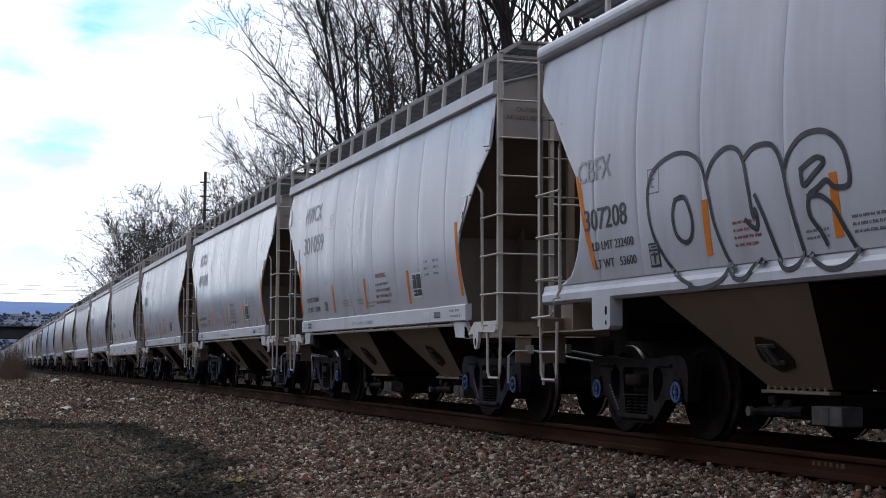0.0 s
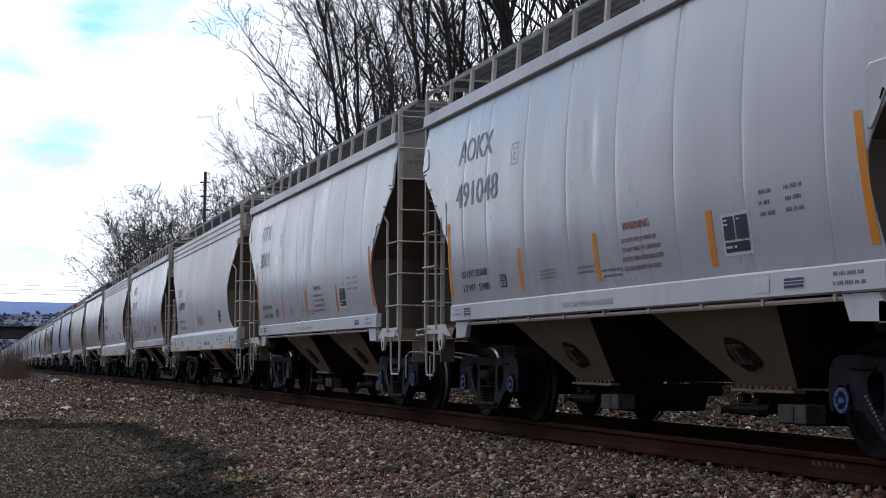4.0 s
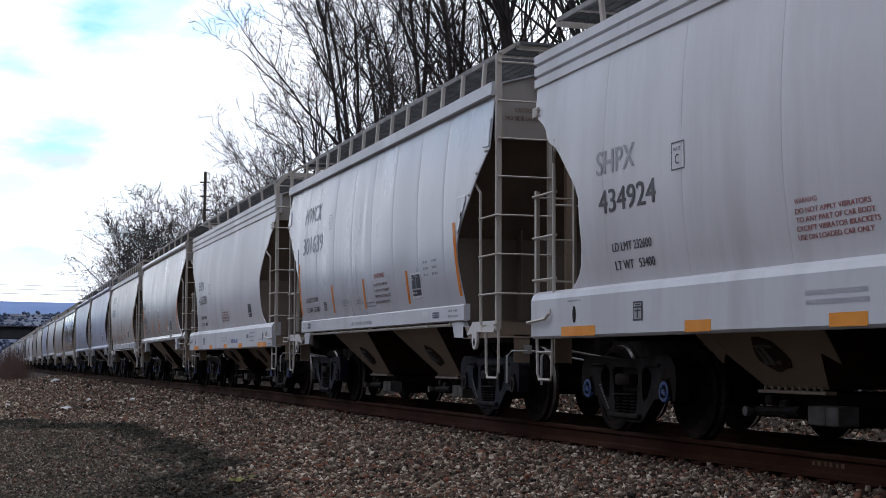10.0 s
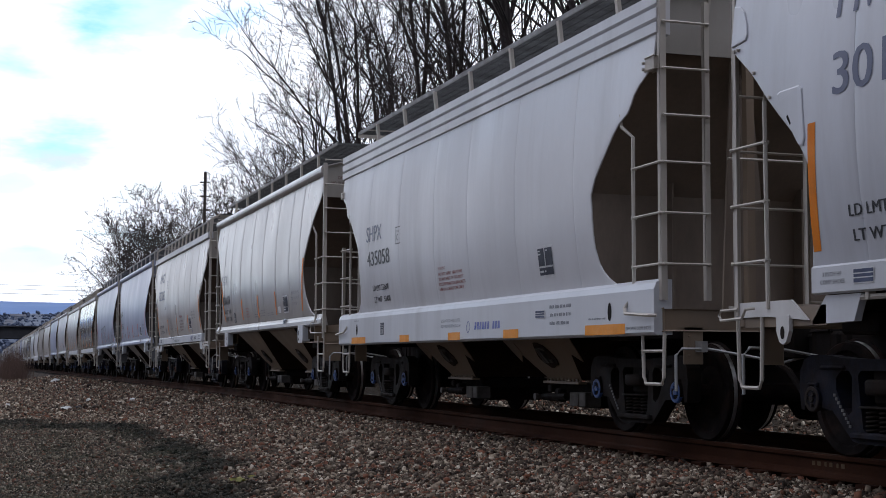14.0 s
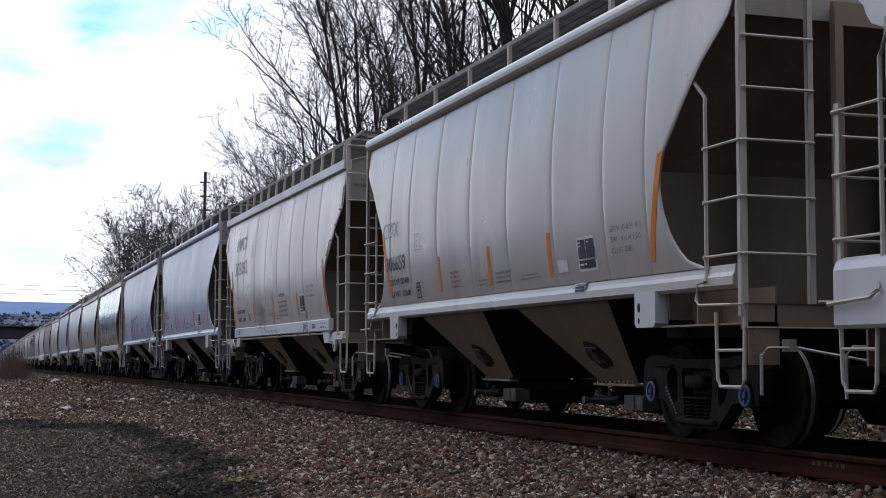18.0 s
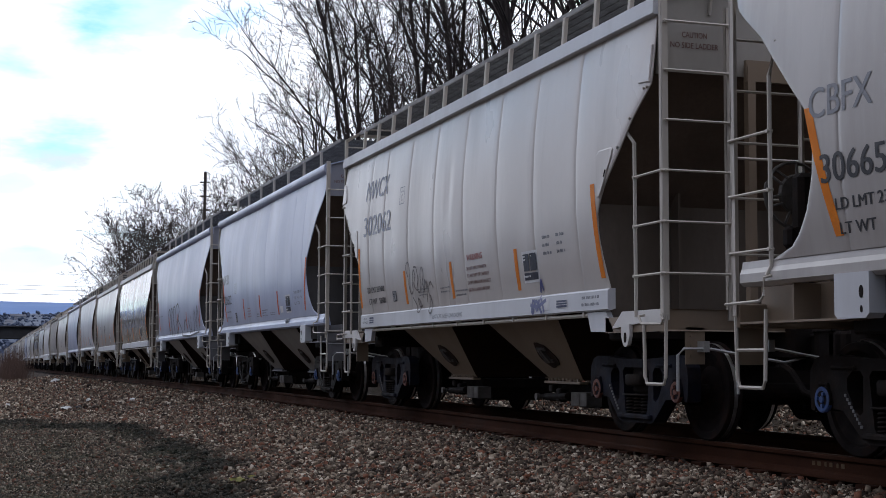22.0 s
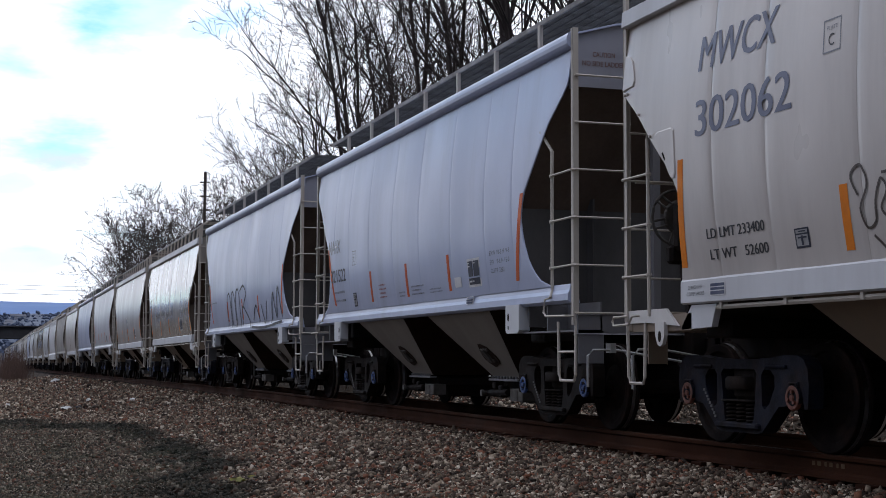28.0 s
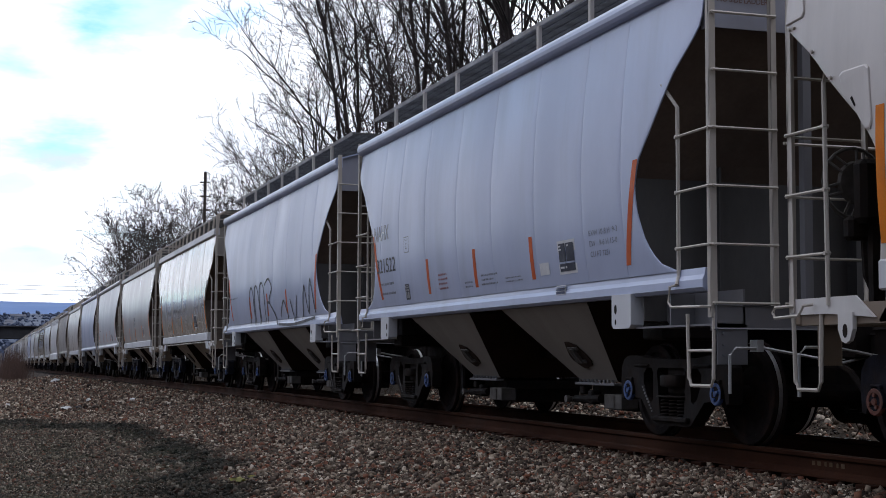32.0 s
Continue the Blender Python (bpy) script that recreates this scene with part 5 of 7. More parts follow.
def build_truck(car, kind, sy, detail, frame_mat, cap_mat):
    """Two wheelsets, two cast side frames with springs, and a bolster."""
    yc = sy * TRUCK_AT[kind]

    def bolster(bm):
        box(bm, -1.05, 1.05, -0.20, 0.20, 0.42, 0.72, 0.03)
        box(bm, -0.35, 0.35, -0.30, 0.30, 0.70, 0.86, 0.03)
        for s in (-1, 1):
            box(bm, -0.95, 0.95, s * 0.72 - 0.05, s * 0.72 + 0.05, 0.33, 0.43, 0.01)
    part("bolster", shared("bolster", bolster), STEEL_DARK, car, "", pose(0, yc, 0))

    def frame_mesh(bm):
        # the cast frame: a rounded outline with two corner windows and the spring pocket between
        half = [(0.30, 0.745), (0.52, 0.755), (0.74, 0.775), (0.92, 0.775), (1.02, 0.745), (1.08, 0.67), (1.095, 0.55), (1.08, 0.36), (1.03, 0.35), (0.99, 0.50), (0.95, 0.565), (0.83, 0.565),
                (0.79, 0.50), (0.78, 0.38), (0.72, 0.37), (0.64, 0.36), (0.48, 0.20), (0.38, 0.105), (0.30, 0.085)]
        outer = half + [(-y, z) for y, z in half[::-1]]
        holes = [[(s * y, z) for y, z in ((0.375, 0.62), (0.42, 0.665), (0.52, 0.66), (0.585, 0.61), (0.585, 0.53), (0.50, 0.39), (0.43, 0.33), (0.385, 0.36))] for s in (-1, 1)]
        holes.append([(-0.30, 0.63), (-0.26, 0.665), (0.26, 0.665), (0.30, 0.63), (0.245, 0.22), (0.22, 0.19), (-0.22, 0.19), (-0.245, 0.22)])
        edges = []
        for ring in (outer, *holes):
            vs = [bm.verts.new((-1.075, y, z)) for y, z in ring]
            edges += [bm.edges.new((vs[i], vs[(i + 1) % len(vs)])) for i in range(len(vs))]
        bmesh.ops.triangle_fill(bm, use_beauty=True, use_dissolve=False, edges=edges)
        more = bmesh.ops.extrude_face_region(bm, geom=list(bm.faces))["geom"]
        for v in more:
            if isinstance(v, bmesh.types.BMVert):
                v.co.x = -0.935
        # raised rims, bearing adapters and the spring seat
        box(bm, -1.12, -0.92, -0.36, 0.36, 0.125, 0.185, 0.015)
        for s in (-1, 1):
            tube(bm, [(-1.10, s * 0.889, 0.457), (-0.90, s * 0.889, 0.457)], 0.108, 14)
            box(bm, -1.10, -0.92, s * 0.889 - 0.07, s * 0.889 + 0.07, 0.54, 0.575, 0.01)
            box(bm, -1.10, -1.06, s * 0.62 - 0.16, s * 0.62 + 0.16, 0.67, 0.70, 0.012)
        for v in bm.verts:
            v.co.z = 0.457 + (v.co.z - 0.457) * (1.09 if v.co.z > 0.457 else 0.86)
            v.co.x -= 0.03

    def springs(bm):
        for y in (-0.165, 0.0, 0.165):
            pts = []
            for k in range(49):
                w = k * 2 * math.pi / 9
                pts.append((-1.0 + 0.062 * math.cos(w), y + 0.062 * math.sin(w), 0.20 + 0.235 * k / 48))
            tube(bm, pts, 0.014, 5)
        box(bm, -1.09, -0.92, -0.26, 0.26, 0.435, 0.46, 0.01)
        box(bm, -1.10, -0.90, -0.17, 0.17, 0.50, 0.62, 0.02)
        for v in bm.verts:
            if v.co.z < 0.47:
                v.co.z = 0.225 + (v.co.z - 0.20) * 0.75
            v.co.x -= 0.05
    for sx in (-1, 1):
        turn = pose(0, yc, 0) if sx < 0 else pose(0, yc, 0, 0, 0, 180)
        side = part("side_frame", shared("side_frame", frame_mesh), frame_mat, car, "", turn)
        if detail:
            def cast(bm):
                for k in range(9):
                    f = k / 8
                    y, z = 0.60 - 0.20 * f, 0.495 - 0.23 * f
                    box(bm, -1.112, -1.10, y - 0.012, y + 0.016, z - 0.012, z + 0.010)
            part("cast_mark", shared("cast_mark", cast), CHALK, side, "row of pale unreadable cast characters")
            part("spring", shared("spring_nest", springs, True), STEEL_DARK, side, "rusty coil springs")

    sides = 36 if detail else 14

    def wheelset(bm):
        # wheel discs with flanges, axle
        for s in (-1, 1):
            prof = [(0.66, 0.10), (0.665, 0.20), (0.70, 0.36), (0.685, 0.375), (0.685, 0.478), (0.70, 0.482), (0.715, 0.474), (0.722, WHEEL + 0.002),
                    (0.80, WHEEL - 0.004), (0.808, 0.445), (0.808, 0.385), (0.785, 0.37), (0.755, 0.25), (0.79, 0.15), (0.80, 0.10)]
            lathe(bm, [(s * a, r) for a, r in prof], sides)
        lathe(bm, [(-1.07, 0.07), (-0.8, 0.08), (-0.6, 0.09), (0.6, 0.09), (0.8, 0.08), (1.07, 0.07)], 12)

    def tread(bm):
        lathe(bm, [(-0.724, WHEEL + 0.004), (-0.762, WHEEL + 0.002)], 48)
        for f in [f for f in bm.faces if len(f.verts) > 4]:
            bm.faces.remove(f)

    def cap(bm):
        lathe(bm, [(-1.10, 0.105), (-1.125, 0.105), (-1.135, 0.095), (-1.135, 0.07), (-1.128, 0.066), (-1.128, 0.03), (-1.142, 0.025), (-1.142, 0.005)], 18)
        for k in range(3):
            w = k * 2 * math.pi / 3
            y, z = 0.052 * math.cos(w), 0.052 * math.sin(w)
            tube(bm, [(-1.125, y, z), (-1.150, y, z)], 0.017, 6)
    for s in (-1, 1):
        axle = part("wheelset", shared(("wheelset", sides), wheelset, False), WHEEL_MAT, car, "", pose(0, yc + s * 0.889, WHEEL))
        if detail:
            part("tread", shared("tread", tread, True), TREAD, axle, "bright polished tread")
            part("tread", shared("tread", tread, True), TREAD, axle, "bright polished tread", pose(0, 0, 0, 0, 0, 180))
            part("bearing_cap", shared("bearing_cap", cap), cap_mat, axle, "worn blue bearing cap" if cap_mat is BLUE_CAP else "rusty bearing cap with three bolts")


def build_car(kind, body, frame_key="beige", detail=2, label="", cap_mat=None, dent=0):
    """One two-bay covered hopper. detail 2: passes close by; 1: stays in the distance."""
    spec = KIND[kind]
    paint_mat, frame_mat = PAINT[body], FRAME[frame_key]
    cap_mat = cap_mat or BLUE_CAP
    car = new("hopper_car")
    tagged(car, label or "pale grey covered hopper car on the rails", "freight car", "cars of the train")
    SKIN["dent"] = dent
    seams = spec["seams"]
    for k in range(len(seams) + 1):
        part("side_panel", side_panel(kind, k, -1, dent, detail > 1), paint_mat, car)
    part("far_side", shared(("far_side", kind), lambda bm: build_side(bm, kind, 1), True), paint_mat, car)

    s0, s1 = spec["sill"]
    half = spec["sill_half"]

    for sx in (-1, 1):
        def sill(bm):
            if kind == "A":
                prism(bm, [(sx * 1.44, s0 + 0.02), (sx * 1.50, s0), (sx * 1.525, s0 + 0.015), (sx * 1.525, s1 - 0.02), (sx * 1.505, s1), (sx * 1.44, s1)], "y", -half, half)
            elif kind in "BD":
                prism(bm, [(sx * 1.40, s0), (sx * 1.50, s0), (sx * 1.535, s0 + 0.03), (sx * 1.535, s0 + 0.10), (sx * 1.515, s0 + 0.14), (sx * 1.505, s1), (sx * 1.44, s1)], "y", -half, half)
            else:
                prism(bm, [(sx * 1.40, s0), (sx * 1.56, s0), (sx * 1.585, s0 + 0.025), (sx * 1.585, s1 - 0.09), (sx * 1.56, s1 - 0.03), (sx * 1.505, s1 + 0.005), (sx * 1.40, s1)], "y", -half, half)
        part("side_sill", shared(("sill", kind, sx), sill), SILL if kind not in "BD" else paint_mat, car, "smooth pale side sill")

        def eave(bm):
            e0, e1 = spec["eave"]
            if kind == "C":
                pts = [(sx * 1.40, e0)]
                for i in range(3):
                    z0, z1 = e0 + (e1 - e0) * i / 3, e0 + (e1 - e0) * (i + 1) / 3
                    pts += [(sx * 1.51, z0 + 0.002), (sx * 1.545, z0 + 0.02), (sx * 1.545, z1 - 0.02), (sx * 1.51, z1 - 0.002)]
                prism(bm, pts + [(sx * 1.40, e1)], "y", -spec["eave_half"], spec["eave_half"])
            elif kind in "BD":
                pts = [(sx * 1.44, e0), (sx * 1.52, e0)]
                for a in range(-3, 4):
                    w = a * math.pi / 7
                    pts.append((sx * (1.50 + 0.07 * math.cos(w)), (e0 + e1) / 2 + (e1 - e0) / 2 * math.sin(w)))
                prism(bm, pts + [(sx * 1.44, e1)], "y", -spec["eave_half"], spec["eave_half"])
            else:
                prism(bm, [(sx * 1.42, e0), (sx * 1.55, e0), (sx * 1.565, e0 + 0.012), (sx * 1.555, e1 - 0.01), (sx * 1.54, e1), (sx * 1.42, e1)], "y", -spec["eave_half"], spec["eave_half"])
        part("top_chord", shared(("eave", kind, sx), eave), paint_mat if kind != "A" else SILL, car)

    def roof(bm):
        e1 = spec["eave"][1]
        h = spec["eave_half"] - 0.02
        pts = [(-1.5, e1 - 0.02), (-1.0, e1 + 0.12), (-0.5, e1 + 0.19), (0, e1 + 0.21), (0.5, e1 + 0.19), (1.0, e1 + 0.12), (1.5, e1 - 0.02)]
        prism(bm, pts + [(x, z - 0.02) for x, z in pts[::-1]], "y", -h, h)
    part("roof", shared(("roof", kind), roof, False), paint_mat, car)

    def hatch(bm):
        e1 = spec["eave"][1]
        box(bm, -0.30, 0.30, -4.6, 4.6, e1 + 0.18, e1 + 0.30, 0.03)
        for y in (-4.0, -2.0, 0.0, 2.0, 4.0):
            box(bm, -0.36, 0.36, y - 0.05, y + 0.05, e1 + 0.28, e1 + 0.34, 0.01)
    part("hatch_cover", shared(("hatch", kind), hatch), paint_mat, car)

    # running boards of open grating
    for sx in (-1, 1):
        def grating(bm):
            zt, ln = BOARD_Z[kind], 5.95 if kind == "A" else 5.75
            for i in range(8):
                x = sx * (1.28 - 0.9 * i / 7)
                if 0 < i < 7:
                    box(bm, x - 0.005, x + 0.005, -ln, ln, zt - 0.03, zt)
            n = 340 if detail > 1 else 90
            for i in range(n + 1):
                y = -ln + 2 * ln * i / n
                v = [bm.verts.new((sx * x, y + d, z)) for x in (1.28, 0.38) for d, z in ((-0.005, zt - 0.028), (0.005, zt - 0.028), (0.0, zt - 0.003))]
                bm.faces.new((v[0], v[1], v[4], v[3]))
                bm.faces.new((v[1], v[2], v[5], v[4])); bm.faces.new((v[2], v[0], v[3], v[5]))
        board = part("running_board", shared(("grating", kind, sx, detail > 1), grating), GRATE, car, "open steel grating walkway")

        def edging(bm):
            ln = 5.95 if kind == "A" else 5.75
            for x in (1.28, 0.38):
                box(bm, sx * x - 0.012, sx * x + 0.012, -ln, ln, BOARD_Z[kind] - 0.05, BOARD_Z[kind] + 0.002)
        part("board_edge", shared(("board_edge", kind, sx), edging), GALV_EDGE, board, "pale galvanised edge bar")

        def post(bm):
            low, foot = spec["eave"][1] - 0.03, {"A": 1.315, "B": 1.28, "C": 1.235, "D": 1.28}[kind]
            prism(bm, [(sx * (foot + 0.022), low), (sx * 1.302, BOARD_Z[kind] - 0.04), (sx * 1.258, BOARD_Z[kind] - 0.04), (sx * (foot - 0.022), low)], "y", -0.03, 0.03)
        me = shared(("board_post", kind, sx), post)
        if detail > 1 or sx < 0:
            n = int(5.5 / spec["posts"])
            for i in range(-n, n + 1):
                part("board_bracket", me, RAIL_PAINT, car, "", pose(0, i * spec["posts"] + (0.3 if kind == "A" else 0.1), 0))

    # hopper bays
    for k, yc in enumerate((-1.82, 1.82)):
        def bay(bm):
            top = [(-1.45, -1.24, 1.345), (1.45, -1.24, 1.345), (1.45, 1.24, 1.345), (-1.45, 1.24, 1.345)]
            bot = [(-0.745, -0.48, 0.52), (0.745, -0.48, 0.52), (0.745, 0.48, 0.52), (-0.745, 0.48, 0.52)]
            a = [bm.verts.new(p) for p in top]
            b = [bm.verts.new(p) for p in bot]
            for i in range(4):
                if i in (3, 1):
                    bm.faces.new((a[i], a[(i + 1) % 4], b[(i + 1) % 4], b[i]))
            bm.faces.new(b)
        def ends(bm):
            for s in (-1, 1):
                w0, w1 = s * 1.23, s * 0.47
                v = [bm.verts.new(p) for p in ((-1.43, w0, 1.34), (1.43, w0, 1.34), (0.735, w1, 0.52), (-0.735, w1, 0.52))]
                bm.faces.new(v)
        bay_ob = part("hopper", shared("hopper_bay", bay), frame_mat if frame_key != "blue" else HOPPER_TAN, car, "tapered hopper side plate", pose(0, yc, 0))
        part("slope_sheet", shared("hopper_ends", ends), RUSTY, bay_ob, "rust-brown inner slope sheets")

        for s in (-1, 1):
            def flange(bm):
                box(bm, s * 0.815, s * 0.70, -0.53, 0.53, 0.475, 0.505, 0.006)
                for i in range(9):
                    y = -0.45 + 0.11 * i
                    tube(bm, [(s * 0.79, y, 0.50), (s * 0.79, y, 0.54)], 0.016, 6)
            part("outlet_flange", shared(("outlet_flange", s), flange), frame_mat, bay_ob, "bolted outlet flange")
        if kind == "C" and detail > 1:
            for s in (-1, 1):
                def ear(bm):
                    # a pointed wing of plate beside the bay
                    rim = [(0.74, 1.0), (1.04, 1.0), (0.99, 0.86), (0.93, 0.73), (0.80, 0.80), (0.70, 0.84)]
                    face = [Vector((-0.745 - 0.705 * (z - 0.52) / 0.825 - 0.004, s * y, z)) for y, z in rim]
                    a = [bm.verts.new(p) for p in face]
                    b = [bm.verts.new(p + Vector((0.012, 0, 0))) for p in face]
                    bm.faces.new(a); bm.faces.new(b[::-1])
                    for i in range(6):
                        bm.faces.new((a[i], a[(i + 1) % 6], b[(i + 1) % 6], b[i]))
                part("wing_plate", shared(("wing_plate", s), ear), frame_mat, bay_ob, "pointed plate wing beside the bay")
        if detail > 1:
            def gate(bm):
                box(bm, -0.62, 0.62, -0.42, 0.46, 0.36, 0.485, 0.01)
                tube(bm, [(-0.74, 0.52, 0.31), (0.74, 0.52, 0.31)], 0.05, 8)
                tube(bm, [(-0.77, 0.60, 0.31), (-0.77, -0.10, 0.33)], 0.045, 8)
                box(bm, -0.80, -0.68, 0.08, 0.22, 0.26, 0.42, 0.02)
                box(bm, -0.79, -0.70, 0.34, 0.46, 0.37, 0.46, 0.015)
                prism(bm, [(-0.40, 0.40), (-0.30, 0.19), (0.30, 0.19), (0.40, 0.40)], "x", -0.45, 0.45)
            part("outlet_gate", shared("outlet_gate", gate), STEEL_DARK, bay_ob, "dark discharge gate with shafts")

            def rack(bm):
                box(bm, -0.80, -0.60, -0.68, -0.24, 0.225, 0.385, 0.008)
                box(bm, -0.806, -0.798, -0.50, -0.47, 0.235, 0.375)
            part("gate_housing", shared("gate_housing", rack), GATE_GREY, bay_ob, "grey gate housing")

            def capstan(bm):
                lathe(bm, [(-0.76, 0.03), (-0.86, 0.03), (-0.862, 0.045), (-0.90, 0.045), (-0.90, 0.02)], 10)
            part("capstan", shared("capstan", capstan), GATE_GREY, bay_ob, "", pose(0.02, 0.64, 0.31))

            def plug(bm):
                # inspection plug, a pressed patch on the sloping plate
                k2 = Vector((0.705, 0, -0.825)).normalized()
                nrm = Vector((-0.825, 0, -0.705)).normalized()
                c = Vector((-0.998, 0.0, 0.815))
                side = Vector((0, 1, 0))
                def quad(u0, u1, v0, v1, t):
                    pts = [c + side * u + k2 * v for u, v in ((u0, v0), (u1, v0), (u1, v1), (u0, v1))]
                    lo_ = [bm.verts.new(p + nrm * 0.002) for p in pts]
                    hi_ = [bm.verts.new(p + nrm * t) for p in pts]
                    bm.faces.new(hi_)
                    for i in range(4):
                        bm.faces.new((lo_[i], lo_[(i + 1) % 4], hi_[(i + 1) % 4], hi_[i]))
                if clamps:
                    quad(-0.15, 0.12, -0.12, -0.085, 0.03)
                    quad(-0.12, 0.15, 0.06, 0.10, 0.03)
                    quad(-0.05, 0.02, -0.11, 0.09, 0.045)
                    quad(0.07, 0.11, -0.08, 0.09, 0.035)
                    return
                ring = [c + side * (0.235 * (1 + 0.12 * math.sin(3 * a)) * math.cos(a)) + k2 * (0.19 * (1 + 0.1 * math.cos(5 * a)) * math.sin(a)) for a in [w * math.pi / 8 for w in range(16)]]
                lo_, hi_ = [bm.verts.new(p + nrm * 0.002) for p in ring], [bm.verts.new(p + nrm * 0.012) for p in ring]
                bm.faces.new(hi_)
                for i in range(16):
                    bm.faces.new((lo_[i], lo_[(i + 1) % 16], hi_[(i + 1) % 16], hi_[i]))
            clamps = False
            plug_ob = part("inspection_plug", shared("inspection_plug", plug), RUSTY, bay_ob, "rusty pressed inspection plug")
            clamps = True
            me = shared("plug_clamp", plug)
            if plug_ob:
                part("plug_clamp", me, GATE_GREY, bay_ob, "worn clamp bars of the plug")

    def centre(bm):
        box(bm, -0.27, 0.27, -6.0, 6.0, 0.78, 1.12, 0.01)
        box(bm, -0.16, 0.16, -1.0, 1.0, 1.1, 1.55)
        at = TRUCK_AT[kind]
        for s in (-1, 1):
            box(bm, -1.30, 1.30, s * at - 0.22, s * at + 0.22, 0.95, 1.12, 0.02)
    part("centre_sill", shared(("centre_sill", kind), centre), STEEL_DARK, car, "dark centre sill and body bolsters")

    for s in (-1, 1):
        def under(bm):
            # slope sheet that closes the body between a bay and the end
            prism(bm, [(s * 3.06, 1.34), (s * 4.36, 2.2), (s * 4.36, 2.22), (s * 3.05, 1.36)], "x", -1.38, 1.38)
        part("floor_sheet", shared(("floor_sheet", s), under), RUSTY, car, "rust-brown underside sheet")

    def ridge_sheet(bm):
        prism(bm, [(-0.68, 1.34), (0.0, 1.62), (0.65, 1.34), (0.65, 1.36), (0.0, 1.64), (-0.68, 1.36)], "x", -1.36, 1.36)
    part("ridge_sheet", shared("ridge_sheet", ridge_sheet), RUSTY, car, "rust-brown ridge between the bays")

    if kind == "A":
        for sx in (-1, 1):
            def pipe(bm):
                tube(bm, [(sx * 1.47, -4.1, 1.205), (sx * 1.47, 4.1, 1.205)], 0.022, 6)
                for i in range(9):
                    y = -4.0 + i
                    box(bm, sx * 1.50, sx * 1.44, y - 0.02, y + 0.02, 1.19, 1.245)
            part("vibrator_pipe", shared(("pipe", sx), pipe), RAIL_PAINT, car, "thin pipe clipped under the sill")
            for sy in (-1, 1):
                def tab(bm):
                    prism(bm, [(sy * 4.72, 1.06), (sy * 5.30, 1.10), (sy * 5.80, 1.10), (sy * 5.80, 1.22), (sy * 4.95, 1.22)], "x", sx * 1.515, sx * 1.495)
                    out = [(sy * 4.96, 1.10), (sy * 4.96, 0.98), (sy * 5.00, 0.90), (sy * 5.05, 0.88), (sy * 5.10, 0.90), (sy * 5.14, 0.98), (sy * 5.14, 1.10)]
                    prism(bm, out, "x", sx * 1.53, sx * 1.495)
                t = part("pulling_lug", shared(("tab", sx, sy), tab), LUG_PAINT, car, "pale lug plate with an oval hole")
                if detail > 1:
                    def hole(bm):
                        pts = [(sy * 5.05 + 0.028 * math.cos(a * math.pi / 6), 0.97 + 0.05 * math.sin(a * math.pi / 6)) for a in range(12)]
                        prism(bm, pts, "x", sx * 1.534, sx * 1.528)
                    part("lug_hole", shared(("tab_hole", sx, sy), hole), STEEL_DARK, t)
                if detail > 1 and sx < 0:
                    pts = [(4.95, 2.79), (4.91, 2.81), (4.64, 2.81), (4.60, 2.78), (4.575, 2.40), (4.60, 2.35), (4.64, 2.35), (4.68, 2.39), (4.93, 2.73)]
                    p = part("corner_patch", raised(kind, [(sy * a, b) for a, b in pts], 0.012, dent), paint_mat, car, "welded reinforcing patch with a slit")
                    part("patch_slit", raised(kind, [(sy * a, b) for a, b in ((4.81, 2.60), (4.79, 2.61), (4.75, 2.54), (4.76, 2.53))], 0.015, dent), STEEL_DARK, p)
                    pts = [(5.69, 3.66), (5.60, 3.64), (5.53, 3.58), (5.47, 3.46), (5.45, 3.37), (5.47, 3.33), (5.69, 3.31)]
                    g = part("corner_gusset", raised(kind, [(sy * a, b) for a, b in pts], 0.014, dent), paint_mat, car, "bent corner gusset plate")
                    for a, b in ((5.64, 3.27), (5.58, 3.27), (5.31, 3.03), (5.06, 2.79)):
                        me = shared("side_bolt", lambda bm: tube(bm, [(0.01, 0, 0), (-0.016, 0, 0)], 0.014, 8))
                        part("bolt", me, RAIL_PAINT, g, "", pose(-lerp_table(SIDE_X, b), sy * a, b))
                def skid(bm):
                    prism(bm, [(sy * 4.08, 1.235), (sy * 4.17, 1.04), (sy * 4.70, 1.025), (sy * 4.70, 1.05), (sy * 4.52, 1.235)], "x", sx * 1.49, sx * 1.43)
                part("bolster_end", shared(("bolster_end", sx, sy), skid), SILL, car)
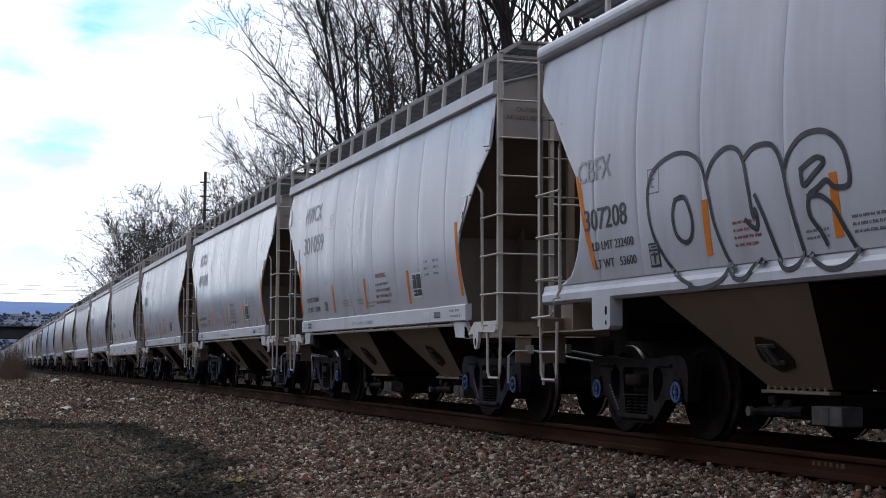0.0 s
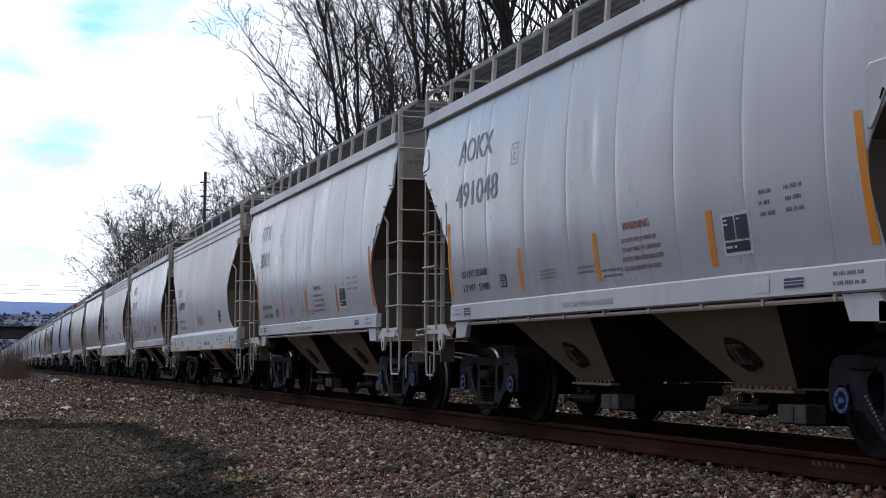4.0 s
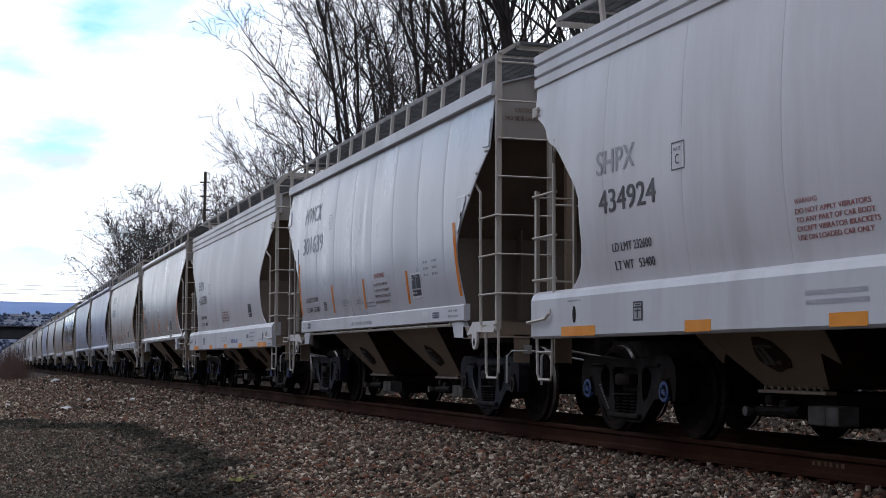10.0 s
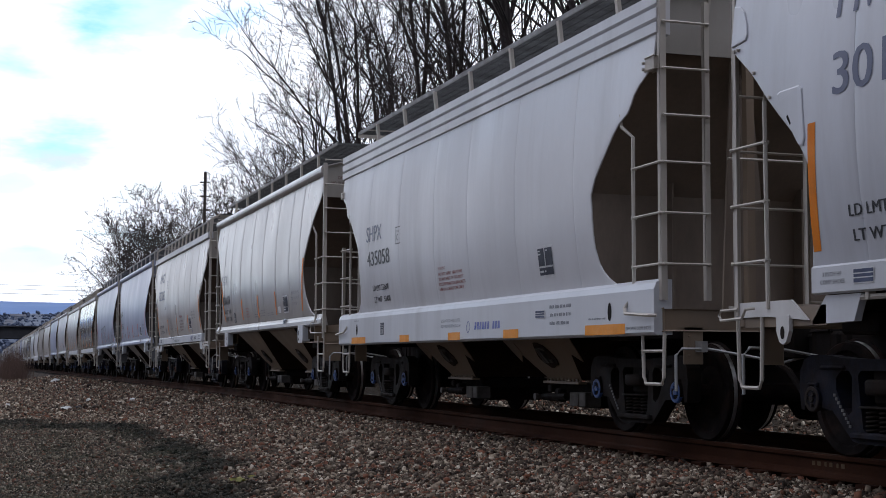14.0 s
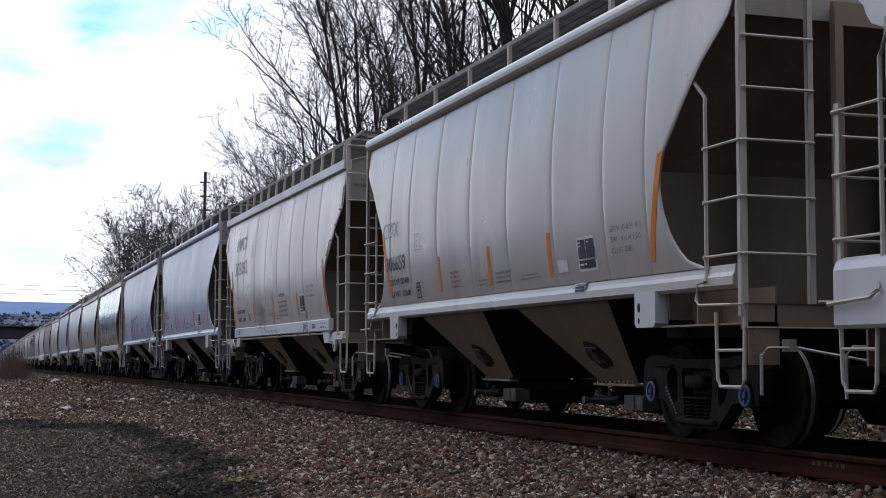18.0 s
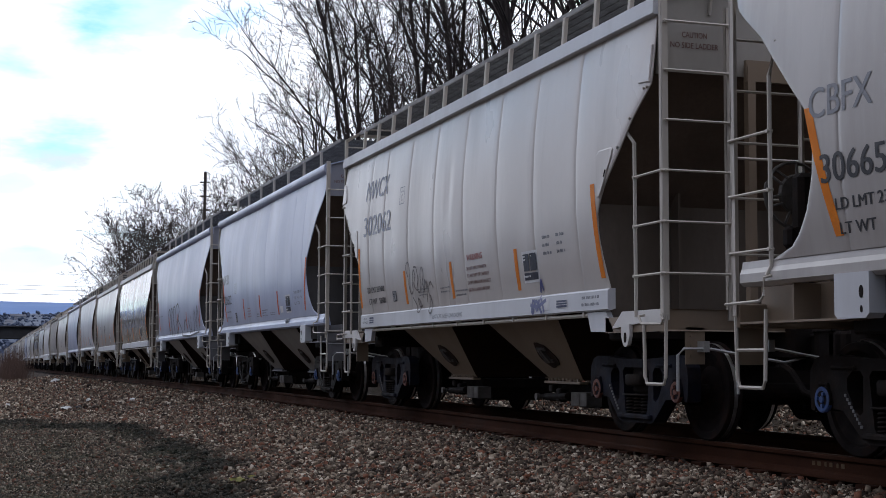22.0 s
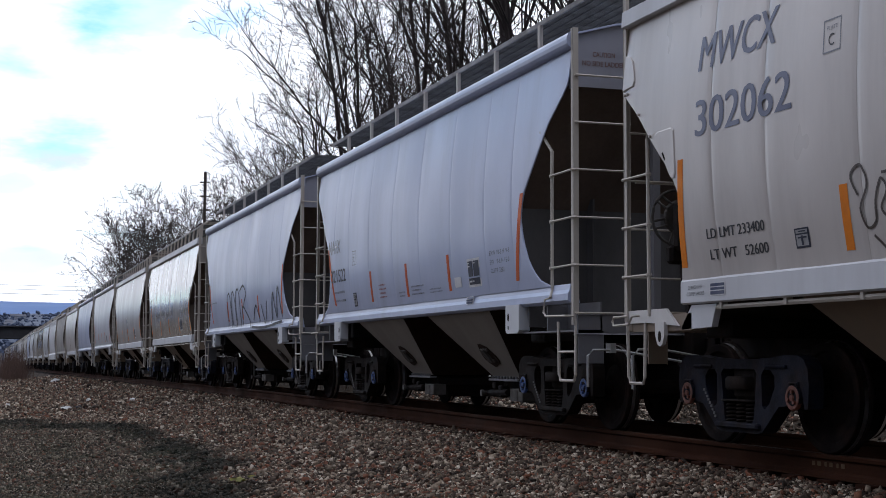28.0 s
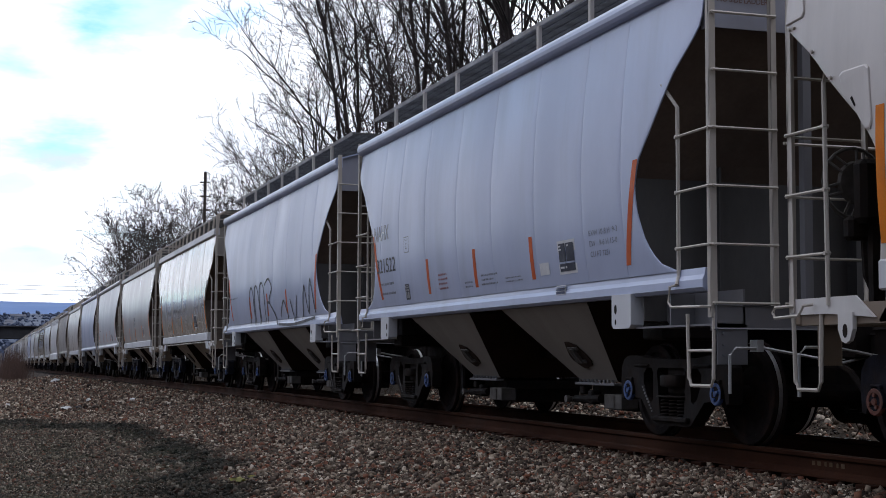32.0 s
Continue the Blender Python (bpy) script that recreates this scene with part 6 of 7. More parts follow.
    if kind in "BD":
        for sx in (-1, 1):
            for sy in (-1, 1):
                def pad(bm):
                    prism(bm, [(sy * 3.88, 1.38), (sy * 3.88, 1.09), (sy * 3.92, 1.055), (sy * 4.26, 1.055), (sy * 4.30, 1.09), (sy * 4.30, 1.38)], "x", sx * 1.555, sx * 1.42)
                p = part("jacking_pad", shared(("pad", sx, sy), pad), SILL, car, "white jacking pad with holes")
                if detail > 1:
                    for z, r in ((1.24, 0.035), (1.12, 0.02)):
                        def hole(bm):
                            pts = [(sy * 3.97 + r * 0.7 * math.cos(a * math.pi / 6), z + r * 1.3 * math.sin(a * math.pi / 6)) for a in range(12)]
                            prism(bm, pts, "x", sx * 1.559, sx * 1.55)
                        part("pad_hole", shared(("pad_hole", sx, sy, z), hole), STEEL_DARK, p)
                def beam(bm):
                    box(bm, sx * 1.24, sx * 1.22, sy * 4.25, sy * 5.82, 1.05, 1.36)
                    box(bm, sx * 1.49, sx * 1.24, sy * 4.25, sy * 5.82, 1.05, 1.068)
                    box(bm, sx * 1.48, sx * 1.24, sy * 4.95, sy * 4.97, 1.068, 1.35)
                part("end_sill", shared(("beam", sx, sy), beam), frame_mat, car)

    for sy in (-1, 1):
        end_parts(car, kind, sy, body, frame_mat, detail > 1)
        for sx in (-1, 1):
            if detail > 1 or sx < 0:
                ladder_parts(car, kind, sx, sy, detail > 1)
        build_truck(car, kind, sy, detail > 1, STEEL_BLUE if kind == "A" else STEEL_DARK, cap_mat)
    return car


# ---- markings on the seen side ----
def side_x(kind, y, z):
    spec = KIND[kind]
    if z < spec["sill"][1] - 0.02:
        return {"A": 1.525, "B": 1.535, "C": 1.585, "D": 1.535}[kind] + 0.003
    return skin_x(kind, y, z, SKIN["dent"]) + 0.003


def flat_mark(kind, polys, lift=0.0):
    """Flat shapes (lists of (y, z), counter-clockwise or not) laid on the curved side."""
    bm = bmesh.new()
    for poly in polys:
        bm.faces.new([bm.verts.new((-side_x(kind, y, z) - lift, y, z)) for y, z in poly])
    return bm


def rect(y0, y1, z0, z1):
    return [(y0, z0), (y1, z0), (y1, z1), (y0, z1)]


def slant_bar(y0, y1, z0, z1, w, n=6):
    """A strip that runs up the side in short pieces, so that it follows the curve."""
    out = []
    for i in range(n):
        a, b = i / n, (i + 1) / n
        ya, yb, za, zb = y0 + (y1 - y0) * a, y0 + (y1 - y0) * b, z0 + (z1 - z0) * a, z0 + (z1 - z0) * b
        out.append([(ya + w / 2, za), (ya - w / 2, za), (yb - w / 2, zb), (yb + w / 2, zb)])
    return out


def text_mesh(text, bold=0.0):
    cu = bpy.data.curves.new("lettering", "FONT")
    cu.body, cu.size, cu.resolution_u, cu.offset = text, 1.0, 3, bold
    ob = bpy.data.objects.new("lettering", cu)
    scene.collection.objects.link(ob)
    me = bpy.data.meshes.new_from_object(ob.evaluated_get(bpy.context.evaluated_depsgraph_get()))
    bpy.data.objects.remove(ob)
    bm = bmesh.new()
    bm.from_mesh(me)
    bpy.data.meshes.remove(me)
    return bm, min(v.co.x for v in bm.verts), max(v.co.x for v in bm.verts), min(v.co.y for v in bm.verts), max(v.co.y for v in bm.verts)


def lettering(name, car, kind, text, y, z, height, width, ink, shear=0.0, bold=0.0, label=""):
    """Readable words in the built-in font; they start at y, read towards -y, and stand on z."""
    src, x0, x1, z0, z1 = text_mesh(text)
    for cut in [q for q, _ in SIDE_X]:
        if z < cut < z + height:
            bmesh.ops.bisect_plane(src, geom=src.verts[:] + src.edges[:] + src.faces[:], plane_co=(0, z0 + (cut - z) / height * (z1 - z0), 0), plane_no=(0, 1, 0))
    src.verts.index_update()
    flat = [(v.co.x, v.co.y) for v in src.verts]
    loops = [[v.index for v in f.verts] for f in src.faces]
    src.free()
    # pieces of ink, each a character of its own
    root = list(range(len(flat)))

    def find(i):
        while root[i] != i:
            root[i] = root[root[i]]
            i = root[i]
        return i
    for f in loops:
        for q in f[1:]:
            root[find(q)] = find(f[0])
    glyphs = {}
    for f in loops:
        glyphs.setdefault(find(f[0]), []).append(f)
    ordered = sorted(glyphs.values(), key=lambda fs: min(flat[q][0] for f in fs for q in f))
    if name not in ("owner_mark", "car_number", "load_limit", "light_weight"):
        ordered = [loops]
    whole = None
    for fs in ordered:
        bm = bmesh.new()
        # bold letters are painted twice, a little aside
        for k, step in enumerate((-bold, 0.0, bold) if bold else (0.0,)):
            vs = {}
            for q in sorted({q for f in fs for q in f}):
                px, py = flat[q]
                h = (py - z0) / (z1 - z0) * height
                yy = y - (px - x0) / (x1 - x0) * width - shear * h + step
                vs[q] = bm.verts.new((-side_x(kind, yy, z + h) - 0.001 - 0.0004 * k, yy, z + h))
            for f in fs:
                bm.faces.new([vs[q] for q in f])
        if whole is None:
            whole = part(name, bm, ink, car, label)
        else:
            part("character", bm, ink, whole)
    return whole


def small_print(car, kind, y0, y1, z0, z1, lines, ink, seed=1):
    """Lines too small to read: uneven short bars."""
    r = random.Random(seed)
    polys = []
    h = (z1 - z0) / lines
    m = min(0.42 * h, 0.034)
    for i in range(lines):
        y, stop = y0 - r.uniform(0, 0.02), y1 + r.uniform(0.0, 0.25) * (y0 - y1)
        mid = z1 - (i + 0.5) * h
        while y > stop + 0.02:
            for _ in range(r.randint(2, 6)):
                if y < stop:
                    break
                w = m * r.uniform(0.32, 0.62)
                polys.append(rect(y - w, y, mid - m / 2, mid + m / 2 * r.choice((1.0, 1.0, 0.7))))
                y -= w + m * 0.2
            y -= m * 0.65
    tagged(part("small_print", flat_mark(kind, polys), ink, car), "rows of unreadable small print", kind="stuff")


def placard(car, kind, y, z, seed=0):
    board = part("placard", flat_mark(kind, [rect(y - 0.445, y + 0.015, z - 0.335, z + 0.015)]), PLACARD_WHITE, car, "white-framed navy data placard")
    part("placard_field", flat_mark(kind, [rect(y - 0.19, y - 0.02, z - 0.205, z - 0.015), rect(y - 0.41, y - 0.215, z - 0.205, z - 0.015), rect(y - 0.41, y - 0.02, z - 0.305, z - 0.225)], 0.003), PLACARD_DARK, board)
    part("placard_print", flat_mark(kind, [rect(y - 0.09, y - 0.03, z - 0.05, z - 0.035), rect(y - 0.10, y - 0.03, z - 0.085, z - 0.07), rect(y - 0.29, y - 0.25, z - 0.05, z - 0.035), rect(y - 0.14, y - 0.04, z - 0.275, z - 0.255), rect(y - 0.21, y - 0.17, z - 0.275, z - 0.255)], 0.006), PLACARD_WHITE, board)


def plate_box(car, kind, y, z, w=0.22, h=0.25, text="C", ink=None):
    b = 0.012
    polys = [rect(y - w, y, z, z + b), rect(y - w, y, z + h - b, z + h), rect(y - b, y, z, z + h), rect(y - w, y - w + b, z, z + h)]
    board = part("clearance_mark", flat_mark(kind, polys), ink or INK["pale"], car, "thin framed letter mark")
    lettering("clearance_letter", board, kind, text, y - 0.07, z + 0.05, 0.09, 0.07, ink or INK["black"])
    lettering("clearance_word", board, kind, "PLATE", y - 0.045, z + 0.17, 0.03, 0.13, ink or INK["pale"])


def steel_tag(car, kind, y, z, w=0.26, h=0.13):
    """A navy data sticker with a pale rim and lines of print."""
    f = part("data_sticker", flat_mark(kind, [rect(y - w, y, z, z + h)], 0.001), PLACARD_WHITE, car, "small navy data sticker with a pale rim")
    rows = [(0.08, 0.34), (0.42, 0.62), (0.70, 0.93)]
    part("sticker_field", flat_mark(kind, [rect(y - w * 0.96, y - w * 0.04, z + h * a, z + h * b) for a, b in rows], 0.003), PLACARD_NAVY, f)


def data_box(car, kind, y, z, w=0.20, h=0.23):
    """A small stencilled box: dark rim, pale field, a few dark bars."""
    f = part("data_box", flat_mark(kind, [rect(y - w, y, z, z + h)], 0.001), PLACARD_DARK, car, "small dark-rimmed data stencil")
    part("box_field", flat_mark(kind, [rect(y - w * 0.90, y - w * 0.10, z + h * 0.10, z + h * 0.66), rect(y - w * 0.90, y - w * 0.10, z + h * 0.74, z + h * 0.92)], 0.003), DATA_PALE, f)
    part("box_print", flat_mark(kind, [rect(y - w * 0.58, y - w * 0.44, z + h * 0.14, z + h * 0.62), rect(y - w * 0.84, y - w * 0.22, z + h * 0.48, z + h * 0.56), rect(y - w * 0.80, y - w * 0.30, z + h * 0.80, z + h * 0.86)], 0.006), PLACARD_DARK, f)


def stroke(points, w):
    """A hand-drawn line as a chain of flat pieces."""
    pts = []
    n = len(points)
    for i in range(n - 1):
        p0, p1, p2, p3 = points[max(i - 1, 0)], points[i], points[i + 1], points[min(i + 2, n - 1)]
        for k in range(6):
            t = k / 6
            pts.append(tuple(0.5 * (2 * p1[a] + (p2[a] - p0[a]) * t + (2 * p0[a] - 5 * p1[a] + 4 * p2[a] - p3[a]) * t * t + (3 * p1[a] - p0[a] - 3 * p2[a] + p3[a]) * t ** 3) for a in (0, 1)))
    pts.append(points[-1])
    out = []
    for i, (p, q) in enumerate(zip(pts, pts[1:])):
        d = Vector((q[0] - p[0], q[1] - p[1]))
        if d.length < 1e-5:
            continue
        e = d.normalized()
        nrm = Vector((-e.y, e.x)) * w / 2
        e = e * w * 0.25
        out.append([(p[0] + nrm.x - e.x, p[1] + nrm.y - e.y), (p[0] - nrm.x - e.x, p[1] - nrm.y - e.y), (q[0] - nrm.x + e.x, q[1] - nrm.y + e.y), (q[0] + nrm.x + e.x, q[1] + nrm.y + e.y)])
    return out


def spray(car, kind, name, lines, w, ink, label):
    whole = None
    for k, ln in enumerate(lines):
        bm = bmesh.new()
        for i, poly in enumerate(stroke(ln, w)):
            lift = 0.002 + 0.0004 * (i % 5) + 0.0003 * k
            bm.faces.new([bm.verts.new((-side_x(kind, y, z) - lift, y, z)) for y, z in poly])
        if whole is None:
            whole = part(name, bm, ink, car, label)
        else:
            part("stroke", bm, ink, whole)


def reflectors(car, kind, ink=None):
    ink = ink or ORANGE
    if kind == "C":
        for y0, y1 in ((4.95, 4.10), (2.24, 1.78), (0.05, -0.42), (-1.96, -2.44), (-4.28, -5.2)):
            part("reflector", flat_mark(kind, [rect(y1, y0, 1.0, 1.10)]), YELLOW, car, "yellow reflective strip")
        return
    top = 2.5 if kind == "A" else 2.62
    for s in (-1, 1):
        e = 4.50 if kind == "A" else 4.38
        part("reflector", flat_mark(kind, slant_bar(s * (e + 0.06) if kind == "A" else s * (e - 0.14), s * (e - 0.02) if kind == "A" else s * (e + 0.14), 1.56 if kind == "A" else 1.65, top, 0.10, 10)), ink, car, "long orange reflective strip")
    for y in ((2.08, 0.02, -2.30) if kind == "A" else (1.92, 0.02, -1.85)):
        z = 1.54 if kind == "A" else 1.64
        part("reflector", flat_mark(kind, slant_bar(y, y, z, z + 0.47, 0.10)), ink, car, "short orange reflective strip")


def vibrator_notice(car, kind, y, z, step, height, width, ink):
    """The four lines under the red warning."""
    lines = ("DO NOT APPLY VIBRATORS" if kind == "C" else "DO NOT APPLY VIBRATOR", "TO ANY PART OF CAR BODY", "EXCEPT VIBRATOR BRACKETS", "USE ON LOADED CAR ONLY")
    for k, words in enumerate(lines):
        lettering("warning_line", car, kind, words, y, z - k * step - height * 0.4, height, width * len(words) / 24, ink, 0.0, 0.001)


def marks(car, kind, owner, number, ink, light=None, seed=0, owner_ink=None, shear=0.0, tape=None, small=True):
    """Owner's mark, number, weights and data on the seen side."""
    owner_ink = owner_ink or ink
    reflectors(car, kind, tape)
    if kind == "A":
        lettering("owner_mark", car, kind, owner, 4.18, 3.215, 0.30, 1.22 if owner != "ITFX" else 0.88, owner_ink, shear, 0.008)
        lettering("car_number", car, kind, number, 4.20, 2.655, 0.31, 1.50 if len(number) > 4 else 0.92, ink, 0.0, 0.009)
        plate_box(car, kind, 2.28, 2.98)
        wy, wz, px, pz = 4.1, 1.60, -2.50, 1.945
        data_box(car, kind, 2.77, 1.60, 0.20, 0.15)
        steel_tag(car, kind, -3.36, 1.30, 0.30, 0.09)
        small_print(car, kind, 1.52, 1.02, 1.62, 1.74, 3, INK["pale"], seed)
        small_print(car, kind, 0.52, 0.08, 1.62, 1.72, 2, INK["pale"], seed + 1)
        small_print(car, kind, -0.08, -0.55, 1.55, 1.66, 2, INK["pale"], seed + 1)
        lettering("warning", car, kind, "WARNING", -0.63, 1.98, 0.075, 0.56, INK["red"], 0.0, 0.004)
        vibrator_notice(car, kind, -0.58, 1.88, 0.088, 0.042, 0.84, INK["red"] if owner == "ITFX" else INK["notice"])
        small_print(car, kind, -3.10, -3.34, 1.86, 2.12, 3, INK["pale"], seed + 3)
        small_print(car, kind, -3.48, -3.74, 1.86, 2.12, 3, INK["pale"], seed + 9)
        lettering("vent_notice", car, kind, "VENT CAR WHEN UNLOADING", 0.95, 1.30, 0.055, 1.25, INK["pale"])
        small_print(car, kind, -4.02, -4.50, 1.28, 1.42, 2, INK["pale"], seed + 4)
        part("sticker", flat_mark(kind, [rect(-3.16, -2.92, 1.29, 1.41)], 0.002), PLACARD_WHITE, car, "small white sticker")
        lettering("brake_notice", car, kind, ("2" if seed > 80 else "3") + " INCH HF", 4.50, 1.368, 0.032, 0.24, INK["black"])
        lettering("brake_notice", car, kind, "COMP SHOES", 4.53, 1.312, 0.032, 0.31, INK["black"])
        steel_tag(car, kind, 4.12, 1.30, 0.255, 0.11)
    elif kind in "BD":
        lettering("owner_mark", car, kind, owner, 4.50, 2.525, 0.225, 0.78, owner_ink, 0.0, 0.005)
        lettering("car_number", car, kind, number, 4.38, 2.04, 0.21, 0.96, ink, 0.0, 0.006)
        plate_box(car, kind, 2.95, 2.26, 0.23, 0.23)
        wy, wz, px, pz = 4.24, 1.66, -2.60, 1.985
        data_box(car, kind, 3.02, 1.60, 0.20, 0.22)
        small_print(car, kind, 1.50, 1.05, 1.66, 1.90, 4, INK["red"], seed + 2)
        small_print(car, kind, 0.45, 0.10, 1.64, 1.74, 2, INK["pale"], seed)
        small_print(car, kind, -0.15, -0.75, 1.64, 1.80, 3, INK["pale"], seed + 1)
        small_print(car, kind, -0.95, -1.65, 1.64, 1.72, 2, INK["pale"], seed + 4)
        for k, (words, w) in enumerate((("EXW 10-8 H  9-3", 0.66), ("EW   9-6 H 15-0", 0.64), ("CU FT 3281", 0.44))):
            lettering("dimensions", car, kind, words, -3.42, 1.99 - 0.105 * k, 0.055, w, INK["pale"])
        part("sticker", flat_mark(kind, [rect(-2.32, -2.06, 1.67, 1.80)], 0.002), PLACARD_WHITE, car, "small white sticker")
        steel_tag(car, kind, -2.45, 1.44, 0.26, 0.10)
    else:
        lettering("owner_mark", car, kind, owner, 4.00, 2.56, 0.235, 0.84, owner_ink, 0.0, 0.006)
        lettering("car_number", car, kind, number, 3.96, 2.18, 0.225, 1.22, ink, 0.0, 0.007)
        plate_box(car, kind, 2.42, 2.42, 0.24, 0.25, "C", INK["black"])
        wy, wz, px, pz = 3.74, 1.62, -2.98, 1.975
        lettering("warning", car, kind, "WARNING", 0.50, 1.93, 0.040, 0.30, INK["red"])
        vibrator_notice(car, kind, 0.50, 1.87, 0.066, 0.040, 1.04, INK["red"])
        data_box(car, kind, 3.25, 1.12, 0.20, 0.18)
        steel_tag(car, kind, -2.95, 1.20, 0.28, 0.09)
        lettering("hatch_notice", car, kind, "CLOSE AND LOCK HATCH COVERS", 0.35, 1.235, 0.038, 0.78, INK["pale"])
        lettering("hatch_notice", car, kind, "AND OUTLETS BEFORE MOVING CAR", 0.35, 1.165, 0.038, 0.80, INK["pale"])
        part("maker_mark", flat_mark(kind, stroke([(-0.66, 1.15), (-0.72, 1.09), (-0.80, 1.15), (-0.74, 1.23), (-0.66, 1.15)], 0.010) + [[(-0.96 - 0.09 * i, 1.12), (-1.02 - 0.09 * i - 0.02 * (i % 2), 1.12), (-1.04 - 0.09 * i, 1.21), (-0.985 - 0.09 * i, 1.21)] for i in range(10) if i != 6]), INK["logo"], car, "blue maker's mark in plain shapes")
        small_print(car, kind, -3.35, -4.0, 1.10, 1.36, 3, INK["pale"], seed + 3)
        lettering("brake_notice", car, kind, "2 INCH HF COMP SHOES", -5.22, 1.035, 0.032, 0.52, INK["black"])
        for yy in (4.62, -4.86):
            part("lifting_hole", flat_mark(kind, [[(yy + 0.045 * math.cos(a * math.pi / 6), 1.22 + 0.09 * math.sin(a * math.pi / 6)) for a in range(12)]]), STEEL_DARK, car, "dark oval lifting hole")
        small_print(car, kind, 4.8, 4.4, 1.34, 1.38, 1, INK["pale"], seed + 6)
        small_print(car, kind, -4.35, -4.8, 1.14, 1.18, 1, INK["pale"], seed + 7)
    if light:
        lettering("load_limit", car, kind, "LD LMT " + light[0], wy, wz + 0.175, 0.085, 0.92 if kind != "C" else 0.84, INK["black"], 0, 0.003)
        lettering("light_weight", car, kind, "LT WT   " + light[1], wy - 0.02, wz, 0.085, 0.92 if kind != "C" else 0.84, INK["black"], 0, 0.003)
    elif small:
        small_print(car, kind, wy, wy - 0.85, wz, wz + 0.28, 2, INK["pale"], seed + 8)
    placard(car, kind, px, pz, seed)
    end_notice(car, kind)


def end_notice(car, kind):
    """Two words on the end panel that faces along the train."""
    hy, hz = KIND[kind]["head"]
    if kind == "C":
        return
    for words, x, z, w, h in (("CAUTION", -1.24, hz + 0.33, 0.26, 0.055), ("NO SIDE LADDER", -1.36, hz + 0.23, 0.50, 0.055)):
        def build(bm):
            src, x0, x1, y0, y1 = text_mesh(words, 0.01)
            for v in src.verts:
                v.co = Vector((x + (v.co.x - x0) / (x1 - x0) * w, -(hy + 0.0115), z + (v.co.y - y0) / (y1 - y0) * h))
            me = bpy.data.meshes.new("tmp")
            src.to_mesh(me)
            src.free()
            bm.from_mesh(me)
            bpy.data.meshes.remove(me)
        part("end_notice", shared(("end_notice", kind, words), build), INK["worn"], car, "faint notice on the end panel")
    if kind == "A":
        for sy in (-1, 1):
            lettering("pull_mark", car, "A", "PULL", sy * 5.05 + 0.06, 1.055, 0.04, 0.12, INK["black"])


# ---- the train ----
CARS = []


def build_train():
    a = build_car("D", "lilac", label="pale grey covered hopper car with black outline graffiti", dent=1)
    marks(a, "D", "CBFX", "307208", INK["black"], ("232400", "53600"), 10, INK["pale"])
    spray(a, "D", "graffiti", [
        [(2.25, 1.40), (2.55, 1.52), (2.80, 1.75), (2.94, 2.0), (2.95, 2.3), (2.8, 2.48), (2.45, 2.56), (2.15, 2.53), (1.95, 2.42), (1.86, 2.2), (1.78, 1.88), (1.62, 1.58), (1.50, 1.49)],
        [(2.30, 1.40), (2.15, 1.37), (1.95, 1.38), (1.75, 1.42), (1.62, 1.50), (1.60, 1.57)],
        [(2.44, 2.16), (2.26, 2.16), (2.16, 1.97), (2.20, 1.82), (2.32, 1.78), (2.46, 1.86), (2.50, 2.02), (2.44, 2.16)],
        [(1.86, 2.28), (1.76, 2.40), (1.58, 2.48), (1.40, 2.48), (1.26, 2.38), (1.20, 2.15), (1.16, 1.90), (1.12, 1.95), (1.10, 1.84), (1.15, 1.80), (1.28, 1.88)],
        [(1.60, 1.50), (1.50, 1.42), (1.35, 1.42), (1.22, 1.50), (1.12, 1.55), (1.05, 1.50)],
        [(1.24, 2.36), (1.10, 2.43), (0.92, 2.44), (0.78, 2.40), (0.68, 2.26), (0.62, 2.0), (0.55, 1.75), (0.50, 1.54), (0.62, 1.46), (0.76, 1.46), (0.85, 1.56), (0.98, 1.85), (1.10, 2.06)],
        [(0.66, 2.2), (0.55, 2.34), (0.36, 2.43), (0.10, 2.42), (-0.10, 2.30), (-0.18, 2.12), (-0.16, 2.0), (0.0, 2.0), (0.10, 2.06), (0.22, 2.02), (0.34, 1.97), (0.36, 1.84), (0.24, 1.70), (0.18, 1.60)],
        [(0.42, 2.18), (0.22, 2.24), (0.12, 2.20), (0.26, 2.12), (0.40, 2.06), (0.42, 2.18)],
        [(0.36, 1.97), (0.20, 1.96), (0.06, 1.88), (-0.05, 1.72), (-0.16, 1.56), (-0.21, 1.52), (-0.05, 1.44), (0.15, 1.42), (0.32, 1.48), (0.40, 1.55)],
    ], 0.042, INK["tag"], "black bubble-letter outline in spray paint")
    b = build_car("A", "gloss", label="glossy pale grey covered hopper car with orange strips", dent=2)
    marks(b, "A", "MWCX", "301059", INK["blue"], ("233500", "52500"), 20)
    c = build_car("A", "shine", label="very glossy grey covered hopper car with amber strips", dent=3)
    marks(c, "A", "AOKX", "491048", INK["blue"], ("233600", "52400"), 30, tape=YELLOW)
    d = build_car("A", "gloss", label="glossy pale grey covered hopper car with faded letters", dent=4)
    marks(d, "A", "ITFX", "3001", INK["blue"], ("233400", "52600"), 40, shear=0.15)
    e = build_car("C", "centre", label="matt grey covered hopper car with a deep white sill", dent=5)
    marks(e, "C", "SHPX", "434924", INK["black"], ("232600", "53400"), 50, INK["pale"])
    f = build_car("A", "gloss", label="pale grey covered hopper car with slanted blue letters", dent=6, cap_mat=DARK_CAP)
    marks(f, "A", "MWCX", "301639", INK["blue"], ("233300", "52700"), 60, shear=0.15)
    g = build_car("C", "centre", label="matt pale grey covered hopper car with a deep sill", dent=7)
    marks(g, "C", "SHPX", "435058", INK["black"], ("232600", "53400"), 70, INK["blue"])
    h = build_car("D", "beige", label="beige-grey ribbed covered hopper car with orange strips", dent=8)
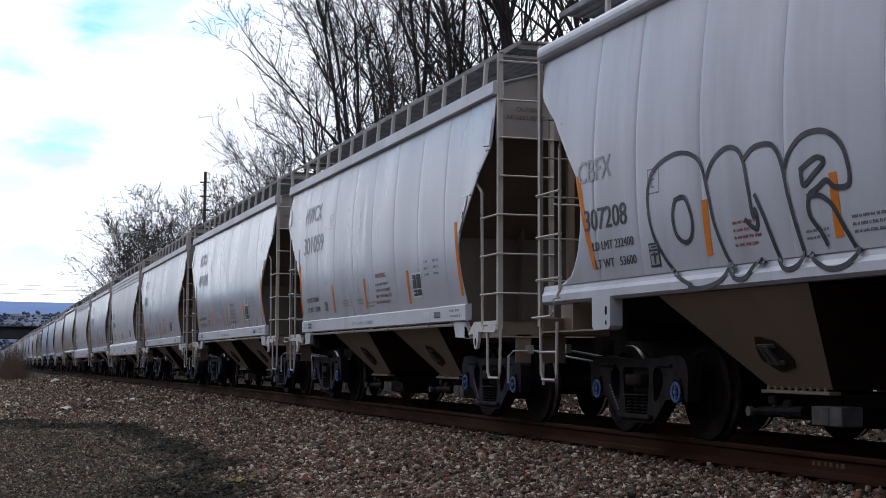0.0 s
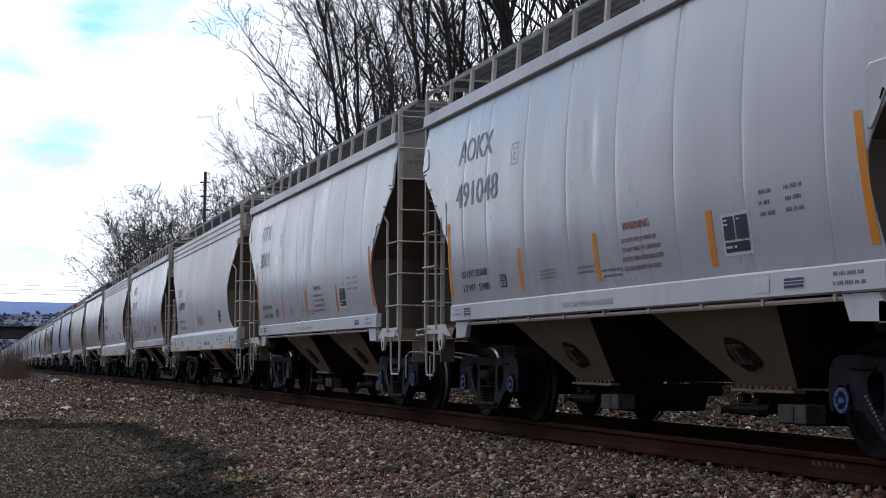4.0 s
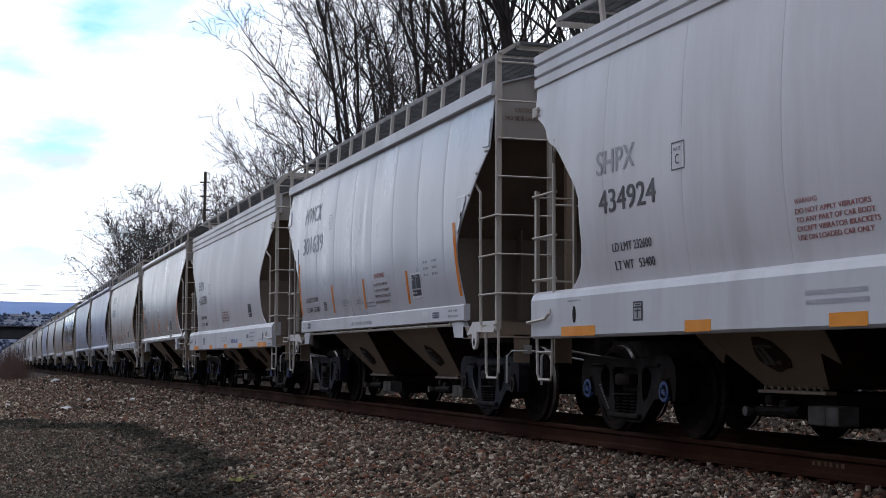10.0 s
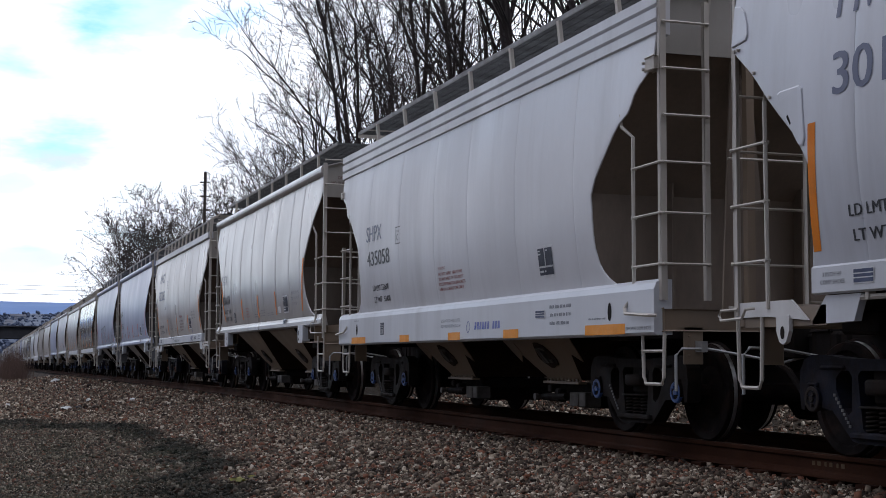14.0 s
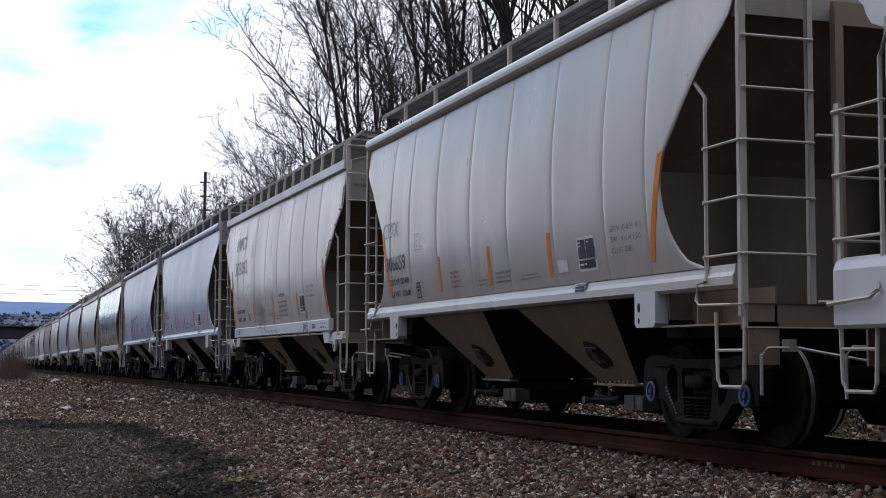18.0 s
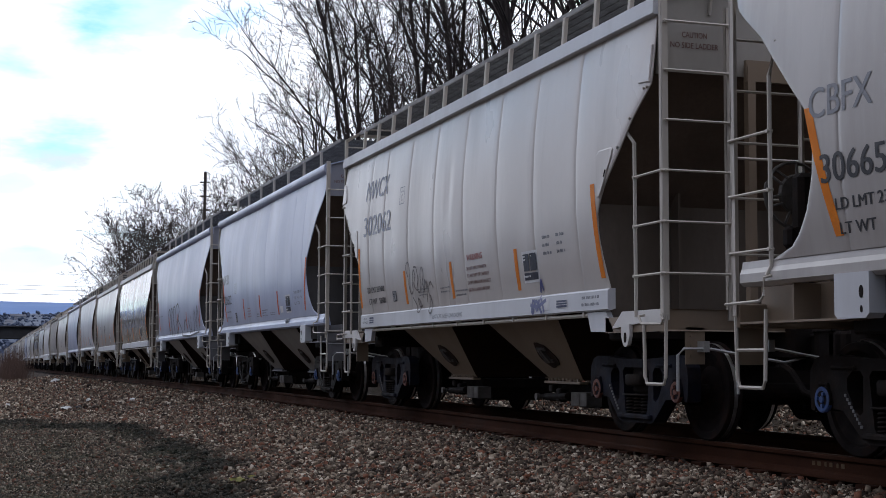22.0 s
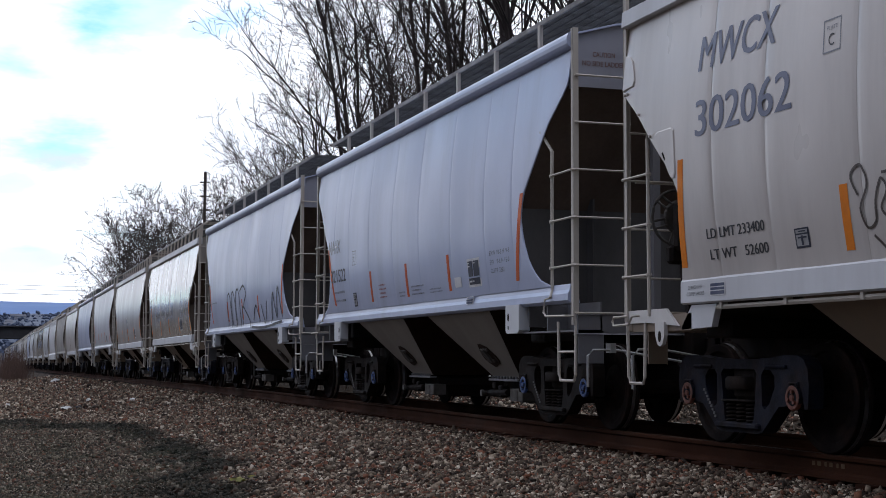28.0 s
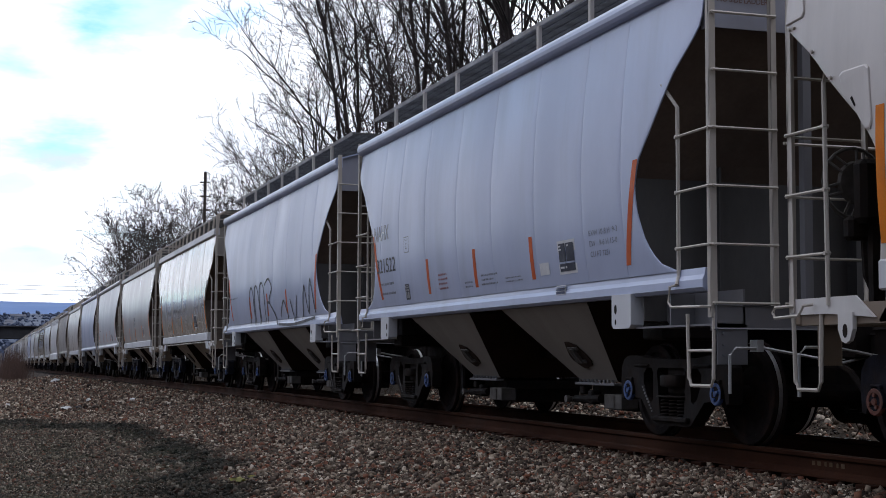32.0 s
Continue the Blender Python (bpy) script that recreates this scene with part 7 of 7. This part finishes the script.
    marks(h, "D", "CBFX", "306659", INK["black"], ("232400", "53600"), 80, INK["pale"])
    i = build_car("A", "cream", label="cream-grey covered hopper car with brown scribbled tags", dent=9, cap_mat=RED_CAP)
    marks(i, "A", "MWCX", "302062", INK["blue"], ("233400", "52600"), 90, shear=0.15)
    spray(i, "A", "graffiti", [
        [(1.92, 1.92), (1.98, 2.06), (1.86, 2.12), (1.80, 1.98), (1.90, 1.82), (1.84, 1.68), (1.74, 1.72), (1.72, 1.86), (1.64, 2.00), (1.58, 1.92), (1.66, 1.80), (1.58, 1.72)],
        [(1.62, 2.04), (1.50, 2.02), (1.46, 1.86), (1.54, 1.74), (1.46, 1.68), (1.36, 1.76), (1.34, 1.94), (1.26, 2.02), (1.20, 1.92), (1.28, 1.80), (1.20, 1.70)],
        [(1.78, 1.62), (1.66, 1.52), (1.60, 1.42), (1.50, 1.42), (1.46, 1.54), (1.56, 1.60), (1.50, 1.48), (1.38, 1.50)],
        [(1.30, 1.60), (1.22, 1.74), (1.14, 1.84), (1.10, 1.70), (1.16, 1.54)], [(1.08, 1.82), (1.02, 1.60), (1.08, 1.42), (1.00, 1.38), (0.93, 1.46), (0.98, 1.62)],
        [(1.00, 1.74), (0.90, 1.80), (0.82, 1.72)],
    ], 0.021, INK["tagbrown"], "brown scribbled spray tag")
    spray(i, "A", "graffiti", [
        [(-2.66, 1.28), (-2.72, 1.42), (-2.82, 1.30), (-2.92, 1.44), (-3.02, 1.28)], [(-2.64, 1.36), (-2.85, 1.34), (-3.08, 1.40)], [(-2.70, 1.26), (-2.80, 1.40), (-2.95, 1.27)],
        [(-2.92, 1.50), (-2.96, 1.62), (-3.0, 1.52)],
    ], 0.04, INK["tagblue"], "blue smudged spray tag on the sill")
    j = build_car("B", "blue", "blue", label="blue-grey covered hopper car with orange strips", dent=1)
    marks(j, "B", "NAHX", "321522", INK["black"], None, 100, INK["pale"], tape=RED_TAPE)
    k = build_car("B", "blue", "blue", label="blue-grey covered hopper car with outline graffiti", dent=2)
    reflectors(k, "B", RED_TAPE)
    small_print(k, "B", 4.4, 3.4, 2.05, 2.25, 1, INK["pale"], 4)
    spray(k, "B", "graffiti", [
        [(2.0, 1.5), (1.95, 2.1), (1.7, 2.3), (1.5, 2.1), (1.5, 1.5)], [(1.4, 1.5), (1.35, 2.2), (1.1, 2.3), (0.9, 2.0), (0.9, 1.5)], [(0.8, 1.5), (0.8, 2.2), (0.5, 2.35), (0.3, 2.1), (0.3, 1.5)],
        [(0.2, 2.3), (-0.2, 2.4), (-0.5, 2.2), (-0.2, 1.95), (-0.6, 1.7), (-0.9, 1.45)], [(0.1, 1.5), (0.0, 1.9), (-0.2, 1.9)],
        [(-1.2, 1.6), (-1.6, 1.9), (-1.9, 1.55)], [(-2.2, 1.9), (-2.5, 1.5), (-2.8, 1.95)], [(-3.2, 1.5), (-3.5, 2.1), (-3.7, 1.6), (-4.0, 2.2), (-4.2, 1.6)], [(-1.0, 1.45), (-2.4, 1.42), (-4.2, 1.5)],
    ], 0.05, INK["tag"], "dark outline graffiti along the lower side")
    CARS.extend((a, b, c, d, e, f, g, h, i, j, k))
    rest = (("A", "tan", "beige"), ("A", "beige", "beige"), ("B", "lilac", "beige"), ("B", "blue", "blue"), ("A", "cream", "beige"), ("B", "dull", "beige"), ("C", "centre", "beige"), ("A", "gloss", "beige"))
    names = {"tan": "glossy tan covered hopper car", "beige": "beige-grey covered hopper car", "lilac": "pale grey covered hopper car", "blue": "blue-grey covered hopper car",
             "cream": "cream-grey covered hopper car", "dull": "dull brown-grey covered hopper car", "centre": "matt grey covered hopper car", "gloss": "glossy pale grey covered hopper car"}
    for n in range(27):
        kind, body, fr = rest[n % len(rest)]
        near = n < 3
        car = build_car(kind, body, fr, 2 if near else 1, names[body] + " far down the train", dent=1 + n % 3)
        if near:
            reflectors(car, kind)
            placard(car, kind, -2.5 if kind == "A" else -2.6, 1.95)
            small_print(car, kind, 4.0, 3.0, 2.1, 2.3, 1, INK["pale"], n)
        CARS.append(car)


build_train()


# ---- movement ----
SLACK = {6: 0.03, 7: 0.12, 8: 0.10}      # play in the couplers


def car_pose(n, t):
    y = 124.71 - (9 - n) * PITCH + SLACK.get(n, 0.0) - travelled(t)
    d, h = aside(y)
    return pose(TRACK + d, y, -drop(y), -math.degrees(GRADE) * min(1.0, max(0.0, (y - GRADE_A + 8) / 16)), 0, -math.degrees(h))


def motions():
    times = [i * 1.0 for i in range(33)]
    for n, car in enumerate(CARS):
        walk(car, [(t, car_pose(n, t)) for t in times])
    # wheels roll without slipping
    stops, last = [0.0], 0.0
    for i in range(1, int(SECONDS * FPS) + 1):
        t = i / FPS
        if (travelled(min(SECONDS, (i + 1) / FPS)) - travelled(last)) / WHEEL > radians(84) or i == int(SECONDS * FPS):
            stops.append(t)
            last = t
    for n, car in enumerate(CARS[:11]):
        for ob in car.children:
            if ob.name.split(".")[0] == "wheelset":
                p = ob.matrix_basis.translation.copy()
                walk(ob, [(t, Matrix.Translation(p) @ Matrix.Rotation(travelled(t) / WHEEL + n, 4, "X")) for t in stops])


motions()
